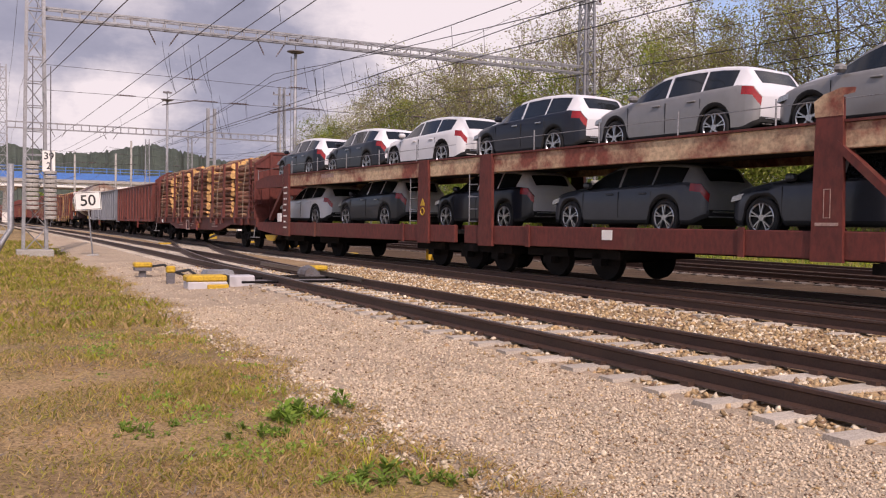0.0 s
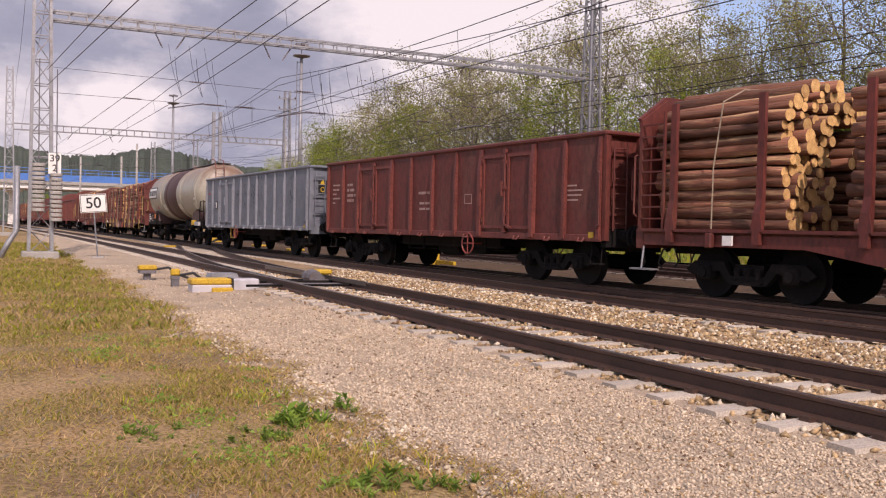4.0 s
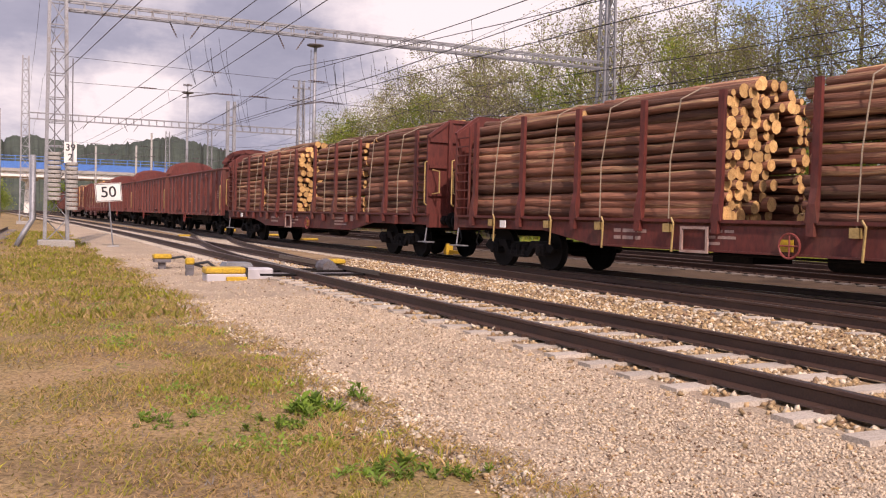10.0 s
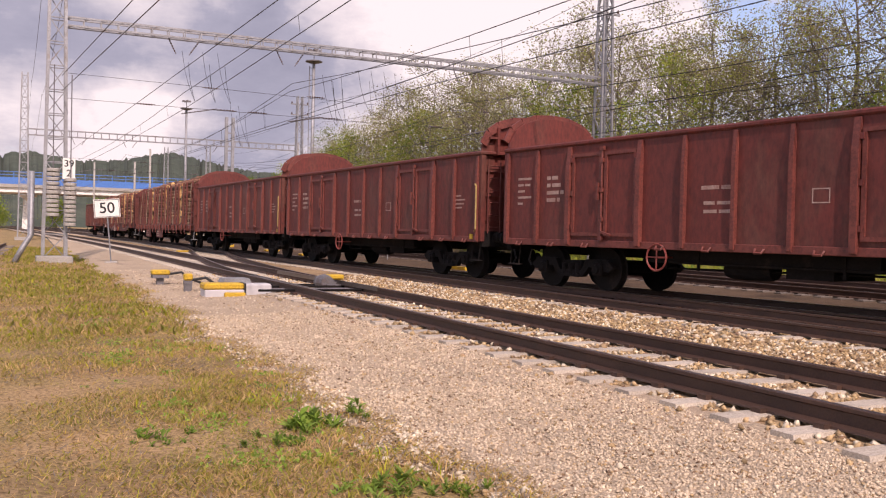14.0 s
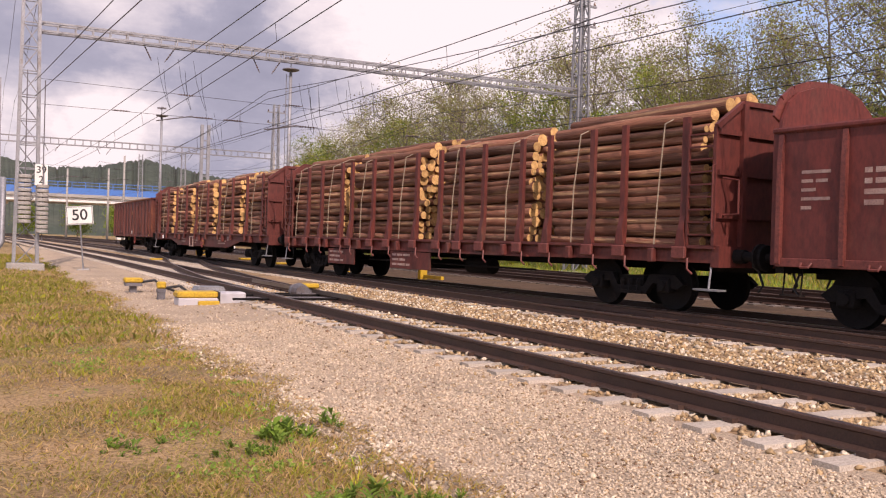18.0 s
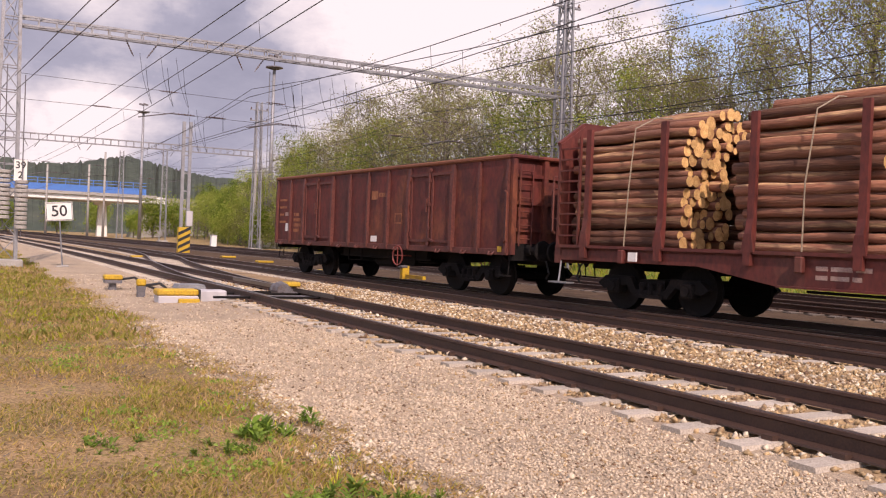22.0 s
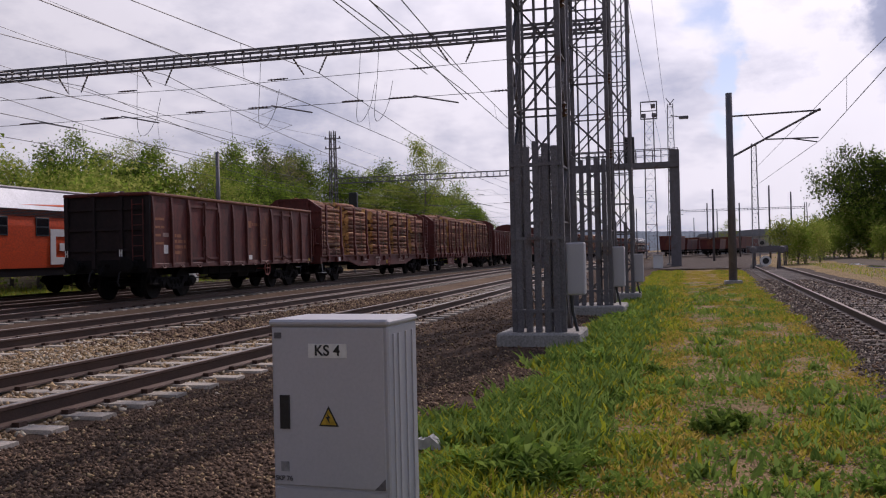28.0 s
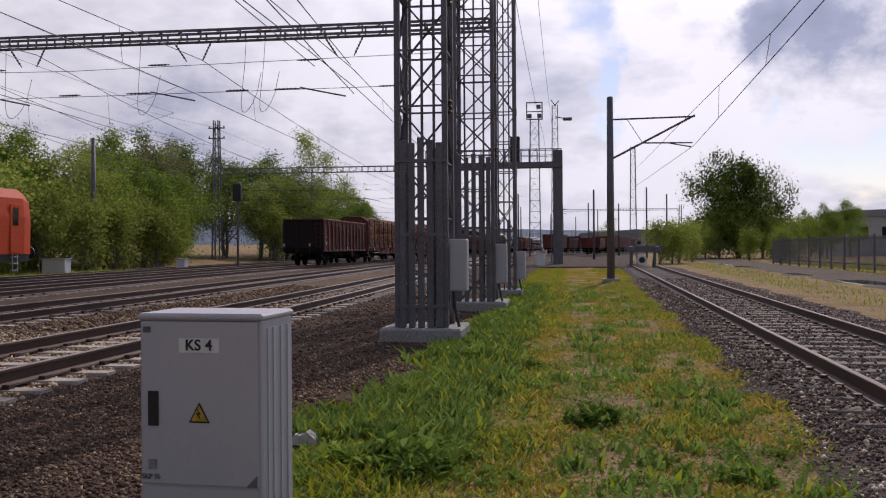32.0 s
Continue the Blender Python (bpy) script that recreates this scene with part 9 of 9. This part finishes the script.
def blades(name, xs, ys, hs, wd, green, label, zs=None, dark=0.0, mats=None, bow=1.0):
    """Bent grass blades, three faces each."""
    n = len(xs)
    a = rs.uniform(0, 2 * np.pi, n)
    b = rs.uniform(0, 2 * np.pi, n)
    z = np.vectorize(bank)(xs, ys) if zs is None else zs
    p = np.stack([xs, ys, z - 0.01], 1)
    side = np.stack([np.cos(a), np.sin(a), np.zeros(n)], 1) * (wd * rs.uniform(0.6, 1.3, n))[:, None]
    lean = np.stack([np.cos(b), np.sin(b), np.zeros(n)], 1) * (bow * hs * rs.uniform(0.15, 0.75, n))[:, None]
    up = np.zeros((n, 3))
    up[:, 2] = hs
    co = np.stack([p - side, p + side, p + side * 0.8 + lean * 0.35 + up * 0.6, p + lean + up, p - side * 0.8 + lean * 0.35 + up * 0.6], 1).reshape(-1, 3)
    t = np.array([(0, 1, 2), (0, 2, 4), (4, 2, 3)])
    faces = (t[None] + 5 * np.arange(n)[:, None, None]).reshape(-1, 3)
    idx = np.repeat(np.where(rs.random(n) < green, np.where(rs.random(n) < dark, 2, 1), 0), 3)
    return stuff(name, fast_mesh(name, co, faces, mats or [M_GRASS, M_GRASSGREEN, M_WEED], idx), label, "grass")


# meadow to the west: short turf, and taller tufts in patches
n = 80000
xs = -0.5 - 34 * rs.random(n) ** 1.8 + rs.normal(0, 0.5, n)
ys = np.vectorize(edge_y)(xs) + 0.12 - np.abs(rs.normal(0, 1, n)) * (0.7 + 0.2 * np.abs(xs)) * 0.7
k = 0.6 * patchy(xs, ys, 0.8) + 0.4 * patchy(xs, ys, 2.7)
keep = (rs.random(n) < np.clip(2.6 * k - 0.65, 0.05, 1.0) * np.clip((np.vectorize(edge_y)(xs) - ys) / np.where(xs > -7.5, 1.1, 0.4), 0.12, 1.0)) & (ys > -3.5)
xs, ys, k = xs[keep], ys[keep], k[keep]
far = 1 + np.abs(xs) * 0.05
blades("meadow_grass", xs, ys, rs.uniform(0.016, 0.042, len(xs)) * (0.4 + 1.2 * k) * (0.8 + 0.25 * far), 0.0042 * far, np.clip(1.6 * k - 0.40, 0.08, 0.75), "short patchy yellow-green grass", None, 0.0, [M_STRAW, M_OLIVE], 2.4)
m = 420
cx = -1.5 - 26 * rs.random(m) ** 1.5
cy = np.vectorize(edge_y)(cx) + 0.05 - np.abs(rs.normal(0, 1, m)) * (0.5 + 0.16 * np.abs(cx)) * np.where(rs.random(m) < 0.5, 0.25, 1.0)
cnt = rs.integers(18, 46, m)
rad = np.repeat(rs.uniform(0.03, 0.13, m), cnt)
xs, ys, k = np.repeat(cx, cnt) + rs.normal(0, 1, cnt.sum()) * rad, np.repeat(cy, cnt) + rs.normal(0, 1, cnt.sum()) * rad, np.repeat(rs.random(m), cnt)
far = 1 + np.abs(xs) * 0.06
blades("meadow_tufts", xs, ys, rs.uniform(0.03, 0.085, len(xs)) * (0.5 + 0.7 * k), 0.004 * far, np.clip(1.5 * k - 0.5, 0.05, 0.9), "tufts of longer grass in the meadow", np.vectorize(bank)(xs, ys) + np.where(ys > np.vectorize(edge_y)(xs), 0.04, 0.0), 0.25, [M_STRAW, M_OLIVE, M_GRASSGREEN], 1.8)
n = 26000
xs = rs.uniform(-58, -13, n)
ys = EDGE(xs) + 0.15 - np.abs(rs.normal(0, 1, n)) * 4.5
k = 0.5 * patchy(xs, ys, 0.4) + 0.5 * patchy(xs, ys, 1.3)
keep = rs.random(n) < np.clip(2.6 * k - 0.5, 0.1, 1)
xs, ys, k = xs[keep], ys[keep], k[keep]
blades("meadow_grass", xs, ys, rs.uniform(0.04, 0.12, len(xs)) * (0.4 + 1.2 * k), 0.016 * (1 - xs * 0.012), np.clip(1.8 * k - 0.3, 0.15, 0.9), "longer grass in the distant meadow", None, 0.15, [M_STRAW, M_OLIVE, M_GRASSGREEN], 1.6)
# trodden grass where the ways meet
n = 9000
xs = rs.uniform(-3.2, 4.6, n)
lo_, hi_ = yS(xs) + 1.5, np.vectorize(edge_y)(xs) + 0.1
ys = lo_ + (hi_ - lo_) * rs.random(n)
k = patchy(xs, ys, 1.4)
keep = rs.random(n) < np.clip(1.6 * k - 0.1, 0.1, 1)
xs, ys, k = xs[keep], ys[keep], k[keep]
blades("trodden_grass", xs, ys, rs.uniform(0.015, 0.05, len(xs)) * (0.5 + k), np.full(len(xs), 0.004), 0.1 + 0.6 * k, "short trodden grass between meadow and strip")
# dry stalks and litter between the green
n = 90000
xs = 1.5 + rs.normal(0, 0.7, n) - 29 * rs.random(n) ** 1.75
ys = np.vectorize(edge_y)(xs) + 0.3 - np.abs(rs.normal(0, 1, n)) * (0.6 + 0.16 * np.abs(xs)) * np.where(rs.random(n) < 0.5, 0.65, 1.5)
keep = ys > -3
xs, ys = xs[keep], ys[keep]
n = len(xs)
a = rs.uniform(0, 2 * np.pi, n)
ln = rs.uniform(0.015, 0.07, n) * (1 + np.abs(xs) * 0.04)
z = np.vectorize(bank)(xs, ys) + np.where(ys > np.vectorize(edge_y)(xs), 0.05, 0.0)
c0 = np.stack([xs, ys, z], 1)
c1 = c0 + np.stack([np.cos(a) * ln, np.sin(a) * ln, ln * rs.uniform(0.0, 0.7, n)], 1)
c2 = c0 + np.stack([-np.sin(a), np.cos(a), np.full(n, 0.3)], 1) * (0.0075 * (1 + np.abs(xs) * 0.05))[:, None]
stuff("dry_grass", fast_mesh("dry_grass", np.stack([c0, c1, c2], 1).reshape(-1, 3), np.arange(3 * n).reshape(n, 3), [M_DRY, M_GRASS, M_TRUNK], rs.choice(3, n, p=[0.6, 0.25, 0.15])), "dry brown stalks and litter in the meadow", "dry grass")
# grass strip to the east: lush by the masts, worn and yellow down the middle
n = 140000
xs = 3.6 + 58 * rs.random(n) ** 1.9 - np.abs(rs.normal(0, 0.5, n))
lo_, hi_ = yS(xs) + 1.55, np.vectorize(edge_y)(xs) + 0.1
ys = lo_ + (hi_ - lo_) * rs.random(n)
side_ = np.clip((ys - lo_) / (hi_ - lo_), 0, 1)
worn = np.exp(-((side_ - 0.47 - 0.07 * np.sin(xs * 0.6)) / 0.13) ** 2)
k = np.clip(0.55 * patchy(xs, ys, 1.0) + 0.45 * patchy(xs, ys, 3.1) + 0.35 * np.clip(side_ * 1.6 - 0.7, 0, 1) - 0.34 * worn, 0, 1)
keep = rs.random(n) < np.clip(2.4 * k, 0.75, 1)
xs, ys, k = xs[keep], ys[keep], k[keep]
far = 1 + xs * 0.04
blades("strip_grass", xs, ys, rs.uniform(0.02, 0.078, len(xs)) * (0.2 + 1.3 * k) * (0.4 + 1.1 * patchy(xs, ys, 3.3)), 0.010 * far, np.clip(1.7 * k - 0.62, 0.05, 0.88), "lush green and yellow spring grass between path and siding", None, 0.3, [M_GRASS, M_GRASSGREEN, M_DOCK], 1.5)
# grass below the wooded bank and beside the dirt road
n = 50000
xs, ys = rs.uniform(-46, 50, n), 24.7 + 5.2 * rs.random(n) ** 1.2
blades("bank_grass", xs, ys, rs.uniform(0.12, 0.42, n), np.full(n, 0.026), 0.6, "rough grass below the wooded bank", None, 0.3, [M_OLIVE, M_DOCK, M_GRASSGREEN])
n = 22000
xs = rs.uniform(12, 80, n)
ys = np.where(rs.random(n) < 0.13, rs.uniform(-8.4, -5.9, n) - 0.045 * xs, rs.uniform(-24, -13.2, n) - 0.05 * xs)
blades("verge_grass", xs, ys, rs.uniform(0.04, 0.16, n), np.full(n, 0.018), 0.5, "rough grass beside the dirt road", None, 0.4, [M_OLIVE, M_DOCK, M_GRASSGREEN])


def ground_cover(name, x0, x1, lo, hi, clusters, label):
    """Low broad leaves in clusters."""
    cx = x0 + (x1 - x0) * rs.random(clusters) ** 1.6
    cy = lo(cx) + (hi(cx) - lo(cx)) * rs.random(clusters)
    m = rs.integers(20, 46, clusters)
    px_, py_, rad = np.repeat(cx, m), np.repeat(cy, m), np.repeat(rs.uniform(0.04, 0.15, clusters), m)
    n = len(px_)
    xs, ys = px_ + rs.normal(0, 1, n) * rad, py_ + rs.normal(0, 1, n) * rad
    z = np.vectorize(bank)(xs, ys) + np.abs(rs.normal(0, 0.3, n)) * rad
    return stuff(name, leaf_mesh(name, np.stack([xs, ys, z], 1), 0.035, rs, [M_WEED, M_DOCK], 0.5), label, "weeds")


ground_cover("meadow_weeds", -5.8, -26, lambda x: EDGE(x) - 0.6 + 0.1 * x, lambda x: EDGE(x) + 0.05, 80, "low broad-leaved weeds in the dry meadow")
ground_cover("strip_weeds", 4.5, 40, lambda x: yS(x) + 1.7, lambda x: EDGE(x), 1300, "low broad-leaved weeds in the grass strip")


def leafy(name, x0, x1, clusters, lo, hi, h, label):
    """Many upright broad leaves in clumps."""
    cx = x0 + (x1 - x0) * rs.random(clusters) ** 1.7
    cy = lo(cx) + (hi(cx) - lo(cx)) * rs.random(clusters)
    m = rs.integers(14, 40, clusters)
    rad, tall = np.repeat(rs.uniform(0.05, 0.16, clusters), m), np.repeat(rs.uniform(0.5, 1.2, clusters), m)
    n = int(m.sum())
    xs, ys = np.repeat(cx, m) + rs.normal(0, 1, n) * rad, np.repeat(cy, m) + rs.normal(0, 1, n) * rad
    return blades(name, xs, ys, h * tall * rs.uniform(0.4, 1.0, n), 0.017 * (1 + np.abs(xs) * 0.03), 1.0, label, None, 0.8, [M_GRASS, M_GRASSGREEN, M_DOCK], 1.3)


leafy("strip_leaves", 4.6, 30, 240, lambda x: yS(x) + 1.9, lambda x: EDGE(x) - 0.05, 0.15, "upright broad-leaved weeds in the grass strip")
leafy("mast_leaves", 7.0, 34, 640, lambda x: EDGE(x) * 0 + 0.75, lambda x: EDGE(x) - 0.1, 0.22, "thick dark green weeds below the masts")


def weed(x, y, r, h, n, label, seed, mats=None, long=0.9):
    """A leafy weed: long leaves from one root."""
    rr = np.random.default_rng(seed)
    n = int(n * 1.7)
    t = thing("weed", label, "weed", "leafy weeds", at=pose(x, y, float(bank(x, y)) if y < edge_y(x) else float(bank(x, y)) + 0.06))
    m = max(3, n // 16)
    ca, co_ = rr.uniform(0, 2 * np.pi, m), np.sqrt(rr.random(m)) * r
    tall = rr.uniform(0.35, 1.0, m) * (1 - 0.45 * co_ / r)
    at_ = rr.integers(0, m, n)
    a = rr.uniform(0, 2 * np.pi, n)
    root = np.stack([np.cos(ca[at_]) * co_[at_] + rr.normal(0, 0.01, n), np.sin(ca[at_]) * co_[at_] + rr.normal(0, 0.01, n), rr.random(n) ** 1.4 * 0.55 * h * tall[at_]], 1)
    ln = h * (0.3 + 0.55 * tall[at_]) * rr.uniform(0.45, 1.0, n)
    lean = rr.uniform(0.25, 1.1, n)
    d = np.stack([np.cos(a) * lean, np.sin(a) * lean, rr.uniform(0.35, 1.0, n)], 1) * (ln * 0.75)[:, None]
    wv = np.stack([-np.sin(a), np.cos(a), rr.uniform(-0.4, 0.4, n)], 1) * (ln * 0.11 * rr.uniform(0.6, 1.4, n))[:, None]
    bend = d * np.array([1.15, 1.15, 0.72])
    co = np.stack([root - wv * 0.2, root + wv * 0.2, root + d * 0.5 + wv, root + bend, root + d * 0.5 - wv], 1).reshape(-1, 3)
    tri = np.array([(0, 1, 2), (0, 2, 4), (4, 2, 3)])
    tagged(part("leaves", fast_mesh("leaves", co, (tri[None] + 5 * np.arange(n)[:, None, None]).reshape(-1, 3), mats or [M_WEED, M_DOCK], np.repeat((rr.random(n) < 0.4).astype(int), 3)), None, t), kind="stuff")
    return t


for i, (x, y, r, h, n) in enumerate(((-6.45, 1.8, 0.24, 0.17, 150), (-6.8, 2.15, 0.24, 0.27, 170), (-6.84, 2.55, 0.15, 0.2, 70), (-6.84, 1.09, 0.25, 0.16, 130), (-4.95, 1.9, 0.2, 0.17, 80), (-5.05, 2.2, 0.2, 0.25, 100), (-4.85, 2.45, 0.16, 0.17, 70), (-6.4, 1.4, 0.12, 0.07, 50), (-9.2, 0.9, 0.25, 0.08, 80), (-8.3, 2.3, 0.2, 0.09, 60), (-12, 1.9, 0.3, 0.12, 80))):
    weed(x, y, r, h, n, "green leafy weed at the edge of the gravel", 50 + i, [M_DOCK, M_WEED])
for i, (x, y, r, h, n) in enumerate(((6.15, 1.15, 0.34, 0.28, 300), (6.3, 1.5, 0.25, 0.2, 140), (6.0, -0.45, 0.22, 0.12, 110), (6.35, -1.0, 0.3, 0.16, 160), (6.9, -1.3, 0.25, 0.13, 110), (7.6, 0.95, 0.3, 0.17, 150), (9.2, 0.9, 0.3, 0.16, 130), (11.2, 0.4, 0.3, 0.2, 130), (6.5, 0.85, 0.25, 0.2, 140), (5.9, 0.55, 0.25, 0.14, 110), (7.1, 1.5, 0.3, 0.2, 150), (8.0, -0.2, 0.22, 0.24, 150), (8.6, 1.6, 0.35, 0.2, 150), (10.2, 1.5, 0.4, 0.22, 160), (12.0, 1.2, 0.4, 0.25, 160), (13.6, 1.2, 0.4, 0.3, 160), (16.5, 1.3, 0.5, 0.3, 160), (19, 1.2, 0.5, 0.35, 160), (6.6, -0.6, 0.25, 0.12, 100), (9.8, 0.3, 0.25, 0.12, 90), (12.5, -0.4, 0.3, 0.14, 90))):
    weed(x, y, r * 1.1, h * 1.3, n * 1.9, "lush green leafy weed in the grass strip", 80 + i)


# ---- what moves ----
def motions():
    for ob, mid, reach, off in MOVERS:
        walk(ob, [(i * 0.5, wagon_pose(mid, i * 0.5, reach) @ off) for i in range(65)])


motions()
